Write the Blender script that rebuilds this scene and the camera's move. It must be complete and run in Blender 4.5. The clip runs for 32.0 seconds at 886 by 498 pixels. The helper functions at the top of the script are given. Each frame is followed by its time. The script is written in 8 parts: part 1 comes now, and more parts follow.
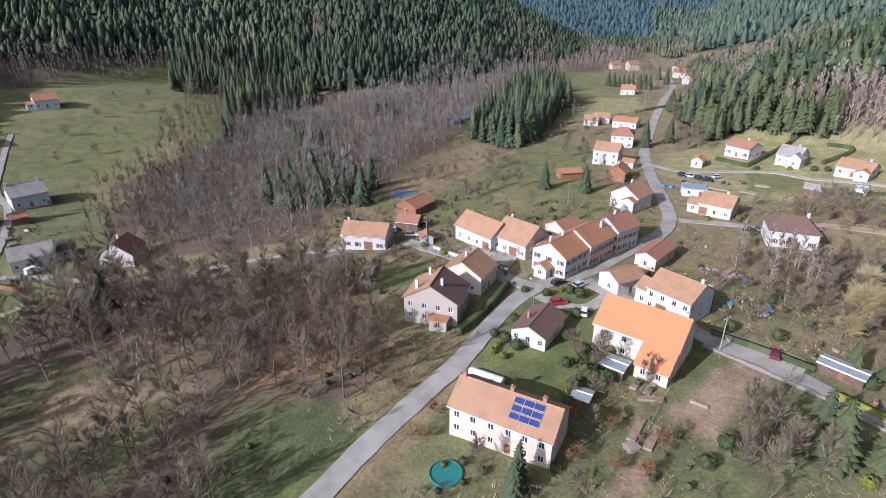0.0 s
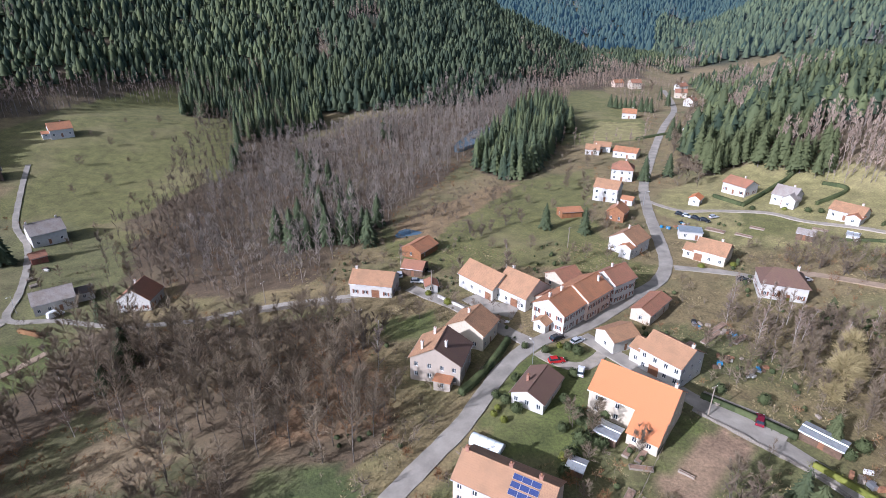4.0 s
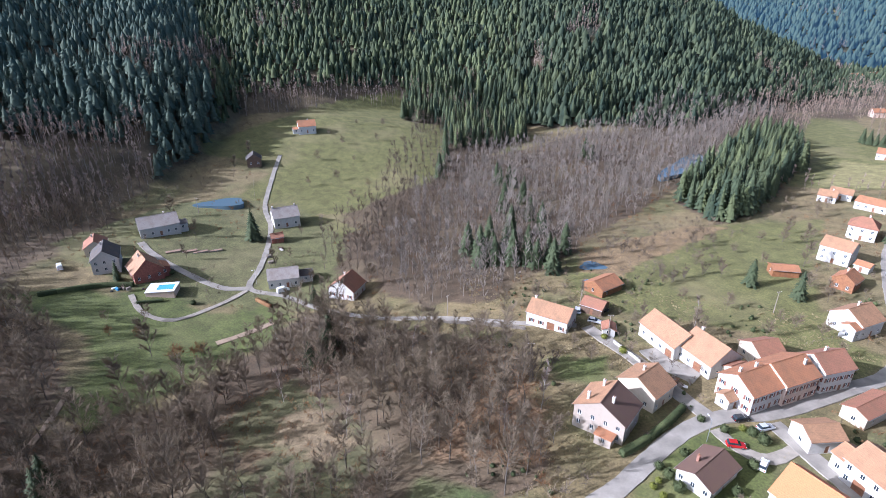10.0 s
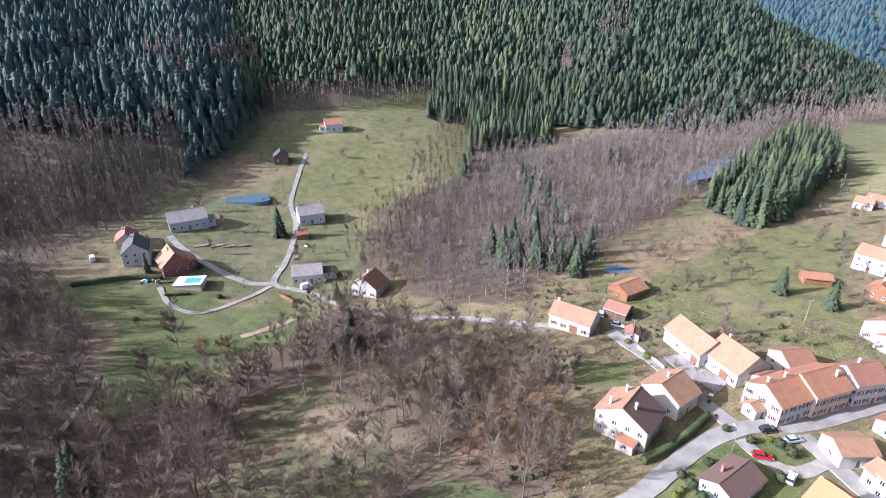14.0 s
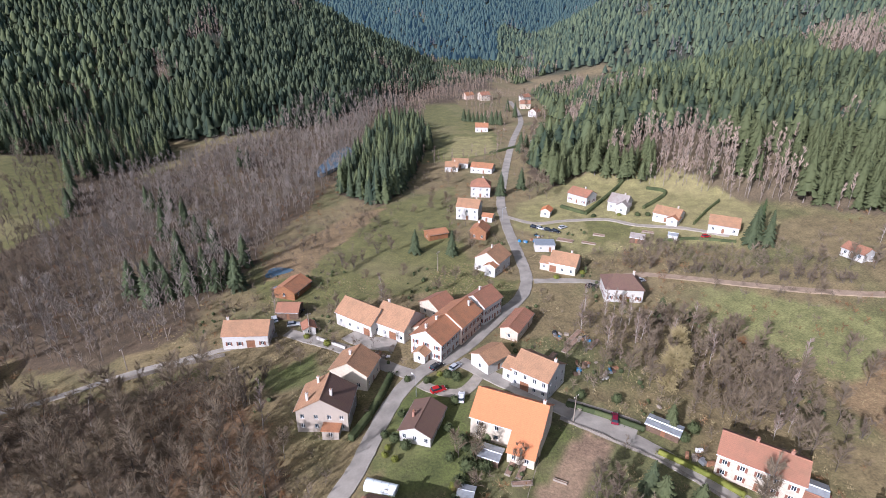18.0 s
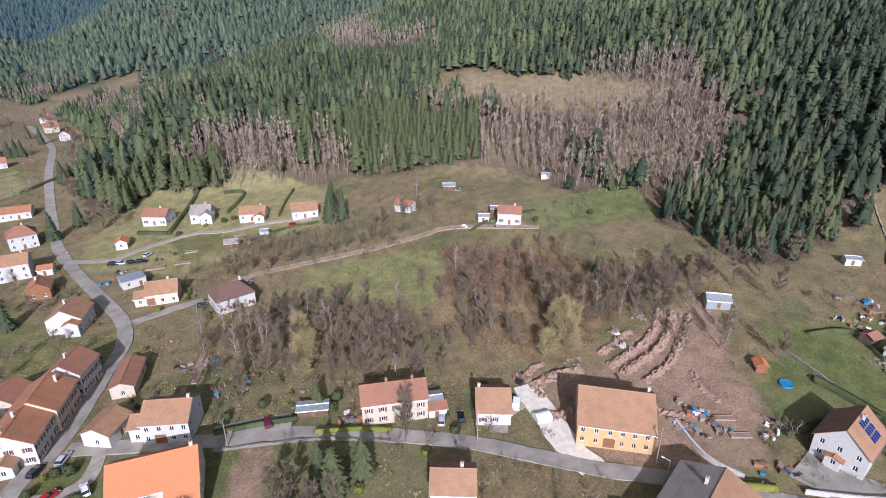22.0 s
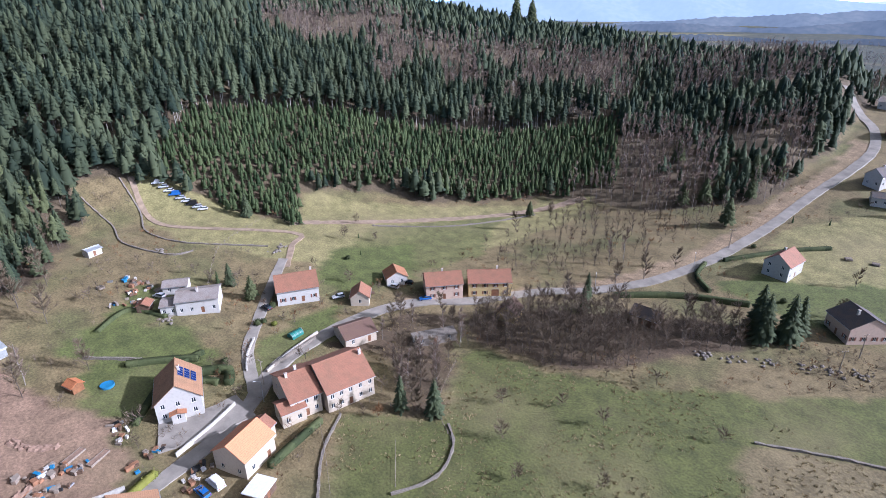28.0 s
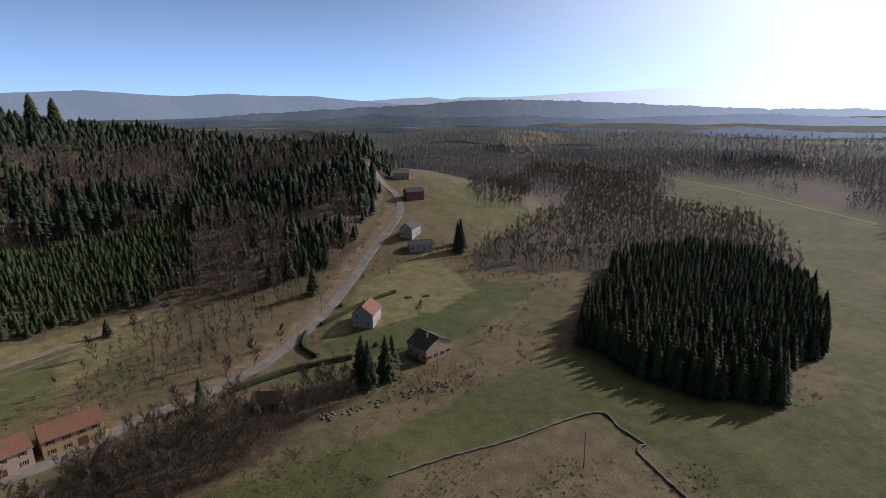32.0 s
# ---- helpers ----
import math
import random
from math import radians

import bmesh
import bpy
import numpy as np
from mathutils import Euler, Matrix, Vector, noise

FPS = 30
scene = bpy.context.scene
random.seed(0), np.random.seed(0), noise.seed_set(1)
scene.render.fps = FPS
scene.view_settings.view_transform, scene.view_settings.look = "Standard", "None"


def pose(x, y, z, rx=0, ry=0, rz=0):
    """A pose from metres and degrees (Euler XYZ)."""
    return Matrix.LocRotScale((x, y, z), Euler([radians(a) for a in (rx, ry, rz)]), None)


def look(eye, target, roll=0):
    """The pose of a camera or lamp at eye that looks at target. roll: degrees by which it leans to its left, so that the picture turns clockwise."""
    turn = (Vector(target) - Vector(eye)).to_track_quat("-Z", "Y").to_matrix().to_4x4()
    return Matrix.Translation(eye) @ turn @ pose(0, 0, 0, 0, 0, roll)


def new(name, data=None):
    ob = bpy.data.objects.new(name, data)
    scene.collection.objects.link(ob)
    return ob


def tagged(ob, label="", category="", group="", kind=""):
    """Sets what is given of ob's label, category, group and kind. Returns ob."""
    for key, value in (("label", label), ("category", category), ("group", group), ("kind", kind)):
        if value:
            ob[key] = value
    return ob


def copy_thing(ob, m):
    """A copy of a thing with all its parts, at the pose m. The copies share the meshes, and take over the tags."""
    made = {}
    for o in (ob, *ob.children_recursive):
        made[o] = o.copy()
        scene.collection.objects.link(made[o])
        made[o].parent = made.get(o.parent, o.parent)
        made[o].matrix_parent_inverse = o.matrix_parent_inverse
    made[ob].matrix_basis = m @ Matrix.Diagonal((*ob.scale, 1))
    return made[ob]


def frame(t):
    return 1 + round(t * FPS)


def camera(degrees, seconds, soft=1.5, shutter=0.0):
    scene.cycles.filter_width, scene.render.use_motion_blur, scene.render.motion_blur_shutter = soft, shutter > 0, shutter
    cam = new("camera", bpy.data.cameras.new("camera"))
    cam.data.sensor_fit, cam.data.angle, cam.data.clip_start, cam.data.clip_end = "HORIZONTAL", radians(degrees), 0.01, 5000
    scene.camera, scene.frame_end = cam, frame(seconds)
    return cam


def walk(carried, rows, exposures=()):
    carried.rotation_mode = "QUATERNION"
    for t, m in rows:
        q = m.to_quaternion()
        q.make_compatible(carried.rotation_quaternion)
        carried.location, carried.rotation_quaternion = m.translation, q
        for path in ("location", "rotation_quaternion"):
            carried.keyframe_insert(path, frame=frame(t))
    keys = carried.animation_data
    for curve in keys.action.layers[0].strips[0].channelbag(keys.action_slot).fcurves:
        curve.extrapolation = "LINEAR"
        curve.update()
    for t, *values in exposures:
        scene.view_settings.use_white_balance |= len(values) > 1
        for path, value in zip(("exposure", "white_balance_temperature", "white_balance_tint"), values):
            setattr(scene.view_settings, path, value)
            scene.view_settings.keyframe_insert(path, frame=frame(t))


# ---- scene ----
cam = camera(78.3, 32.0, 0.85)
# seconds, x, y, z, yaw, pitch, roll
ROWS = [
    (0, 0.00, 0.00, 65.00, 0.09, -24.60, -0.22),
    (0.5, 0.00, -0.04, 67.08, 0.09, -24.55, -0.21),
    (1, -0.04, -0.07, 69.08, 0.08, -24.51, -0.23),
    (1.5, -0.10, -0.08, 71.08, 0.09, -24.44, -0.21),
    (2, -0.15, -0.09, 73.01, 0.13, -24.43, -0.21),
    (2.5, -0.17, -0.12, 75.05, 0.27, -24.45, -0.16),
    (3, -0.18, -0.13, 77.04, 0.39, -24.49, -0.12),
    (3.5, -0.19, -0.14, 79.22, 0.45, -24.53, -0.12),
    (5.5, -0.39, -0.24, 87.13, 0.52, -24.34, -0.02),
    (6, -0.34, -0.30, 89.11, 0.69, -24.36, -0.02),
    (6.5, -0.37, -0.34, 90.40, 0.47, -24.42, -0.04),
    (7, -0.38, -0.43, 90.99, 0.16, -24.50, -0.03),
    (7.5, -0.38, -0.48, 91.39, -0.07, -24.51, -0.02),
    (8, -0.38, -0.53, 91.74, -0.33, -24.47, 0.00),
    (8.5, -0.37, -0.55, 91.92, -0.49, -24.39, 0.05),
    (9, -0.35, -0.51, 91.96, 3.34, -24.36, 0.02),
    (9.5, -0.53, -0.53, 91.87, 17.11, -24.42, 0.02),
    (10, -0.65, -0.53, 91.84, 21.42, -24.48, 0.03),
    (10.5, -0.67, -0.51, 91.84, 21.86, -24.50, 0.06),
    (11, -0.68, -0.51, 91.83, 22.86, -24.51, 0.10),
    (11.5, -0.72, -0.51, 91.81, 24.85, -24.53, 0.09),
    (12, -0.78, -0.54, 91.78, 29.23, -24.60, 0.04),
    (12.5, -0.81, -0.49, 91.77, 30.05, -24.61, 0.06),
    (13, -0.82, -0.49, 91.74, 30.59, -24.59, 0.08),
    (13.5, -0.85, -0.46, 91.76, 30.70, -24.59, 0.08),
    (14, -0.83, -0.44, 91.77, 24.04, -24.51, 0.18),
    (14.5, -0.63, -0.41, 91.92, 13.41, -24.35, 0.22),
    (15, -0.40, -0.45, 91.93, 2.51, -24.17, 0.27),
    (15.5, -0.24, -0.51, 91.99, -8.56, -24.01, 0.24),
    (17.5, -0.39, -0.75, 91.91, -13.54, -23.98, 0.28),
    (18, -0.36, -0.75, 91.91, -14.24, -23.98, 0.24),
    (18.5, -0.35, -0.77, 91.92, -14.84, -24.00, 0.24),
    (19, -0.34, -0.80, 91.93, -15.80, -23.99, 0.25),
    (19.5, -0.30, -0.83, 91.95, -19.56, -23.97, 0.23),
    (20, -0.22, -0.92, 92.00, -26.77, -23.91, 0.20),
    (20.5, -0.13, -1.00, 92.15, -34.41, -23.81, 0.19),
    (21, -0.01, -1.11, 92.05, -42.08, -23.73, 0.11),
    (21.5, 0.05, -1.23, 92.15, -49.95, -23.68, 0.02),
    (22, 0.13, -1.32, 92.11, -58.10, -23.63, -0.05),
    (22.5, 0.19, -1.44, 92.09, -66.88, -23.58, -0.09),
    (23, 0.27, -1.58, 92.10, -77.25, -23.57, -0.19),
    (23.5, 0.30, -1.70, 92.10, -88.40, -23.53, -0.28),
    (24, 0.30, -1.79, 92.06, -98.82, -23.49, -0.33),
    (24.5, 0.31, -1.81, 92.05, -100.40, -23.56, -0.47),
    (26.5, 0.25, -1.74, 92.04, -108.65, -23.84, -0.50),
    (27, 0.26, -1.83, 92.02, -116.82, -23.79, -0.52),
    (27.5, 0.25, -1.88, 92.00, -124.67, -23.67, -0.46),
    (28, 0.24, -1.95, 91.99, -132.66, -23.61, -0.49),
    (28.5, 0.21, -2.00, 91.98, -140.61, -23.62, -0.53),
    (29, 0.18, -2.04, 91.97, -148.52, -23.68, -0.60),
    (29.5, 0.16, -2.08, 91.96, -156.19, -23.45, -0.66),
    (30, 0.16, -2.08, 91.96, -163.00, -18.11, -0.59),
    (30.5, 0.16, -2.08, 91.96, -169.63, -14.89, -0.74),
    (31, 0.16, -2.08, 91.96, -170.21, -14.88, -0.79),
    (31.5, 0.16, -2.08, 91.96, -170.02, -14.89, -0.80),
    (32, 0.16, -2.08, 91.96, -175.95, -14.97, -0.88),
]
EXPOSURES = [(0.0, 0.48, 5320, 20), (8.5, 0.60, 5300, 20), (9.6, 0.86, 5200, 20), (13.5, 1.28, 5120, 22), (15.2, 0.78, 5480, 22), (19.0, 0.46, 5500, 22), (23.0, 0.22, 5400, 22), (26.5, 0.33, 5280, 23), (29.4, 0.70, 5120, 22), (30.1, 0.46, 5200, 19), (30.8, -0.58, 6020, 21), (32.0, -0.92, 6020, 21)]
walk(cam, [(t, pose(x, y, z, 90 + pitch, 0, yaw) @ pose(0, 0, 0, 0, 0, roll)) for t, x, y, z, yaw, pitch, roll in ROWS], EXPOSURES)

# ---- sky and sun ----
SUN_BEARING, SUN_HEIGHT = 234.0, 28.0
world = bpy.data.worlds.new("sky")
scene.world = world
world.use_nodes = True
wn = world.node_tree.nodes
sky = wn.new("ShaderNodeTexSky")
sky.sky_type, sky.sun_disc = "NISHITA", False
sky.sun_elevation, sky.sun_rotation = radians(SUN_HEIGHT), radians(SUN_BEARING)
sky.air_density, sky.dust_density, sky.ozone_density, sky.altitude = 1.0, 0.5, 2.0, 400
wn["Background"].inputs["Strength"].default_value = 0.05
hue = wn.new("ShaderNodeHueSaturation")
hue.inputs["Saturation"].default_value = 1.35
hue.inputs["Value"].default_value = 0.11
world.node_tree.links.new(sky.outputs[0], hue.inputs["Color"])
# the bright veil of light around the sun in thin spring haze
wc = wn.new("ShaderNodeTexCoord")
dot = wn.new("ShaderNodeVectorMath")
dot.operation = "DOT_PRODUCT"
sun_to = (math.sin(radians(SUN_BEARING)) * math.cos(radians(SUN_HEIGHT)), math.cos(radians(SUN_BEARING)) * math.cos(radians(SUN_HEIGHT)), math.sin(radians(SUN_HEIGHT)))
dot.inputs[1].default_value = sun_to
power = wn.new("ShaderNodeMath")
power.operation, power.use_clamp = "POWER", True
power.inputs[1].default_value = 5.0
times = wn.new("ShaderNodeVectorMath")
times.operation = "SCALE"
times.inputs[0].default_value = (66.0, 64.0, 60.0)
plus = wn.new("ShaderNodeVectorMath")
plus.operation = "ADD"
wl = world.node_tree.links
wl.new(wc.outputs["Generated"], dot.inputs[0])
wl.new(dot.outputs["Value"], power.inputs[0])
bound = wn.new("ShaderNodeMath")
bound.operation = "MINIMUM"
bound.inputs[1].default_value = 0.42
wl.new(power.outputs[0], bound.inputs[0])
wl.new(bound.outputs[0], times.inputs["Scale"])
wl.new(times.outputs[0], plus.inputs[0])
wl.new(hue.outputs[0], plus.inputs[1])
# pale haze that thickens towards the horizon
sep = wn.new("ShaderNodeSeparateXYZ")
low = wn.new("ShaderNodeMath")
low.operation, low.use_clamp = "SUBTRACT", True
low.inputs[0].default_value = 1.0
thin = wn.new("ShaderNodeMath")
thin.operation = "POWER"
thin.inputs[1].default_value = 5.0
veil = wn.new("ShaderNodeVectorMath")
veil.operation = "SCALE"
veil.inputs[0].default_value = (17.5, 29.0, 46.0)
total = wn.new("ShaderNodeVectorMath")
total.operation = "ADD"
wl.new(wc.outputs["Generated"], sep.inputs[0])
wl.new(sep.outputs["Z"], low.inputs[1])
wl.new(low.outputs[0], thin.inputs[0])
wl.new(thin.outputs[0], veil.inputs["Scale"])
wl.new(veil.outputs[0], total.inputs[0])
wl.new(plus.outputs[0], total.inputs[1])
wl.new(total.outputs[0], wn["Background"].inputs["Color"])
sun_data = bpy.data.lights.new("sun", "SUN")
sun_data.energy, sun_data.angle, sun_data.color = 5.0, radians(0.6), (1.0, 0.95, 0.89)
sun = new("sun", sun_data)
SUN_WAY = Vector((math.sin(radians(SUN_BEARING)) * math.cos(radians(SUN_HEIGHT)), math.cos(radians(SUN_BEARING)) * math.cos(radians(SUN_HEIGHT)), math.sin(radians(SUN_HEIGHT))))
sun.matrix_world = look(SUN_WAY * 600, (0, 0, 0))


# ---- materials ----
def shade(name, rough=0.85, metal=0.0):
    m = bpy.data.materials.new(name)
    m.use_nodes = True
    n, l = m.node_tree.nodes, m.node_tree.links
    p = n["Principled BSDF"]
    p.inputs["Roughness"].default_value, p.inputs["Metallic"].default_value = rough, metal
    return m, n, l, p


def noise_node(n, l, scale, coord="Object", detail=4.0):
    tc = n.new("ShaderNodeTexCoord")
    t = n.new("ShaderNodeTexNoise")
    t.inputs["Scale"].default_value, t.inputs["Detail"].default_value = scale, detail
    l.new(tc.outputs[coord], t.inputs["Vector"])
    return t


def ramp(n, l, source, stops):
    r = n.new("ShaderNodeValToRGB")
    while len(r.color_ramp.elements) < len(stops):
        r.color_ramp.elements.new(0.5)
    for e, (at, c) in zip(r.color_ramp.elements, stops):
        e.position, e.color = at, (*c, 1)
    l.new(source, r.inputs[0])
    return r.outputs[0]


def mixed(n, l, a, b, f, how="MIX"):
    x = n.new("ShaderNodeMix")
    x.data_type, x.blend_type = "RGBA", how
    for sock, v in ((x.inputs[0], f), (x.inputs[6], a), (x.inputs[7], b)):
        if hasattr(v, "links"):
            l.new(v, sock)
        elif isinstance(v, tuple):
            sock.default_value = (*v, 1)
        else:
            sock.default_value = v
    return x.outputs[2]


def bumped(n, l, p, height, strength, distance):
    b = n.new("ShaderNodeBump")
    b.inputs["Strength"].default_value, b.inputs["Distance"].default_value = strength, distance
    l.new(height, b.inputs["Height"])
    l.new(b.outputs[0], p.inputs["Normal"])


def darker(c, k):
    return tuple(v * k for v in c)


def plain(name, c, rough=0.8, vary=0.25, scale=1.5, metal=0.0, bump=0.2):
    m, n, l, p = shade(name, rough, metal)
    a, b = noise_node(n, l, scale), noise_node(n, l, scale * 9)
    col = ramp(n, l, a.outputs[0], [(0.3, darker(c, 1 - vary)), (0.7, darker(c, 1 + vary * 0.5))])
    l.new(mixed(n, l, col, b.outputs[0], 0.12, "OVERLAY"), p.inputs["Base Color"])
    bumped(n, l, p, b.outputs[0], bump, 0.03)
    return m


def per_object(name, c, vary, rough=0.8, scale=2.0):
    """A colour that differs from piece to piece."""
    m, n, l, p = shade(name, rough)
    info = n.new("ShaderNodeObjectInfo")
    a = noise_node(n, l, scale)
    one = ramp(n, l, info.outputs["Random"], [(0.0, darker(c, 1 - vary)), (1.0, darker(c, 1 + vary))])
    l.new(mixed(n, l, one, a.outputs[0], 0.3, "OVERLAY"), p.inputs["Base Color"])
    return m


def render_wall(name, c, stain=(0.25, 0.22, 0.18), dirt=0.3):
    m, n, l, p = shade(name, 0.9)
    a, b = noise_node(n, l, 0.35), noise_node(n, l, 14.0)
    low = noise_node(n, l, 1.3)
    base = mixed(n, l, c, darker(c, 0.88), b.outputs[0])
    f = ramp(n, l, low.outputs[0], [(0.5, (0, 0, 0)), (0.75, (dirt, dirt, dirt))])
    l.new(mixed(n, l, base, stain, f), p.inputs["Base Color"])
    bumped(n, l, p, b.outputs[0], 0.25, 0.02)
    return m


def tiled_roof(name, c, dark, wide=0.28, row=0.34, moss=(0.15, 0.095, 0.055), amount=0.45):
    m, n, l, p = shade(name, 0.8)
    tc = n.new("ShaderNodeTexCoord")
    br = n.new("ShaderNodeTexBrick")
    l.new(tc.outputs["Object"], br.inputs["Vector"])
    br.inputs["Scale"].default_value = 1.0
    br.inputs["Brick Width"].default_value, br.inputs["Row Height"].default_value = wide, row
    br.inputs["Mortar Size"].default_value, br.inputs["Mortar Smooth"].default_value = 0.02, 0.8
    br.inputs["Color1"].default_value, br.inputs["Color2"].default_value = (*darker(c, 0.96), 1), (*[0.6 * a + 0.4 * b for a, b in zip(c, dark)], 1)
    br.inputs["Mortar"].default_value = (*darker(dark, 0.75), 1)
    a, b = noise_node(n, l, 0.45, detail=6), noise_node(n, l, 3.5)
    f = ramp(n, l, a.outputs[0], [(0.42, (0, 0, 0)), (0.72, (amount, amount, amount))])
    col = mixed(n, l, br.outputs["Color"], moss, f)
    l.new(mixed(n, l, col, b.outputs[0], 0.22, "OVERLAY"), p.inputs["Base Color"])
    bumped(n, l, p, br.outputs["Fac"], -0.5, 0.04)
    return m


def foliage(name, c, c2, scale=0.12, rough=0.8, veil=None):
    """veil: haze painted as emission on woods half a kilometre off and more."""
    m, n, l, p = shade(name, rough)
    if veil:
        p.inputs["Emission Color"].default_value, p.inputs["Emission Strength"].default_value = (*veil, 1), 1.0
    p.inputs["Specular IOR Level"].default_value = 0.15
    geo = n.new("ShaderNodeNewGeometry")
    a = noise_node(n, l, scale)
    cell = n.new("ShaderNodeTexVoronoi")
    cell.voronoi_dimensions = "2D"
    cell.inputs["Scale"].default_value = 0.2
    tc = n.new("ShaderNodeTexCoord")
    l.new(tc.outputs["Object"], cell.inputs["Vector"])
    tone = n.new("ShaderNodeMath")
    tone.operation = "MULTIPLY_ADD"
    tone.inputs[1].default_value, half = 0.22, n.new("ShaderNodeMath")
    half.operation = "MULTIPLY"
    half.inputs[1].default_value = 0.78
    split = n.new("ShaderNodeSeparateColor")
    l.new(cell.outputs["Color"], split.inputs[0])
    l.new(split.outputs[0], half.inputs[0])
    l.new(geo.outputs["Random Per Island"], tone.inputs[0])
    l.new(half.outputs[0], tone.inputs[2])
    one = ramp(n, l, tone.outputs[0], [(0.05, c), (0.95, c2)])
    l.new(mixed(n, l, one, a.outputs[0], 0.4, "OVERLAY"), p.inputs["Base Color"])
    return m


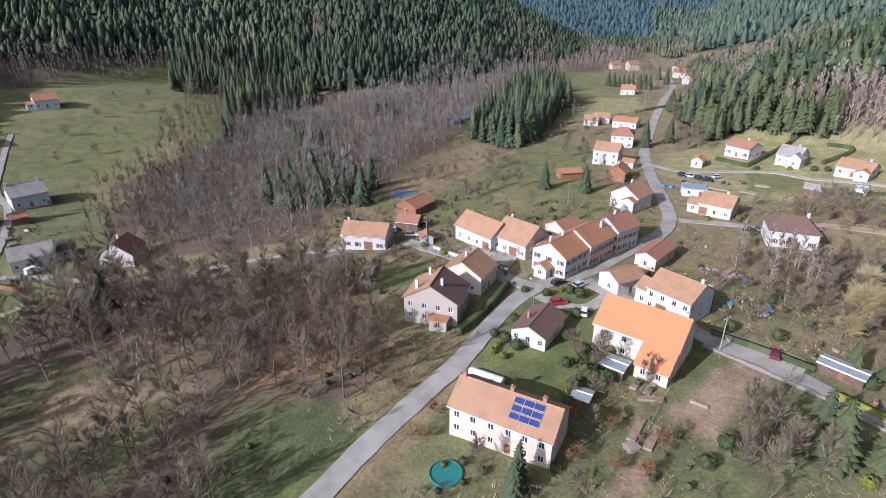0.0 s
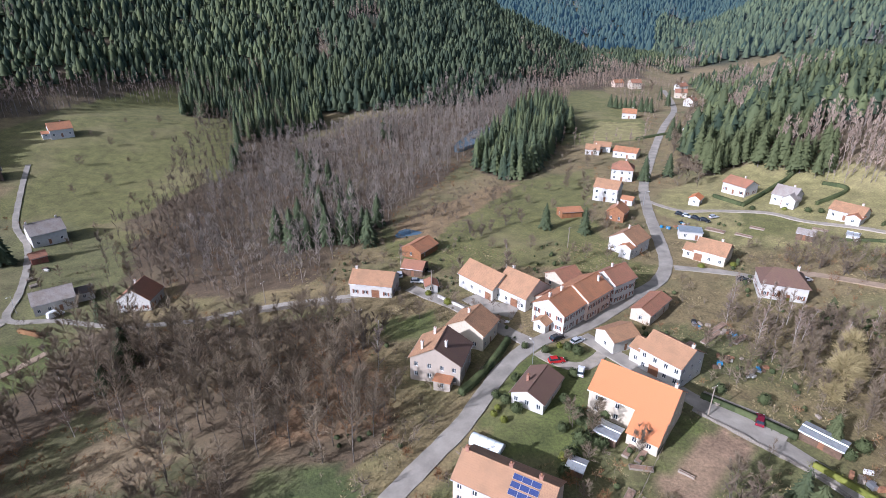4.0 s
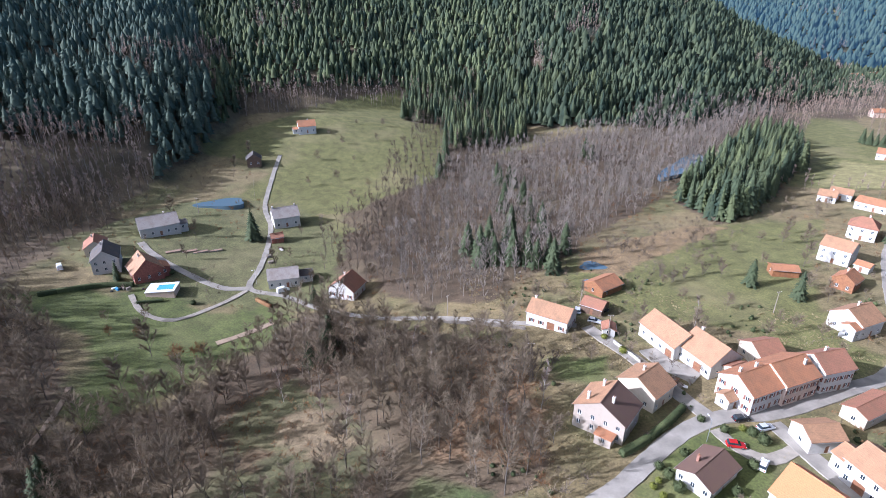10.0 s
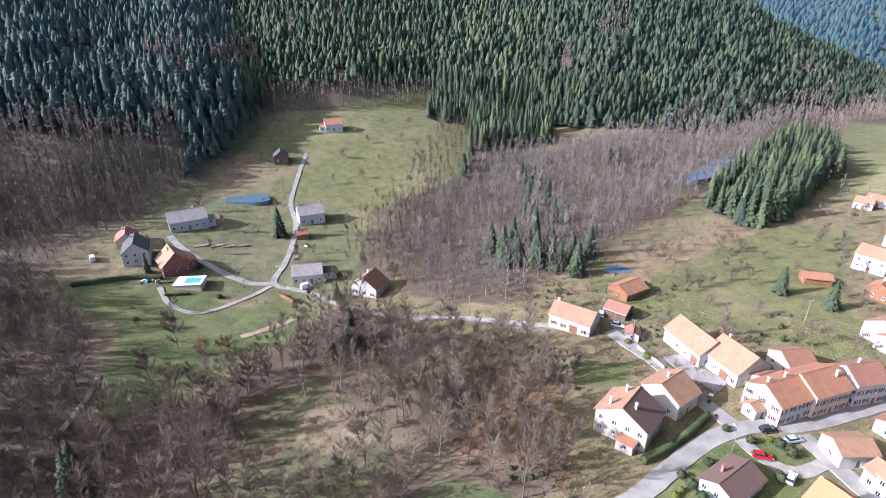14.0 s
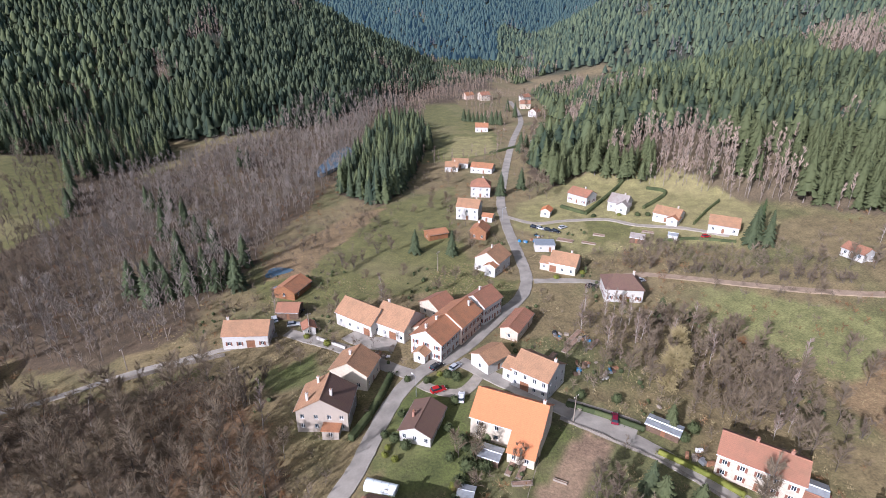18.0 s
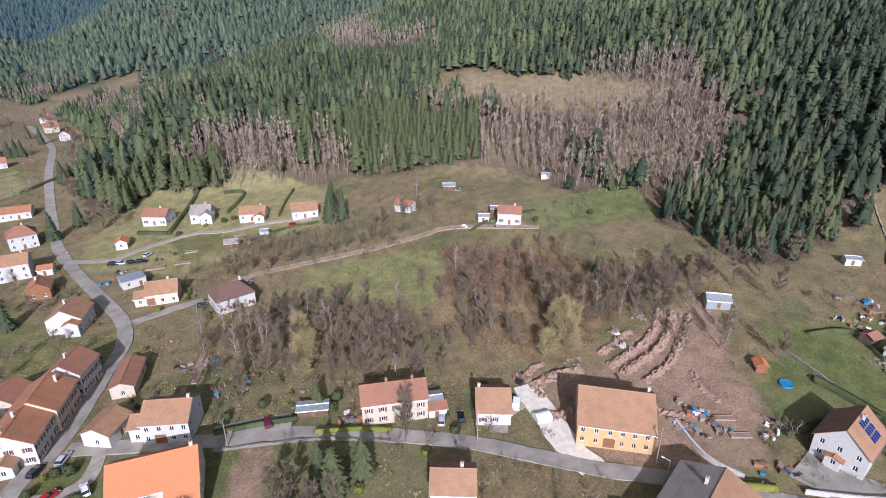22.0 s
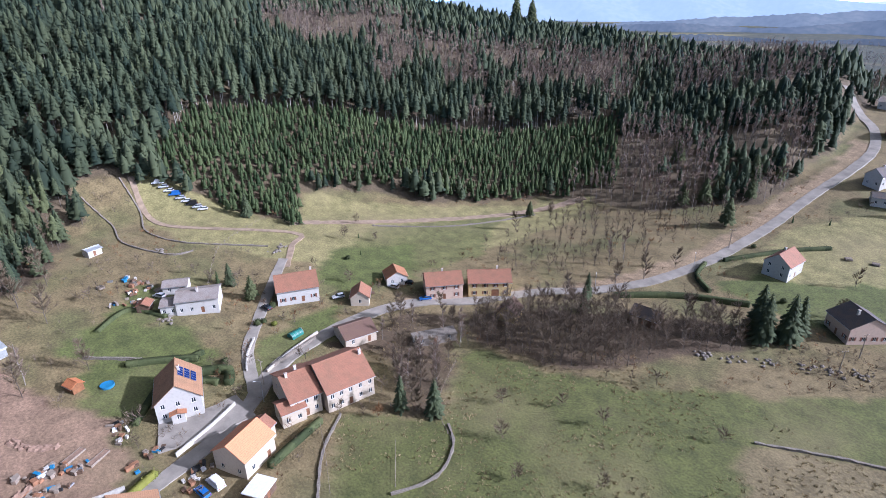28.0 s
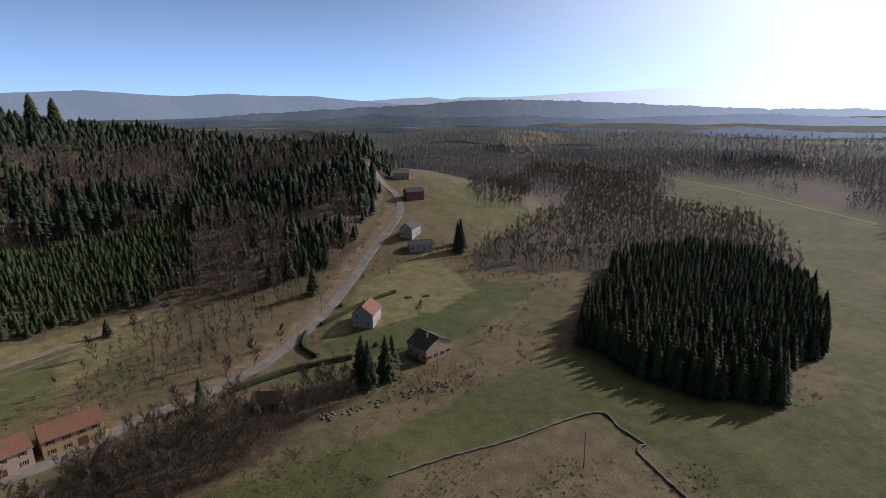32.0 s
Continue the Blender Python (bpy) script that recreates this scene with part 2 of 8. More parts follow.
MATS = dict(
    white=render_wall("white_render", (0.52, 0.495, 0.45)), cream=render_wall("cream_render", (0.54, 0.46, 0.35)),
    pink=render_wall("pink_render", (0.66, 0.47, 0.36)), rose=render_wall("rose_render", (0.58, 0.43, 0.33)),
    yellow=render_wall("yellow_render", (0.60, 0.45, 0.20)), ochre=render_wall("ochre_render", (0.56, 0.34, 0.15)),
    grey=render_wall("grey_render", (0.38, 0.315, 0.25)), stone=render_wall("stone_wall", (0.52, 0.44, 0.34), dirt=0.5),
    reddish=plain("red_brown_boards", (0.26, 0.09, 0.06), 0.8, 0.3), white_roof=plain("white_sheet", (0.7, 0.7, 0.68), 0.5, 0.1),
    wood=plain("dark_planks", (0.13, 0.08, 0.05), 0.8, 0.35), chalet=plain("chalet_wood", (0.25, 0.108, 0.045), 0.6, 0.3),
    tile=tiled_roof("terracotta_tiles", (0.385, 0.170, 0.080), (0.29, 0.122, 0.060)),
    tan=tiled_roof("faded_tiles", (0.365, 0.200, 0.105), (0.275, 0.145, 0.078)),
    orange=tiled_roof("new_orange_tiles", (0.52, 0.19, 0.072), (0.46, 0.165, 0.062), amount=0.05),
    salmon=tiled_roof("salmon_tiles", (0.62, 0.26, 0.12), (0.56, 0.22, 0.10), amount=0.1),
    rust=tiled_roof("russet_tiles", (0.315, 0.142, 0.082), (0.24, 0.104, 0.062)),
    brown=tiled_roof("brown_tiles", (0.15, 0.085, 0.06), (0.11, 0.065, 0.05)),
    dark=tiled_roof("dark_tiles", (0.085, 0.075, 0.07), (0.06, 0.055, 0.055)),
    slate=tiled_roof("grey_tiles", (0.30, 0.262, 0.232), (0.23, 0.20, 0.18)),
    metal=plain("sheet_metal", (0.45, 0.47, 0.48), 0.35, 0.2, metal=0.5), rusty=plain("rusted_sheet", (0.30, 0.15, 0.08), 0.7, 0.4),
    asphalt=plain("asphalt", (0.285, 0.255, 0.215), 0.9, 0.3, 0.25), gravel=plain("pale_gravel", (0.31, 0.27, 0.22), 0.95, 0.25, 0.6),
    chalk=plain("white_gravel", (0.66, 0.60, 0.50), 0.95, 0.2, 0.6), track=plain("earth_track", (0.30, 0.22, 0.15), 0.95, 0.3, 0.4),
    frame=plain("white_frame", (0.78, 0.77, 0.74), 0.5, 0.05), shutter=plain("brown_shutter", (0.20, 0.08, 0.05), 0.6, 0.2),
    door=plain("wooden_door", (0.22, 0.10, 0.05), 0.6, 0.25), reddoor=plain("red_door", (0.45, 0.08, 0.03), 0.55, 0.2),
    brick=plain("chimney_brick", (0.30, 0.15, 0.10), 0.9, 0.3, 6), plaster=plain("chimney_plaster", (0.55, 0.50, 0.44), 0.9, 0.2),
    steel=plain("grey_steel", (0.42, 0.43, 0.44), 0.4, 0.1, metal=0.7), post=plain("weathered_post", (0.28, 0.23, 0.18), 0.9, 0.3, 4),
    bark=plain("bark", (0.14, 0.115, 0.09), 0.95, 0.4, 2), pole=plain("grey_brown_bark", (0.235, 0.195, 0.16), 0.9, 0.4, 2), birch=plain("pale_bark", (0.40, 0.36, 0.31), 0.9, 0.4, 2),
    twig=foliage("twigs", (0.108, 0.082, 0.056), (0.195, 0.150, 0.106)), twig_grey=foliage("grey_twigs", (0.128, 0.096, 0.062), (0.232, 0.180, 0.120)), twig_pale=foliage("pale_alder_twigs", (0.158, 0.132, 0.106), (0.290, 0.246, 0.202)),
    # twigs that emit a little grey-blue, in place of haze over the plain
    hazy_twigs=foliage("hazed_plain_twigs", (0.158, 0.132, 0.106), (0.290, 0.246, 0.202), 0.12, 0.8, (0.020, 0.023, 0.027)),
    twig_red=foliage("reddish_twigs", (0.19, 0.140, 0.106), (0.34, 0.260, 0.198)), willow=foliage("willow_twigs", (0.26, 0.205, 0.095), (0.40, 0.325, 0.165)),
    russet=foliage("russet_bracken", (0.150, 0.075, 0.034), (0.255, 0.143, 0.064)),
    spruce=foliage("spruce_needles", (0.024, 0.038, 0.025), (0.098, 0.112, 0.048), 0.02), far_haze_needles=foliage("hazed_distant_needles", (0.028, 0.048, 0.036), (0.052, 0.070, 0.042), 0.02, 0.8, (0.010, 0.025, 0.046)), side_haze_needles=foliage("hazed_valley_needles", (0.028, 0.044, 0.028), (0.096, 0.112, 0.052), 0.02, 0.8, (0.006, 0.012, 0.019)), far_haze_twigs=foliage("hazed_distant_twigs", (0.10, 0.08, 0.068), (0.18, 0.15, 0.12), 0.02, 0.8, (0.014, 0.024, 0.038)), young=foliage("young_spruce_needles", (0.028, 0.046, 0.018), (0.072, 0.092, 0.036), 0.03), hazed_fir=foliage("hazed_fir_needles", (0.038, 0.058, 0.045), (0.094, 0.116, 0.080), 0.02), shaded_spruce=foliage("shaded_spruce_needles", (0.018, 0.030, 0.020), (0.074, 0.088, 0.044), 0.02),
    pine=foliage("pine_needles", (0.045, 0.056, 0.024), (0.105, 0.115, 0.05), 0.03), leaf=foliage("evergreen_leaves", (0.036, 0.048, 0.020), (0.085, 0.098, 0.040), 1.0),
    leaf_light=foliage("yellow_green_leaves", (0.096, 0.112, 0.020), (0.192, 0.192, 0.040), 1.0),
    grassy=foliage("dry_grass_tufts", (0.225, 0.173, 0.083), (0.345, 0.277, 0.150), 0.3), stone_grey=plain("field_stone", (0.22, 0.19, 0.155), 0.95, 0.35, 3),
    concrete=plain("concrete", (0.50, 0.47, 0.42), 0.9, 0.25), soil=plain("red_soil", (0.27, 0.175, 0.122), 0.95, 0.35),
    blue=plain("blue_plastic", (0.035, 0.20, 0.38), 0.4, 0.15), pool_blue=plain("pool_water", (0.10, 0.38, 0.50), 0.1, 0.1), teal=plain("teal_mesh", (0.03, 0.17, 0.14), 0.5, 0.2),
    tyre=plain("rubber", (0.02, 0.02, 0.02), 0.8, 0.1), rim=plain("alloy_rim", (0.5, 0.5, 0.5), 0.3, 0.05, metal=0.8),
    film=plain("greenhouse_film", (0.72, 0.76, 0.76), 0.25, 0.1), paint_white=plain("white_line", (0.7, 0.7, 0.68), 0.7, 0.1),
)
for key, c in dict(red=(0.40, 0.02, 0.02), maroon=(0.16, 0.015, 0.03), white=(0.75, 0.75, 0.75), silver=(0.45, 0.46, 0.48), black=(0.015, 0.016, 0.02), blue=(0.03, 0.14, 0.42)).items():
    MATS["car_" + key] = plain("car_paint_" + key, c, 0.25, 0.05)
glass_mat, gn, gl, gp = shade("window_glass", 0.06)
gp.inputs["Base Color"].default_value = (0.03, 0.04, 0.05, 1)
MATS["glass"] = glass_mat
solar_mat, sn, sl, sp = shade("solar_cell", 0.12)
sb = sn.new("ShaderNodeTexBrick")
sb.offset, sb.inputs["Scale"].default_value = 0.0, 1.0
sb.inputs["Brick Width"].default_value, sb.inputs["Row Height"].default_value, sb.inputs["Mortar Size"].default_value = 0.16, 0.16, 0.006
sb.inputs["Color1"].default_value, sb.inputs["Color2"].default_value, sb.inputs["Mortar"].default_value = (0.008, 0.022, 0.11, 1), (0.010, 0.028, 0.13, 1), (0.06, 0.08, 0.14, 1)
sl.new(sn.new("ShaderNodeTexCoord").outputs["Object"], sb.inputs["Vector"])
sl.new(sb.outputs["Color"], sp.inputs["Base Color"])
MATS["solar"] = solar_mat
water_mat, qn, ql, qp = shade("sky_toned_pond_water", 0.04)
# reflected sky is put into the base colour as a pale blue-grey
qp.inputs["Base Color"].default_value = (0.10, 0.15, 0.19, 1)
qw = noise_node(qn, ql, 1.5)
bumped(qn, ql, qp, qw.outputs[0], 0.05, 0.05)
MATS["water"] = water_mat


# ---- the lie of the land ----
# bearing (degrees clockwise from +y), distance of the hill's foot, distance of its crest, crest height
RIM = [(-180, 420, 1500, -42), (-150, 420, 1500, -45), (-120, 380, 900, 20), (-90, 270, 640, 140), (-60, 275, 650, 140), (-50, 300, 680, 124), (-46, 330, 700, 114),
       (-42, 395, 760, 125), (-36, 412, 780, 150), (-25, 440, 800, 155), (-8, 425, 790, 145), (-2, 440, 780, 112), (3.4, 470, 780, 80), (9, 560, 820, 38), (13.5, 700, 920, 4),
       (20, 800, 1100, 3), (27, 420, 700, 6), (29, 300, 470, 24), (33, 285, 490, 34), (39, 275, 510, 43), (45, 270, 530, 55), (50, 268, 560, 68), (55, 266, 590, 84), (60, 265, 620, 112),
       (76, 250, 640, 145), (90, 235, 600, 142), (105, 235, 570, 130), (120, 235, 560, 118), (126, 238, 550, 108), (132, 240, 545, 92), (139, 245, 540, 80),
       (148, 250, 530, 68), (153, 255, 525, 61), (158, 260, 510, 48), (164, 270, 510, 35), (168.5, 320, 540, 22), (173, 480, 1000, -25), (180, 420, 1500, -42)]
# the hills behind, by bearing: foot, crest and height
BEYOND = [(-180, 1500, 2600, 0), (-12, 1200, 2000, 0), (-4, 1150, 1900, 185), (8, 1080, 1850, 190), (18, 1050, 1850, 165), (24, 1150, 1950, 112), (30, 1300, 1950, 150), (60, 1300, 1950, 150), (70, 1400, 2000, 0), (180, 1500, 2600, 0)]
EAST = [(-180, 800, 1300, 0), (20, 800, 1280, 0), (22.5, 790, 1260, 22), (25.4, 770, 1240, 50), (29.2, 740, 1220, 92), (34, 720, 1200, 122), (48, 720, 1200, 135), (60, 760, 1200, 120), (70, 800, 1300, 0), (180, 800, 1300, 0)]


def bump(x, y, cx, cy, rx, ry, turn=0.0):
    c, s = math.cos(radians(turn)), math.sin(radians(turn))
    u, v = (x - cx) * c + (y - cy) * s, (y - cy) * c - (x - cx) * s
    return np.exp(-(u / rx) ** 2 - (v / ry) ** 2)


def step(a, b, v):
    k = np.clip((v - a) / (b - a), 0, 1)
    return k * k * (3 - 2 * k)


def ground_z(x, y):
    x, y = np.asarray(x, float), np.asarray(y, float)
    d = np.hypot(x, y)
    th = np.degrees(np.arctan2(x, y))
    b = [r[0] for r in RIM]
    foot, crest, high = (np.interp(th, b, [r[i] for r in RIM]) for i in (1, 2, 3))
    k = (d - foot) / (crest - foot)
    up = np.clip(k, 0, 1)
    z = high * (up - 0.16 * up * up) / 0.84 * step(0, 0.12, up) * (1 - 0.85 * step(1.0, 2.3, k) * (high > 0))
    for table in (BEYOND, EAST):
        b = [r[0] for r in table]
        foot, crest, high = (np.interp(th, b, [r[i] for r in table]) for i in (1, 2, 3))
        k = np.clip((d - foot) / (crest - foot), 0, 1)
        z = np.maximum(z, high * (k + 0.10 * np.sin(6.0 * th / 5 + 4 * k) * k * (1 - k)))
    # the ravine in the western hill, and the rolling plain to the south
    z = z - 9 * np.exp(-((th + 44.5) / 2.6) ** 2) * step(330, 520, d) * (1 - step(700, 1000, d))
    south = step(158, 174, np.abs(th)) + step(-125, -140, th) * (th > -158)
    roll = np.sin(x / 310 + 1.1) * np.cos(y / 260) + 0.6 * np.sin((x + y) / 170)
    z = z + np.clip(south, 0, 1) * 7 * roll * step(800, 1500, d)
    # the stream's hollow to the west, the rise of the meadow beyond it, and the slope to the east
    z = z - 12 * bump(x, y, -115, 120, 75, 170, 12) - 5 * bump(x, y, -20, 300, 90, 110)
    z = z + 18 * step(280, 430, d) * step(-56, -44, th) * (1 - step(-36, -12, th))
    z = z + 13 * step(95, 250, x) * (1 - step(330, 480, y)) * step(-260, -60, y)
    z = z - 6 * step(-20, -220, x) * step(60, -120, y)
    z = z + 40 * bump(x, y, 70, -440, 100, 150)
    return z


# ---- helpers for building ----
rng = np.random.default_rng(7)


def gz(x, y):
    return float(ground_z(x, y))


def raw_mesh(name, verts, faces, mat, parent=None, label=""):
    me = bpy.data.meshes.new(name)
    me.from_pydata([tuple(v) for v in verts], [], faces)
    me.materials.append(MATS[mat] if isinstance(mat, str) else mat)
    ob = new(name, me)
    if parent is not None:
        ob.parent = parent
    if label:
        ob["label"] = label
    return ob


def part(name, bm, mat, parent=None, label=""):
    bmesh.ops.recalc_face_normals(bm, faces=bm.faces)
    me = bpy.data.meshes.new(name)
    bm.to_mesh(me)
    bm.free()
    me.materials.append(MATS[mat] if isinstance(mat, str) else mat)
    ob = new(name, me)
    if parent is not None:
        ob.parent = parent
    if label:
        ob["label"] = label
    return ob


def box(bm, x0, x1, y0, y1, z0, z1, m=None):
    v = [bm.verts.new((x, y, z)) for z in (z0, z1) for x, y in ((x0, y0), (x1, y0), (x1, y1), (x0, y1))]
    for f in ((3, 2, 1, 0), (4, 5, 6, 7), (0, 1, 5, 4), (1, 2, 6, 5), (2, 3, 7, 6), (3, 0, 4, 7)):
        bm.faces.new([v[i] for i in f])
    if m is not None:
        bmesh.ops.transform(bm, matrix=m, verts=v)
    return v


def tube(bm, a, b, r0, r1, n=8):
    a, b = Vector(a), Vector(b)
    q = (b - a).to_track_quat("Z", "Y").to_matrix()
    rings = [[bm.verts.new(p + q @ Vector((r * math.cos(2 * math.pi * i / n), r * math.sin(2 * math.pi * i / n), 0))) for i in range(n)] for p, r in ((a, r0), (b, r1))]
    for i in range(n):
        bm.faces.new((rings[0][i], rings[0][(i + 1) % n], rings[1][(i + 1) % n], rings[1][i]))
    bm.faces.new(rings[0][::-1])
    bm.faces.new(rings[1])


def tube_path(bm, pts, r, n=5):
    """One tube along a bent line."""
    pts = [Vector(q) for q in pts]
    rings = []
    for i, q in enumerate(pts):
        d = (pts[min(i + 1, len(pts) - 1)] - pts[max(i - 1, 0)]).normalized()
        m = d.to_track_quat("Z", "Y").to_matrix()
        rings.append([bm.verts.new(q + m @ Vector((r * math.cos(2 * math.pi * k / n), r * math.sin(2 * math.pi * k / n), 0))) for k in range(n)])
    for a, b in zip(rings, rings[1:]):
        for k in range(n):
            bm.faces.new((a[k], a[(k + 1) % n], b[(k + 1) % n], b[k]))
    bm.faces.new(rings[0][::-1]), bm.faces.new(rings[-1])


def numpy_mesh(name, v, tri, mats, index=None):
    me = bpy.data.meshes.new(name)
    me.vertices.add(len(v))
    me.vertices.foreach_set("co", np.ascontiguousarray(v, np.float32).ravel())
    me.loops.add(tri.size)
    me.loops.foreach_set("vertex_index", np.ascontiguousarray(tri, np.int32).ravel())
    me.polygons.add(len(tri))
    me.polygons.foreach_set("loop_start", np.arange(0, tri.size, tri.shape[1], dtype=np.int32))
    for m in mats:
        me.materials.append(MATS[m] if isinstance(m, str) else m)
    if index is not None:
        me.polygons.foreach_set("material_index", np.ascontiguousarray(index, np.int32))
    me.update(calc_edges=True)
    return me


def inside(poly, x, y):
    hit = np.zeros(np.shape(x), bool)
    for (x0, y0), (x1, y1) in zip(poly, poly[1:] + poly[:1]):
        with np.errstate(divide="ignore", invalid="ignore"):
            hit ^= ((y0 > y) != (y1 > y)) & (x < (x1 - x0) * (y - y0) / (y1 - y0 + 1e-12) + x0)
    return hit


def wobble(x, y, size, seed=0.0):
    """Smooth uneven values between about -1 and 1."""
    s = 0
    for i, (a, b) in enumerate(((1.0, 0.37), (-0.62, 0.91), (1.7, -1.3), (2.3, 2.9), (-3.7, 1.9))):
        s = s + np.sin((a * x + b * y) / size + seed * (i + 1.7) + i * 2.1 + 1.3 * np.sin((b * x - a * y) / size * 0.8 + seed)) / (1 + 0.5 * i)
    return s / 2.2

# ---- roads: centre lines ----
ROAD = [(-46, 18), (-30, 42), (-19, 59), (-14, 67), (-9, 74), (-3, 82), (3, 90), (8, 99), (13, 108), (19, 116), (26, 122), (35, 126), (44, 133), (56, 144), (67, 154), (74, 166), (78, 181), (82, 201), (87, 224), (95, 253), (111, 292), (128, 331), (147, 372), (180, 440), (200, 500), (215, 560)]
ROAD_EAST = [(36, 123), (44, 112), (53, 100), (60, 91), (66, 84), (73, 73), (80, 60), (87, 44), (91, 30), (95, 16), (99, 6), (103, -7), (107, -22), (111, -34), (117, -43)]
ROAD_SOUTH = [(117, -43), (124, -52), (128, -64), (130, -80), (129, -95), (124, -108), (115, -119), (108, -132), (100, -145), (91, -154), (86, -162), (78, -177), (70, -206), (64, -247), (60, -285), (54, -320), (52, -345), (58, -370), (69, -388), (84, -410)]

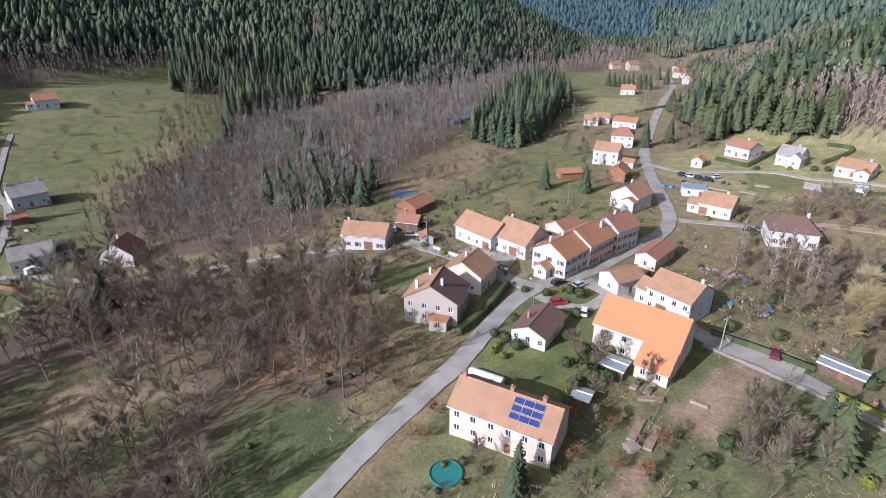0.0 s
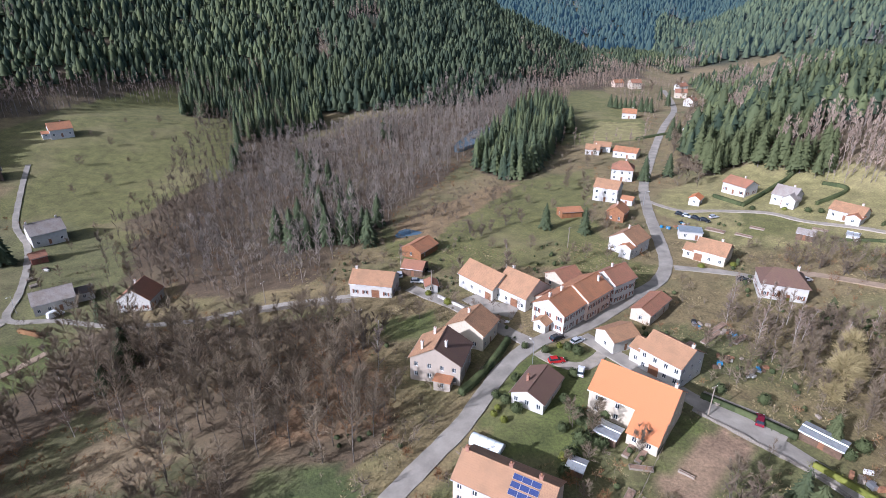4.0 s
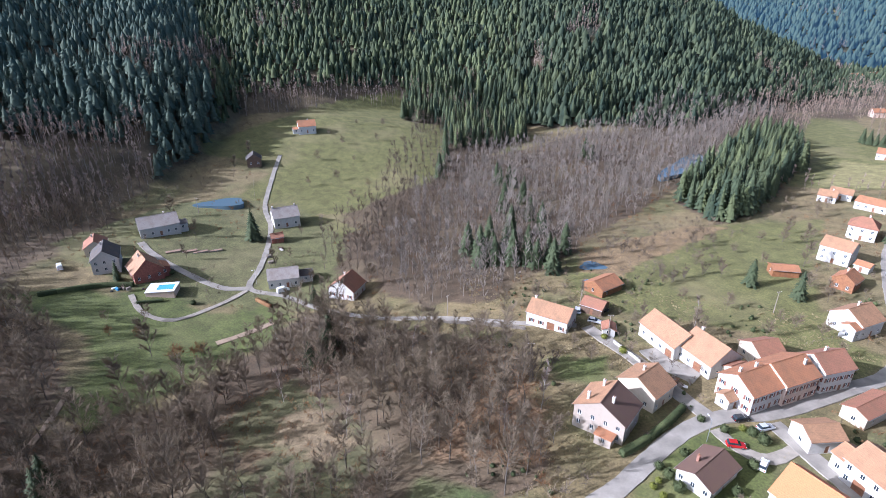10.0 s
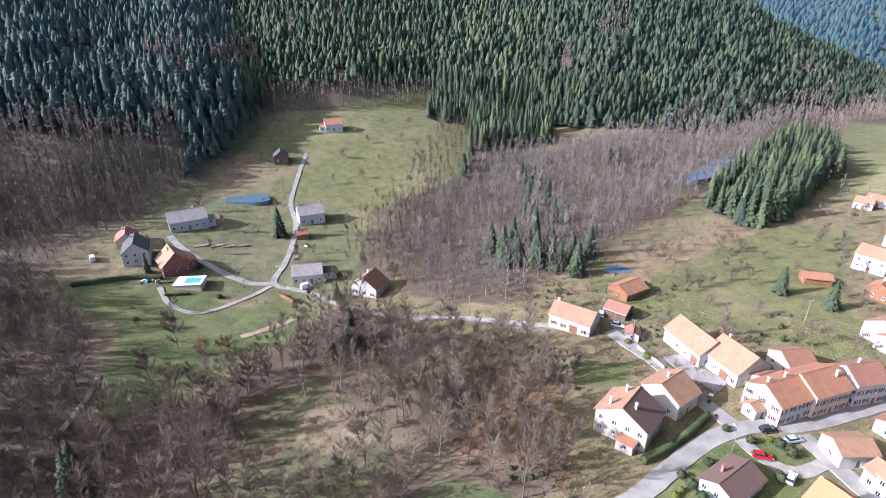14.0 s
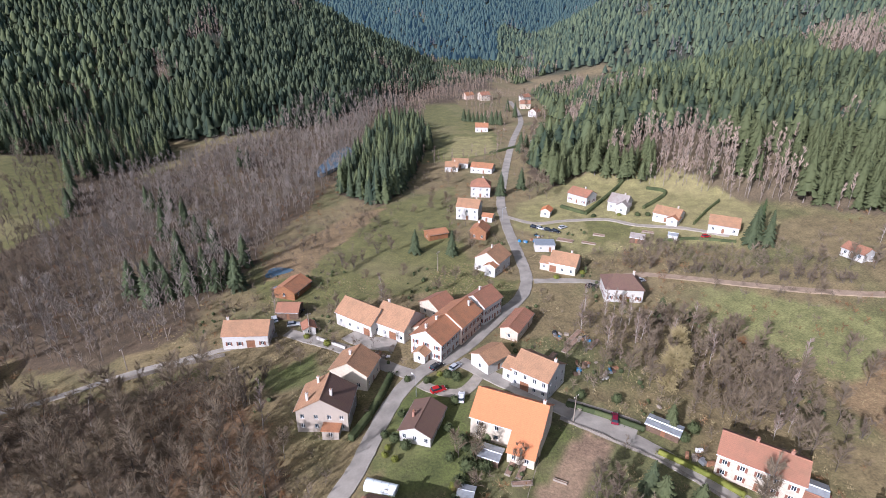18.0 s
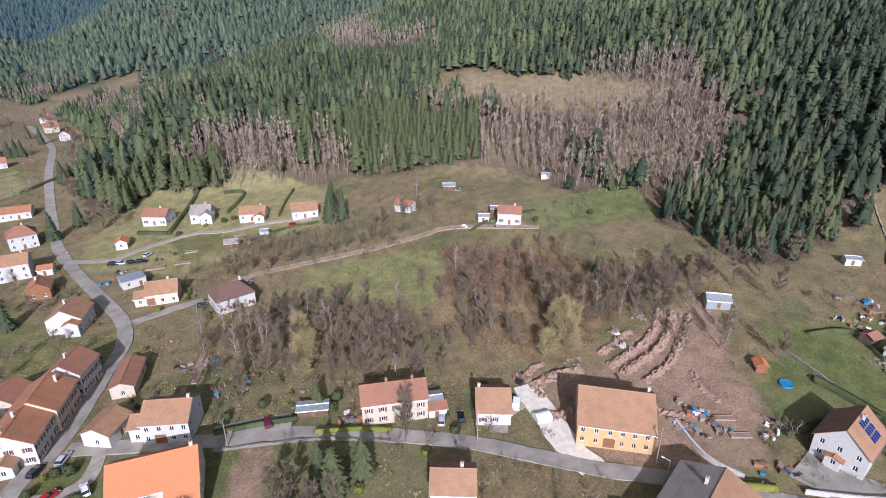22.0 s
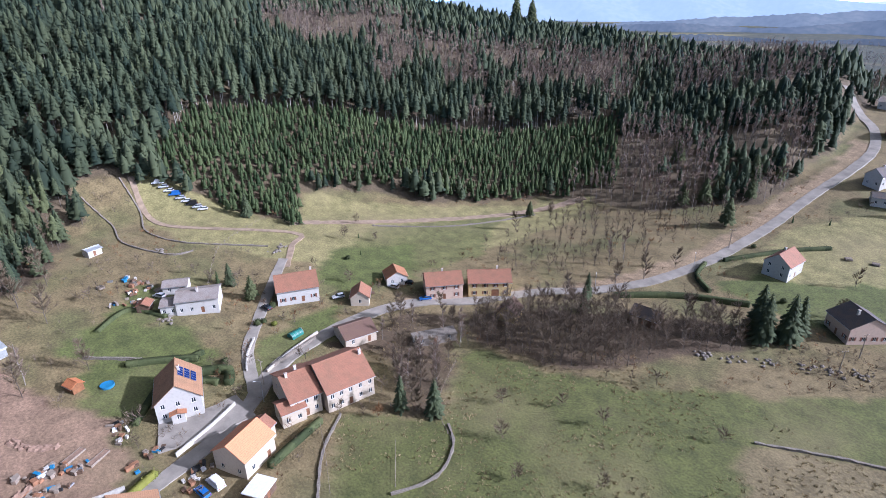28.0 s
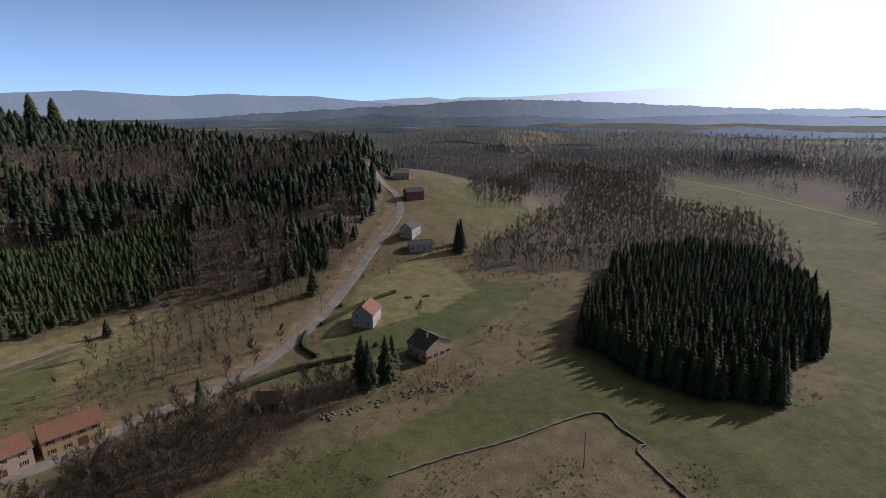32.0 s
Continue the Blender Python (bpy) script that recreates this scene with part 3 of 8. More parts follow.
# ---- land cover: outlines on the plan ----
MEADOW, LAWN, TAN, SCRUB, SOIL, PLOUGH, PASTURE, WOODFLOOR, OCHRE = (0.124, 0.122, 0.042), (0.090, 0.106, 0.030), (0.190, 0.146, 0.082), (0.166, 0.130, 0.066), (0.225, 0.152, 0.108), (0.235, 0.160, 0.112), (0.212, 0.192, 0.084), (0.090, 0.064, 0.040), (0.200, 0.140, 0.075)
PADDOCK, GARDEN = (0.092, 0.101, 0.030), (0.112, 0.112, 0.046)
COVER = [
    ((0.088, 0.070, 0.050), [(4, -272), (-41, -285), (-70, -295), (-90, -300), (-153, -290), (-195, -330), (-228, -478), (-171, -534), (-234, -754), (-85, -869), (11, -425), (2, -379), (-33, -421), (-59, -642), (-99, -587), (-80, -480), (-35, -377), (4, -298)]),
    (MEADOW, [(-252, 246), (-262, 256), (-250, 321), (-246, 356), (-206, 424), (-179, 376), (-151, 393), (-118, 282), (-132, 265), (-141, 228), (-163, 217), (-182, 217), (-202, 214), (-209, 254), (-231, 254)]),
    (MEADOW, [(-158, 143), (-185, 204), (-163, 223), (-128, 213), (-140, 165), (-131, 147), (-148, 146)]),
    (GARDEN, [(-232, 135), (-226, 185), (-206, 215), (-165, 222), (-128, 200), (-112, 166), (-104, 146), (-130, 134), (-172, 124), (-206, 128)]),
    (LAWN, [(-207, 99), (-191, 115), (-175, 116), (-172, 131), (-139, 127), (-126, 139), (-112, 136), (-112, 122), (-116, 101), (-122, 89), (-127, 67), (-139, 67), (-146, 84), (-162, 97), (-184, 95)]),
    (MEADOW, [(-26, 200), (-4, 223), (31, 265), (79, 286), (59, 213), (62, 176), (71, 164), (63, 153), (31, 168), (0, 165), (-20, 175)]),
    (OCHRE, [(-23, 211), (19, 262), (36, 263), (1, 207), (-6, 192), (-20, 195)]),
    (MEADOW, [(72, 338), (92, 415), (115, 543), (157, 569), (144, 404), (126, 344)]),
    (PASTURE, [(88, 345), (112, 405), (138, 395), (124, 346)]),
    (LAWN, [(169, 369), (229, 497), (249, 446), (223, 411), (179, 360)]),
    (TAN, [(219, 627), (274, 682), (343, 753), (384, 733), (425, 724), (405, 697), (331, 632), (275, 612), (224, 577)]),
    (GARDEN, [(-12, 57), (20, 48), (70, 40), (88, 58), (72, 86), (62, 102), (80, 122), (62, 130), (46, 120), (32, 104), (6, 86)]),
    (LAWN, [(8, 95), (24, 120), (38, 115), (30, 96), (28, 78), (6, 84)]),
    (PASTURE, [(102, 247), (150, 273), (177, 271), (191, 228), (195, 181), (167, 164), (104, 183), (88, 218)]),
    (MEADOW, [(110, 190), (130, 225), (168, 190), (150, 175)]),
    ((0.170, 0.172, 0.068), [(133, 141), (170, 105), (145, 89), (131, 85), (125, 104), (117, 132)]),
    ((0.128, 0.144, 0.048), [(219, 93), (266, 57), (233, 33), (205, 65), (182, 104), (200, 96)]),
    (PASTURE, [(172, 262), (194, 210), (192, 171), (164, 159), (142, 189), (117, 241), (146, 268)]),
    (OCHRE, [(166, 99), (177, 79), (168, 41), (135, 30), (121, 50), (125, 85), (136, 86)]),
    ((0.150, 0.092, 0.058), [(167, 102), (180, 77), (178, 63), (171, 49), (148, 75), (145, 89)]),
    (PADDOCK, [(77, -41), (98, -56), (78, -74), (95, -99), (69, -110), (49, -120), (6, -159), (-40, -200), (-93, -156), (-124, -176), (-221, -300), (-150, -60), (-20, -20)]),
    ((0.165, 0.134, 0.072), [(24, -119), (-35, -153), (-46, -138), (-60, -110), (-20, -80), (20, -100)]),
    (PASTURE, [(265, -58), (257, -71), (205, -103), (225, -120), (139, -231), (132, -198), (147, -113), (167, -92), (185, -80), (210, -60), (241, -54)]),
    ((0.125, 0.126, 0.046), [(165, -95), (185, -132), (160, -190), (138, -150), (140, -115), (150, -100)]),
    (LAWN, [(160, -85), (175, -105), (160, -135), (140, -115), (145, -90)]),
    (SOIL, [(118, 40), (131, 25), (162, 19), (178, 8), (150, -2), (126, -12), (110, -8), (103, 2), (96, 24), (102, 36)]),
    (LAWN, [(128, -12), (152, -8), (166, -26), (160, -40), (140, -44), (131, -28)]),
    (LAWN, [(165, -30), (178, -22), (188, -36), (172, -48)]),
    (PLOUGH, [(38, 73), (56, 89), (63, 84), (43, 67)]),
    (PLOUGH, [(29, 65), (34, 64), (29, 57), (24, 57)]),
    (LAWN, [(34, 72), (50, 90), (55, 89), (38, 73)]),
    (LAWN, [(122, -45), (138, -55), (141, -84), (127, -74)]),
    (LAWN, [(62, -188), (38, -229), (14, -257), (-31, -267), (-12, -224), (11, -200), (31, -181)]),
    (PASTURE, [(60, -200), (58, -250), (30, -290), (0, -250), (30, -215)]),
    (MEADOW, [(-213, -675), (-278, -743), (-339, -471), (-235, -321), (-201, -331), (-224, -490)]),
    (MEADOW, [(-186, -592), (-251, -624), (-302, -548), (-318, -442), (-113, -142), (-131, -197), (-197, -320), (-215, -422), (-180, -505)]),
    (MEADOW, [(30, -330), (45, -420), (10, -440), (-60, -400), (-20, -350)]),
    ((0.21, 0.135, 0.078), [(-40, 86), (-12, 92), (-14, 104), (-20, 118), (-26, 130), (-38, 128), (-34, 106)]),
    ((0.092, 0.088, 0.040), [(-97, 96), (-92, 106), (-59, 94), (-50, 84), (-50, 70), (-64, 58), (-84, 56), (-89, 77), (-96, 82)]),
    ((0.190, 0.145, 0.088), [(-84, 92), (-72, 96), (-58, 88), (-62, 78), (-76, 80)]),
    ((0.130, 0.088, 0.052), [(-84, 80), (-77, 79), (-76, 70), (-84, 70)]),
    (LAWN, [(-30, 62), (-14, 72), (-20, 58), (-40, 50)]),
    (TAN, [(316, 201), (344, 145), (345, 126), (344, 107), (335, 47), (312, 76), (303, 88), (299, 113), (292, 138), (283, 179)]),
    # roadside grass patch, the shade lying on it put into its dark green
    ((0.062, 0.078, 0.026), [(-40, 84), (-19, 79), (-13, 72), (-17, 66), (-30, 58), (-38, 60)]),
    (PLOUGH, [(144, 2), (143, -7), (130, -16), (126, -10), (126, -2)]),
    (PLOUGH, [(123, -11), (113, -15), (111, -6), (115, -3)]),
    (LAWN, [(166, -9), (171, -14), (175, -27), (162, -35), (157, -26), (159, -16)]),
    (LAWN, [(-20, 132), (-4, 140), (-2, 125), (-16, 122)]),
]
WOODS = dict(
    near=[(-271, 86), (-208, 98), (-163, 90), (-134, 62), (-116, 82), (-112, 117), (-106, 140), (-61, 141), (-30, 134), (-24, 119), (-22, 106), (-13, 92), (-22, 70), (-60, 40), (-128, 10), (-200, 40)],
    mid=[(-109, 195), (-121, 277), (-107, 332), (-54, 424), (47, 541), (110, 560), (59, 486), (24, 343), (-13, 252), (-45, 165), (-75, 158), (-98, 172)],
    spruce=[(13, 292), (28, 343), (60, 440), (88, 450), (85, 380), (52, 297), (31, 268)],
    copse=[(-187, 426), (-163, 344), (-143, 252), (-138, 200), (-124, 170), (-102, 163), (-94, 177), (-82, 194), (-97, 296), (-104, 409)],
    lane=[(-126, 214), (-115, 186), (-95, 168), (-84, 160), (-64, 157), (-75, 166), (-98, 180), (-109, 200), (-119, 270), (-131, 261)],
    west=[(-299, 104), (-256, 158), (-240, 176), (-220, 158), (-218, 120), (-212, 101), (-183, 92), (-190, 60), (-241, 60)],
    strip=[(106, -112), (86, -138), (61, -164), (45, -169), (36, -152), (69, -114), (93, -104)],
    block=[(-38, -203), (-59, -176), (-74, -165), (-94, -163), (-92, -157), (-131, -207), (-165, -277), (-160, -327), (-122, -339), (-72, -288)],
    young=[(267, -68), (300, -110), (260, -180), (170, -300), (132, -245), (198, -175), (229, -126), (205, -106), (230, -85), (258, -72)],
    south=[(4, -272), (-41, -285), (-70, -295), (-90, -300), (-153, -290), (-195, -330), (-228, -478), (-171, -534), (-234, -754), (-85, -869), (11, -425), (2, -379), (-33, -421), (-59, -642), (-99, -587), (-80, -480), (-35, -377), (4, -298)],
    brook=[(114, 83), (120, 112), (112, 128), (98, 132), (84, 118), (78, 104), (88, 84), (100, 62)],
    hedgerow=[(112, 165), (128, 158), (160, 132), (172, 124), (176, 135), (150, 165), (125, 180)],
    knoll=[(226, 36), (206, 6), (204, -8), (214, -16), (240, -22), (262, -30), (290, -10), (272, 22), (261, 38)],
    gully=[(140, 30), (150, 60), (176, 40), (190, 14), (176, 8), (158, 22)],
    bank=[(126, -72), (122, -94), (109, -114), (98, -98), (84, -76), (90, -68), (110, -76)],
    jut=[(-183, 376), (-164, 386), (-152, 393), (-130, 338), (-107, 362), (-92, 395), (-105, 440), (-33, 450), (-39, 494), (-206, 440)],
    upper=[(60, 486), (95, 450), (115, 543), (157, 569), (225, 660), (250, 720), (215, 800), (150, 760), (110, 640), (47, 541)],
    edge=[(124, 283), (132, 262), (145, 272), (176, 277), (187, 240), (198, 206), (216, 228), (240, 300), (204, 369), (178, 359), (138, 319)],
    thicket=[(168, 100), (185, 72), (183, 45), (172, 24), (147, 33), (130, 38), (121, 62), (138, 79), (150, 92)],
    slope=[(140, -150), (122, -140), (100, -160), (88, -200), (78, -250), (90, -262), (128, -220), (134, -190)],
)
FAR_HILL = [(219, 627), (274, 682), (343, 753), (384, 733), (425, 724), (405, 697), (331, 632), (275, 612), (224, 577)]
CLEARING = [(290, 186), (328, 207), (338, 170), (332, 150), (336, 124), (331, 92), (328, 58), (314, 62), (300, 84), (308, 104), (298, 114), (296, 140), (292, 168)]


def ragged(x, y):
    """Bends an outline, so that a wood's edge runs unevenly."""
    return x + 4.5 * wobble(x, y, 13, 8), y + 4.5 * wobble(x, y, 13, 9)


def hill_foot(x, y):
    return np.interp(np.degrees(np.arctan2(x, y)), [r[0] for r in RIM], [r[1] for r in RIM])


def hill_crest(x, y):
    return np.interp(np.degrees(np.arctan2(x, y)), [r[0] for r in RIM], [r[2] for r in RIM])


def hillside(x, y):
    """True where the hills are wooded."""
    th, d = np.degrees(np.arctan2(x, y)), np.hypot(x, y)
    on = (d > hill_foot(x, y) + 12 + 14 * wobble(x, y, 40, 3)) & (th > -100) & (th < 171)
    on &= ~((th > 98) & (th < 140) & (d < 262 + 10 * wobble(x, y, 30)))
    return on & ~inside(CLEARING, x, y) & ~inside(FAR_HILL, x, y)


def axis(lo, hi, fine, far):
    a = list(np.arange(lo, hi + fine, fine))
    w = fine
    while a[-1] < far:
        w *= 1.16
        a.append(a[-1] + min(w, 160))
    w = fine
    while a[0] > -far:
        w *= 1.16
        a.insert(0, a[0] - min(w, 160))
    return np.array(a)


def off_road(x, y, gap):
    """True where no road is nearer than gap."""
    near = np.zeros(np.shape(x), bool)
    for line in (ROAD, ROAD_EAST, ROAD_SOUTH):
        for (x0, y0), (x1, y1) in zip(line, line[1:]):
            k = np.clip(((x - x0) * (x1 - x0) + (y - y0) * (y1 - y0)) / ((x1 - x0) ** 2 + (y1 - y0) ** 2), 0, 1)
            near |= np.hypot(x - x0 - k * (x1 - x0), y - y0 - k * (y1 - y0)) < gap
    return ~near


gx, gy = axis(-290, 300, 2.5, 4700), axis(-330, 420, 2.5, 4700)
X, Y = np.meshgrid(gx, gy)
Z = ground_z(X, Y) + 0.12 * wobble(X, Y, 3.1, 1) * (np.hypot(X, Y) > 30)
cover = np.empty((*X.shape, 3))
cover[:] = SCRUB
patch = wobble(X, Y, 9, 5)[..., None]
cover += np.clip(patch + 0.1, 0, 1) * (np.array((0.096, 0.104, 0.038)) - cover) * 0.75
wx, wy = X + 1.6 * wobble(X, Y, 4, 8), Y + 1.6 * wobble(X, Y, 4, 9)
floor = hillside(X, Y)
for name in WOODS:
    if name not in ("slope", "brook", "hedgerow", "thicket", "gully"):
        floor |= inside(WOODS[name], *ragged(X, Y))
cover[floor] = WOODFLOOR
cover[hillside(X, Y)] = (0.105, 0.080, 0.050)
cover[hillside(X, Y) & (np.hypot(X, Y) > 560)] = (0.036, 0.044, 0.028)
plain_wood = (np.hypot(X, Y) > 470) & (np.hypot(X, Y) < 1300) & ((np.degrees(np.arctan2(X, Y)) > 150) | (np.degrees(np.arctan2(X, Y)) < -125)) & ~hillside(X, Y)
cover[plain_wood] = (0.130, 0.102, 0.075)
for colour, outline in COVER:
    cover[inside(outline, wx, wy)] = colour
road_x = np.interp(-Y, [-q[1] for q in ROAD_SOUTH], [q[0] for q in ROAD_SOUTH])
bank = (Y < -100) & (Y > -350) & (wx - road_x > 0) & (wx - road_x < np.where(Y < -160, 9, 5))
cover[bank] = (0.27, 0.20, 0.13)
far = step(700, 1500, np.hypot(X, Y))[..., None]
quilt = wobble(X, Y, 130, 4)
quilt_colour = np.where(quilt[..., None] > 0.8, np.array(PASTURE), np.where(quilt[..., None] > 0.55, np.array(MEADOW), np.array((0.042, 0.048, 0.032))))
cover = cover * (1 - far) + quilt_colour * far
ny, nx = X.shape
ids = np.arange(nx * ny).reshape(ny, nx)
quads = np.stack([ids[:-1, :-1], ids[:-1, 1:], ids[1:, 1:], ids[1:, :-1]], -1).reshape(-1, 4)
gm, n, l, p = shade("ground_cover", 0.95)
at = n.new("ShaderNodeAttribute")
at.attribute_name = "cover"
n1, n2, n3, n4 = noise_node(n, l, 0.03), noise_node(n, l, 0.22, detail=8), noise_node(n, l, 1.6, detail=8), noise_node(n, l, 7.0)
c = mixed(n, l, at.outputs["Color"], ramp(n, l, n2.outputs[0], [(0.3, (0.30, 0.30, 0.27)), (0.7, (0.70, 0.69, 0.66))]), 0.7, "OVERLAY")
c = mixed(n, l, c, ramp(n, l, n3.outputs[0], [(0.3, (0.30, 0.29, 0.27)), (0.7, (0.70, 0.68, 0.64))]), 0.8, "OVERLAY")
c = mixed(n, l, c, (0.27, 0.21, 0.11), ramp(n, l, n1.outputs[0], [(0.5, (0, 0, 0)), (0.68, (0.30, 0.30, 0.30))]))
c = mixed(n, l, c, n4.outputs[0], 0.5, "OVERLAY")
l.new(c, p.inputs["Base Color"])
bumped(n, l, p, n3.outputs[0], 0.45, 0.3)
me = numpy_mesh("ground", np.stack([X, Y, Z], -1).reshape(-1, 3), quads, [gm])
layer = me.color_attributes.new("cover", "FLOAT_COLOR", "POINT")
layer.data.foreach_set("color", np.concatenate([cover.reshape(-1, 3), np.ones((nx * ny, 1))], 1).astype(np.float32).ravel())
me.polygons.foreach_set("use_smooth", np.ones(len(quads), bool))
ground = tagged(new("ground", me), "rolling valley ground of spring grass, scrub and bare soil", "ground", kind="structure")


def smooth_line(points, every=2.0):
    pts = [Vector(q) for q in points]
    out = []
    for i in range(len(pts) - 1):
        p0, p1, p2, p3 = pts[max(i - 1, 0)], pts[i], pts[i + 1], pts[min(i + 2, len(pts) - 1)]
        k = max(1, int((p2 - p1).length / every))
        for j in range(k):
            t = j / k
            out.append(0.5 * ((2 * p1) + (p2 - p0) * t + (2 * p0 - 5 * p1 + 4 * p2 - p3) * t * t + (3 * p1 - p0 - 3 * p2 + p3) * t ** 3))
    return out + [pts[-1]]


def ribbon(name, points, width, mat, label, category, lift=0.10, uneven=0.15, kind="structure"):
    line = smooth_line(points)
    v, f = [], []
    for i, q in enumerate(line):
        d = (line[min(i + 1, len(line) - 1)] - line[max(i - 1, 0)]).normalized()
        s = Vector((-d.y, d.x))
        w = width / 2 + uneven * math.sin(i * 1.7) * math.sin(i * 0.61)
        zc = max(gz(*(q + s * w * k)) for k in (-1, 0, 1))
        for k in (-1.0, -0.94, 0, 0.94, 1.0):
            e = q + s * w * k
            v.append((e.x, e.y, 0.5 * zc + 0.5 * gz(e.x, e.y) + (lift + 0.12 if abs(k) < 1 else -0.35)))
    for i in range(len(line) - 1):
        for k in range(4):
            a = i * 5 + k
            f.append((a, a + 5, a + 6, a + 1))
    return tagged(raw_mesh(name, v, f, mat), label, category, kind=kind)


ribbon("road", ROAD, 4.7, "asphalt", "grey asphalt village street worn pale along its edges", "road")
ribbon("road", ROAD_EAST, 4.6, "asphalt", "narrow grey asphalt lane between the gardens", "road")
ribbon("road", ROAD_SOUTH, 5.0, "asphalt", "grey asphalt road climbing out of the village", "road")
ribbon("road", [(119, -44), (136, -50), (148, -59), (163, -71), (178, -84)], 3.6, "asphalt", "short asphalt lane up to the upper houses", "road", 0.08)
ribbon("road", [(22, 120), (13, 129), (6, 137), (-4, 146), (-12, 153)], 4.5, "asphalt", "asphalt lane to the farmyards", "road", 0.08)
ribbon("road", [(-15, 153), (-32, 150), (-58, 148), (-82, 144), (-107, 145), (-125, 148), (-140, 147), (-147, 162), (-156, 179), (-168, 197), (-185, 215), (-203, 246), (-215, 270)], 2.5, "asphalt", "narrow lane to the hamlet across the stream", "road", 0.06)
ribbon("road", [(-140, 147), (-150, 142), (-172, 144), (-190, 148), (-202, 153)], 3.0, "asphalt", "asphalt lane to the white houses of the hamlet", "road", 0.07)
ribbon("track", [(-172, 121), (-160, 115), (-148, 117), (-142, 132), (-140, 145)], 2.0, "gravel", "curving gravel drive through the grass", "path", 0.05)
ribbon("track", [(-126, 113), (-121, 122), (-117, 131)], 2.6, "track", "short brown earth track in the grass", "path", 0.05)
ribbon("track", [(-146, 77), (-140, 69), (-134, 58)], 1.6, "track", "narrow muddy path at the wood's edge", "path", 0.05)
ribbon("road", [(76, 164), (92, 160), (104, 153)], 3.6, "asphalt", "short side street of grey asphalt", "road", 0.07)
ribbon("track", [(104, 160), (118, 157), (129, 150), (143, 139), (157, 128), (173, 117), (182, 112), (190, 99), (200, 76)], 3.6, "track", "pale earth farm track", "path", 0.06)
ribbon("road", [(89, 233), (99, 219), (113, 217), (131, 211), (140, 199), (155, 187), (166, 172)], 3.0, "gravel", "gravel lane along the hillside houses", "path", 0.06)
ribbon("drive", [(23, 116), (28, 111), (34, 110), (41, 117)], 3.4, "gravel", "pale gravel drive round a clipped lawn", "path", 0.05)
ribbon("yard", [(56, 97), (63, 91), (69, 85)], 9.0, "asphalt", "grey asphalt parking yard", "yard", 0.04)
ribbon("yard", [(93, 41), (99, 43), (106, 41)], 4.5, "gravel", "grey gravel forecourt", "yard", 0.04)
ribbon("yard", [(94, 18), (99, 27), (105, 34), (112, 43)], 7.0, "chalk", "whitish gravel forecourt of the barn", "yard", 0.06, 0.6)
ribbon("yard", [(116, -40), (116, -30), (119, -20)], 11.0, "asphalt", "grey asphalt yard of the white house", "yard", 0.05)
ribbon("yard", [(7, 146), (12, 140), (20, 136)], 7.0, "asphalt", "grey yard before the white farm buildings", "yard", 0.05)
ribbon("track", [(172, -82), (186, -92), (196, -98), (230, -60), (262, -58)], 2.4, "track", "rutted earth track over the pasture", "path", 0.05)
ribbon("track", [(205, -103), (185, -140), (160, -190), (142, -228)], 4.0, "track", "bare earth strip along the wood", "path", 0.05, 0.6)
ribbon("road", [(-320, -420), (-300, -520), (-275, -640), (-230, -760)], 4.0, "gravel", "pale road over the far meadows", "road", 0.06)


def pond(cx, cy, rx, ry, turn, label):
    line = [(cx + (rx * math.cos(a) * math.cos(turn) - ry * math.sin(a) * math.sin(turn)) * (1 + 0.18 * math.sin(3 * a + cx)),
             cy + (rx * math.cos(a) * math.sin(turn) + ry * math.sin(a) * math.cos(turn)) * (1 + 0.18 * math.sin(3 * a + cx))) for a in np.linspace(0, 2 * math.pi, 40, endpoint=False)]
    z = max(gz(x, y) for x, y in line) + 0.1
    v = [(x, y, z) for x, y in line] + [(x, y, z - 4) for x, y in line]
    k = len(line)
    f = [tuple(range(k))] + [(i, i + k, (i + 1) % k + k, (i + 1) % k) for i in range(k)]
    return tagged(raw_mesh("pond", v, f, "water"), label, "pond", kind="structure")


pond(-203, 204, 12, 6, 0.6, "still blue pond beside the dark wood")
pond(-16, 200, 5, 3.5, 0.3, "small garden pond among reeds")
pond(20, 365, 9, 32, -0.35, "long pond behind bare trees")

# ---- houses ----
WINDOW = {}
FOOT = []


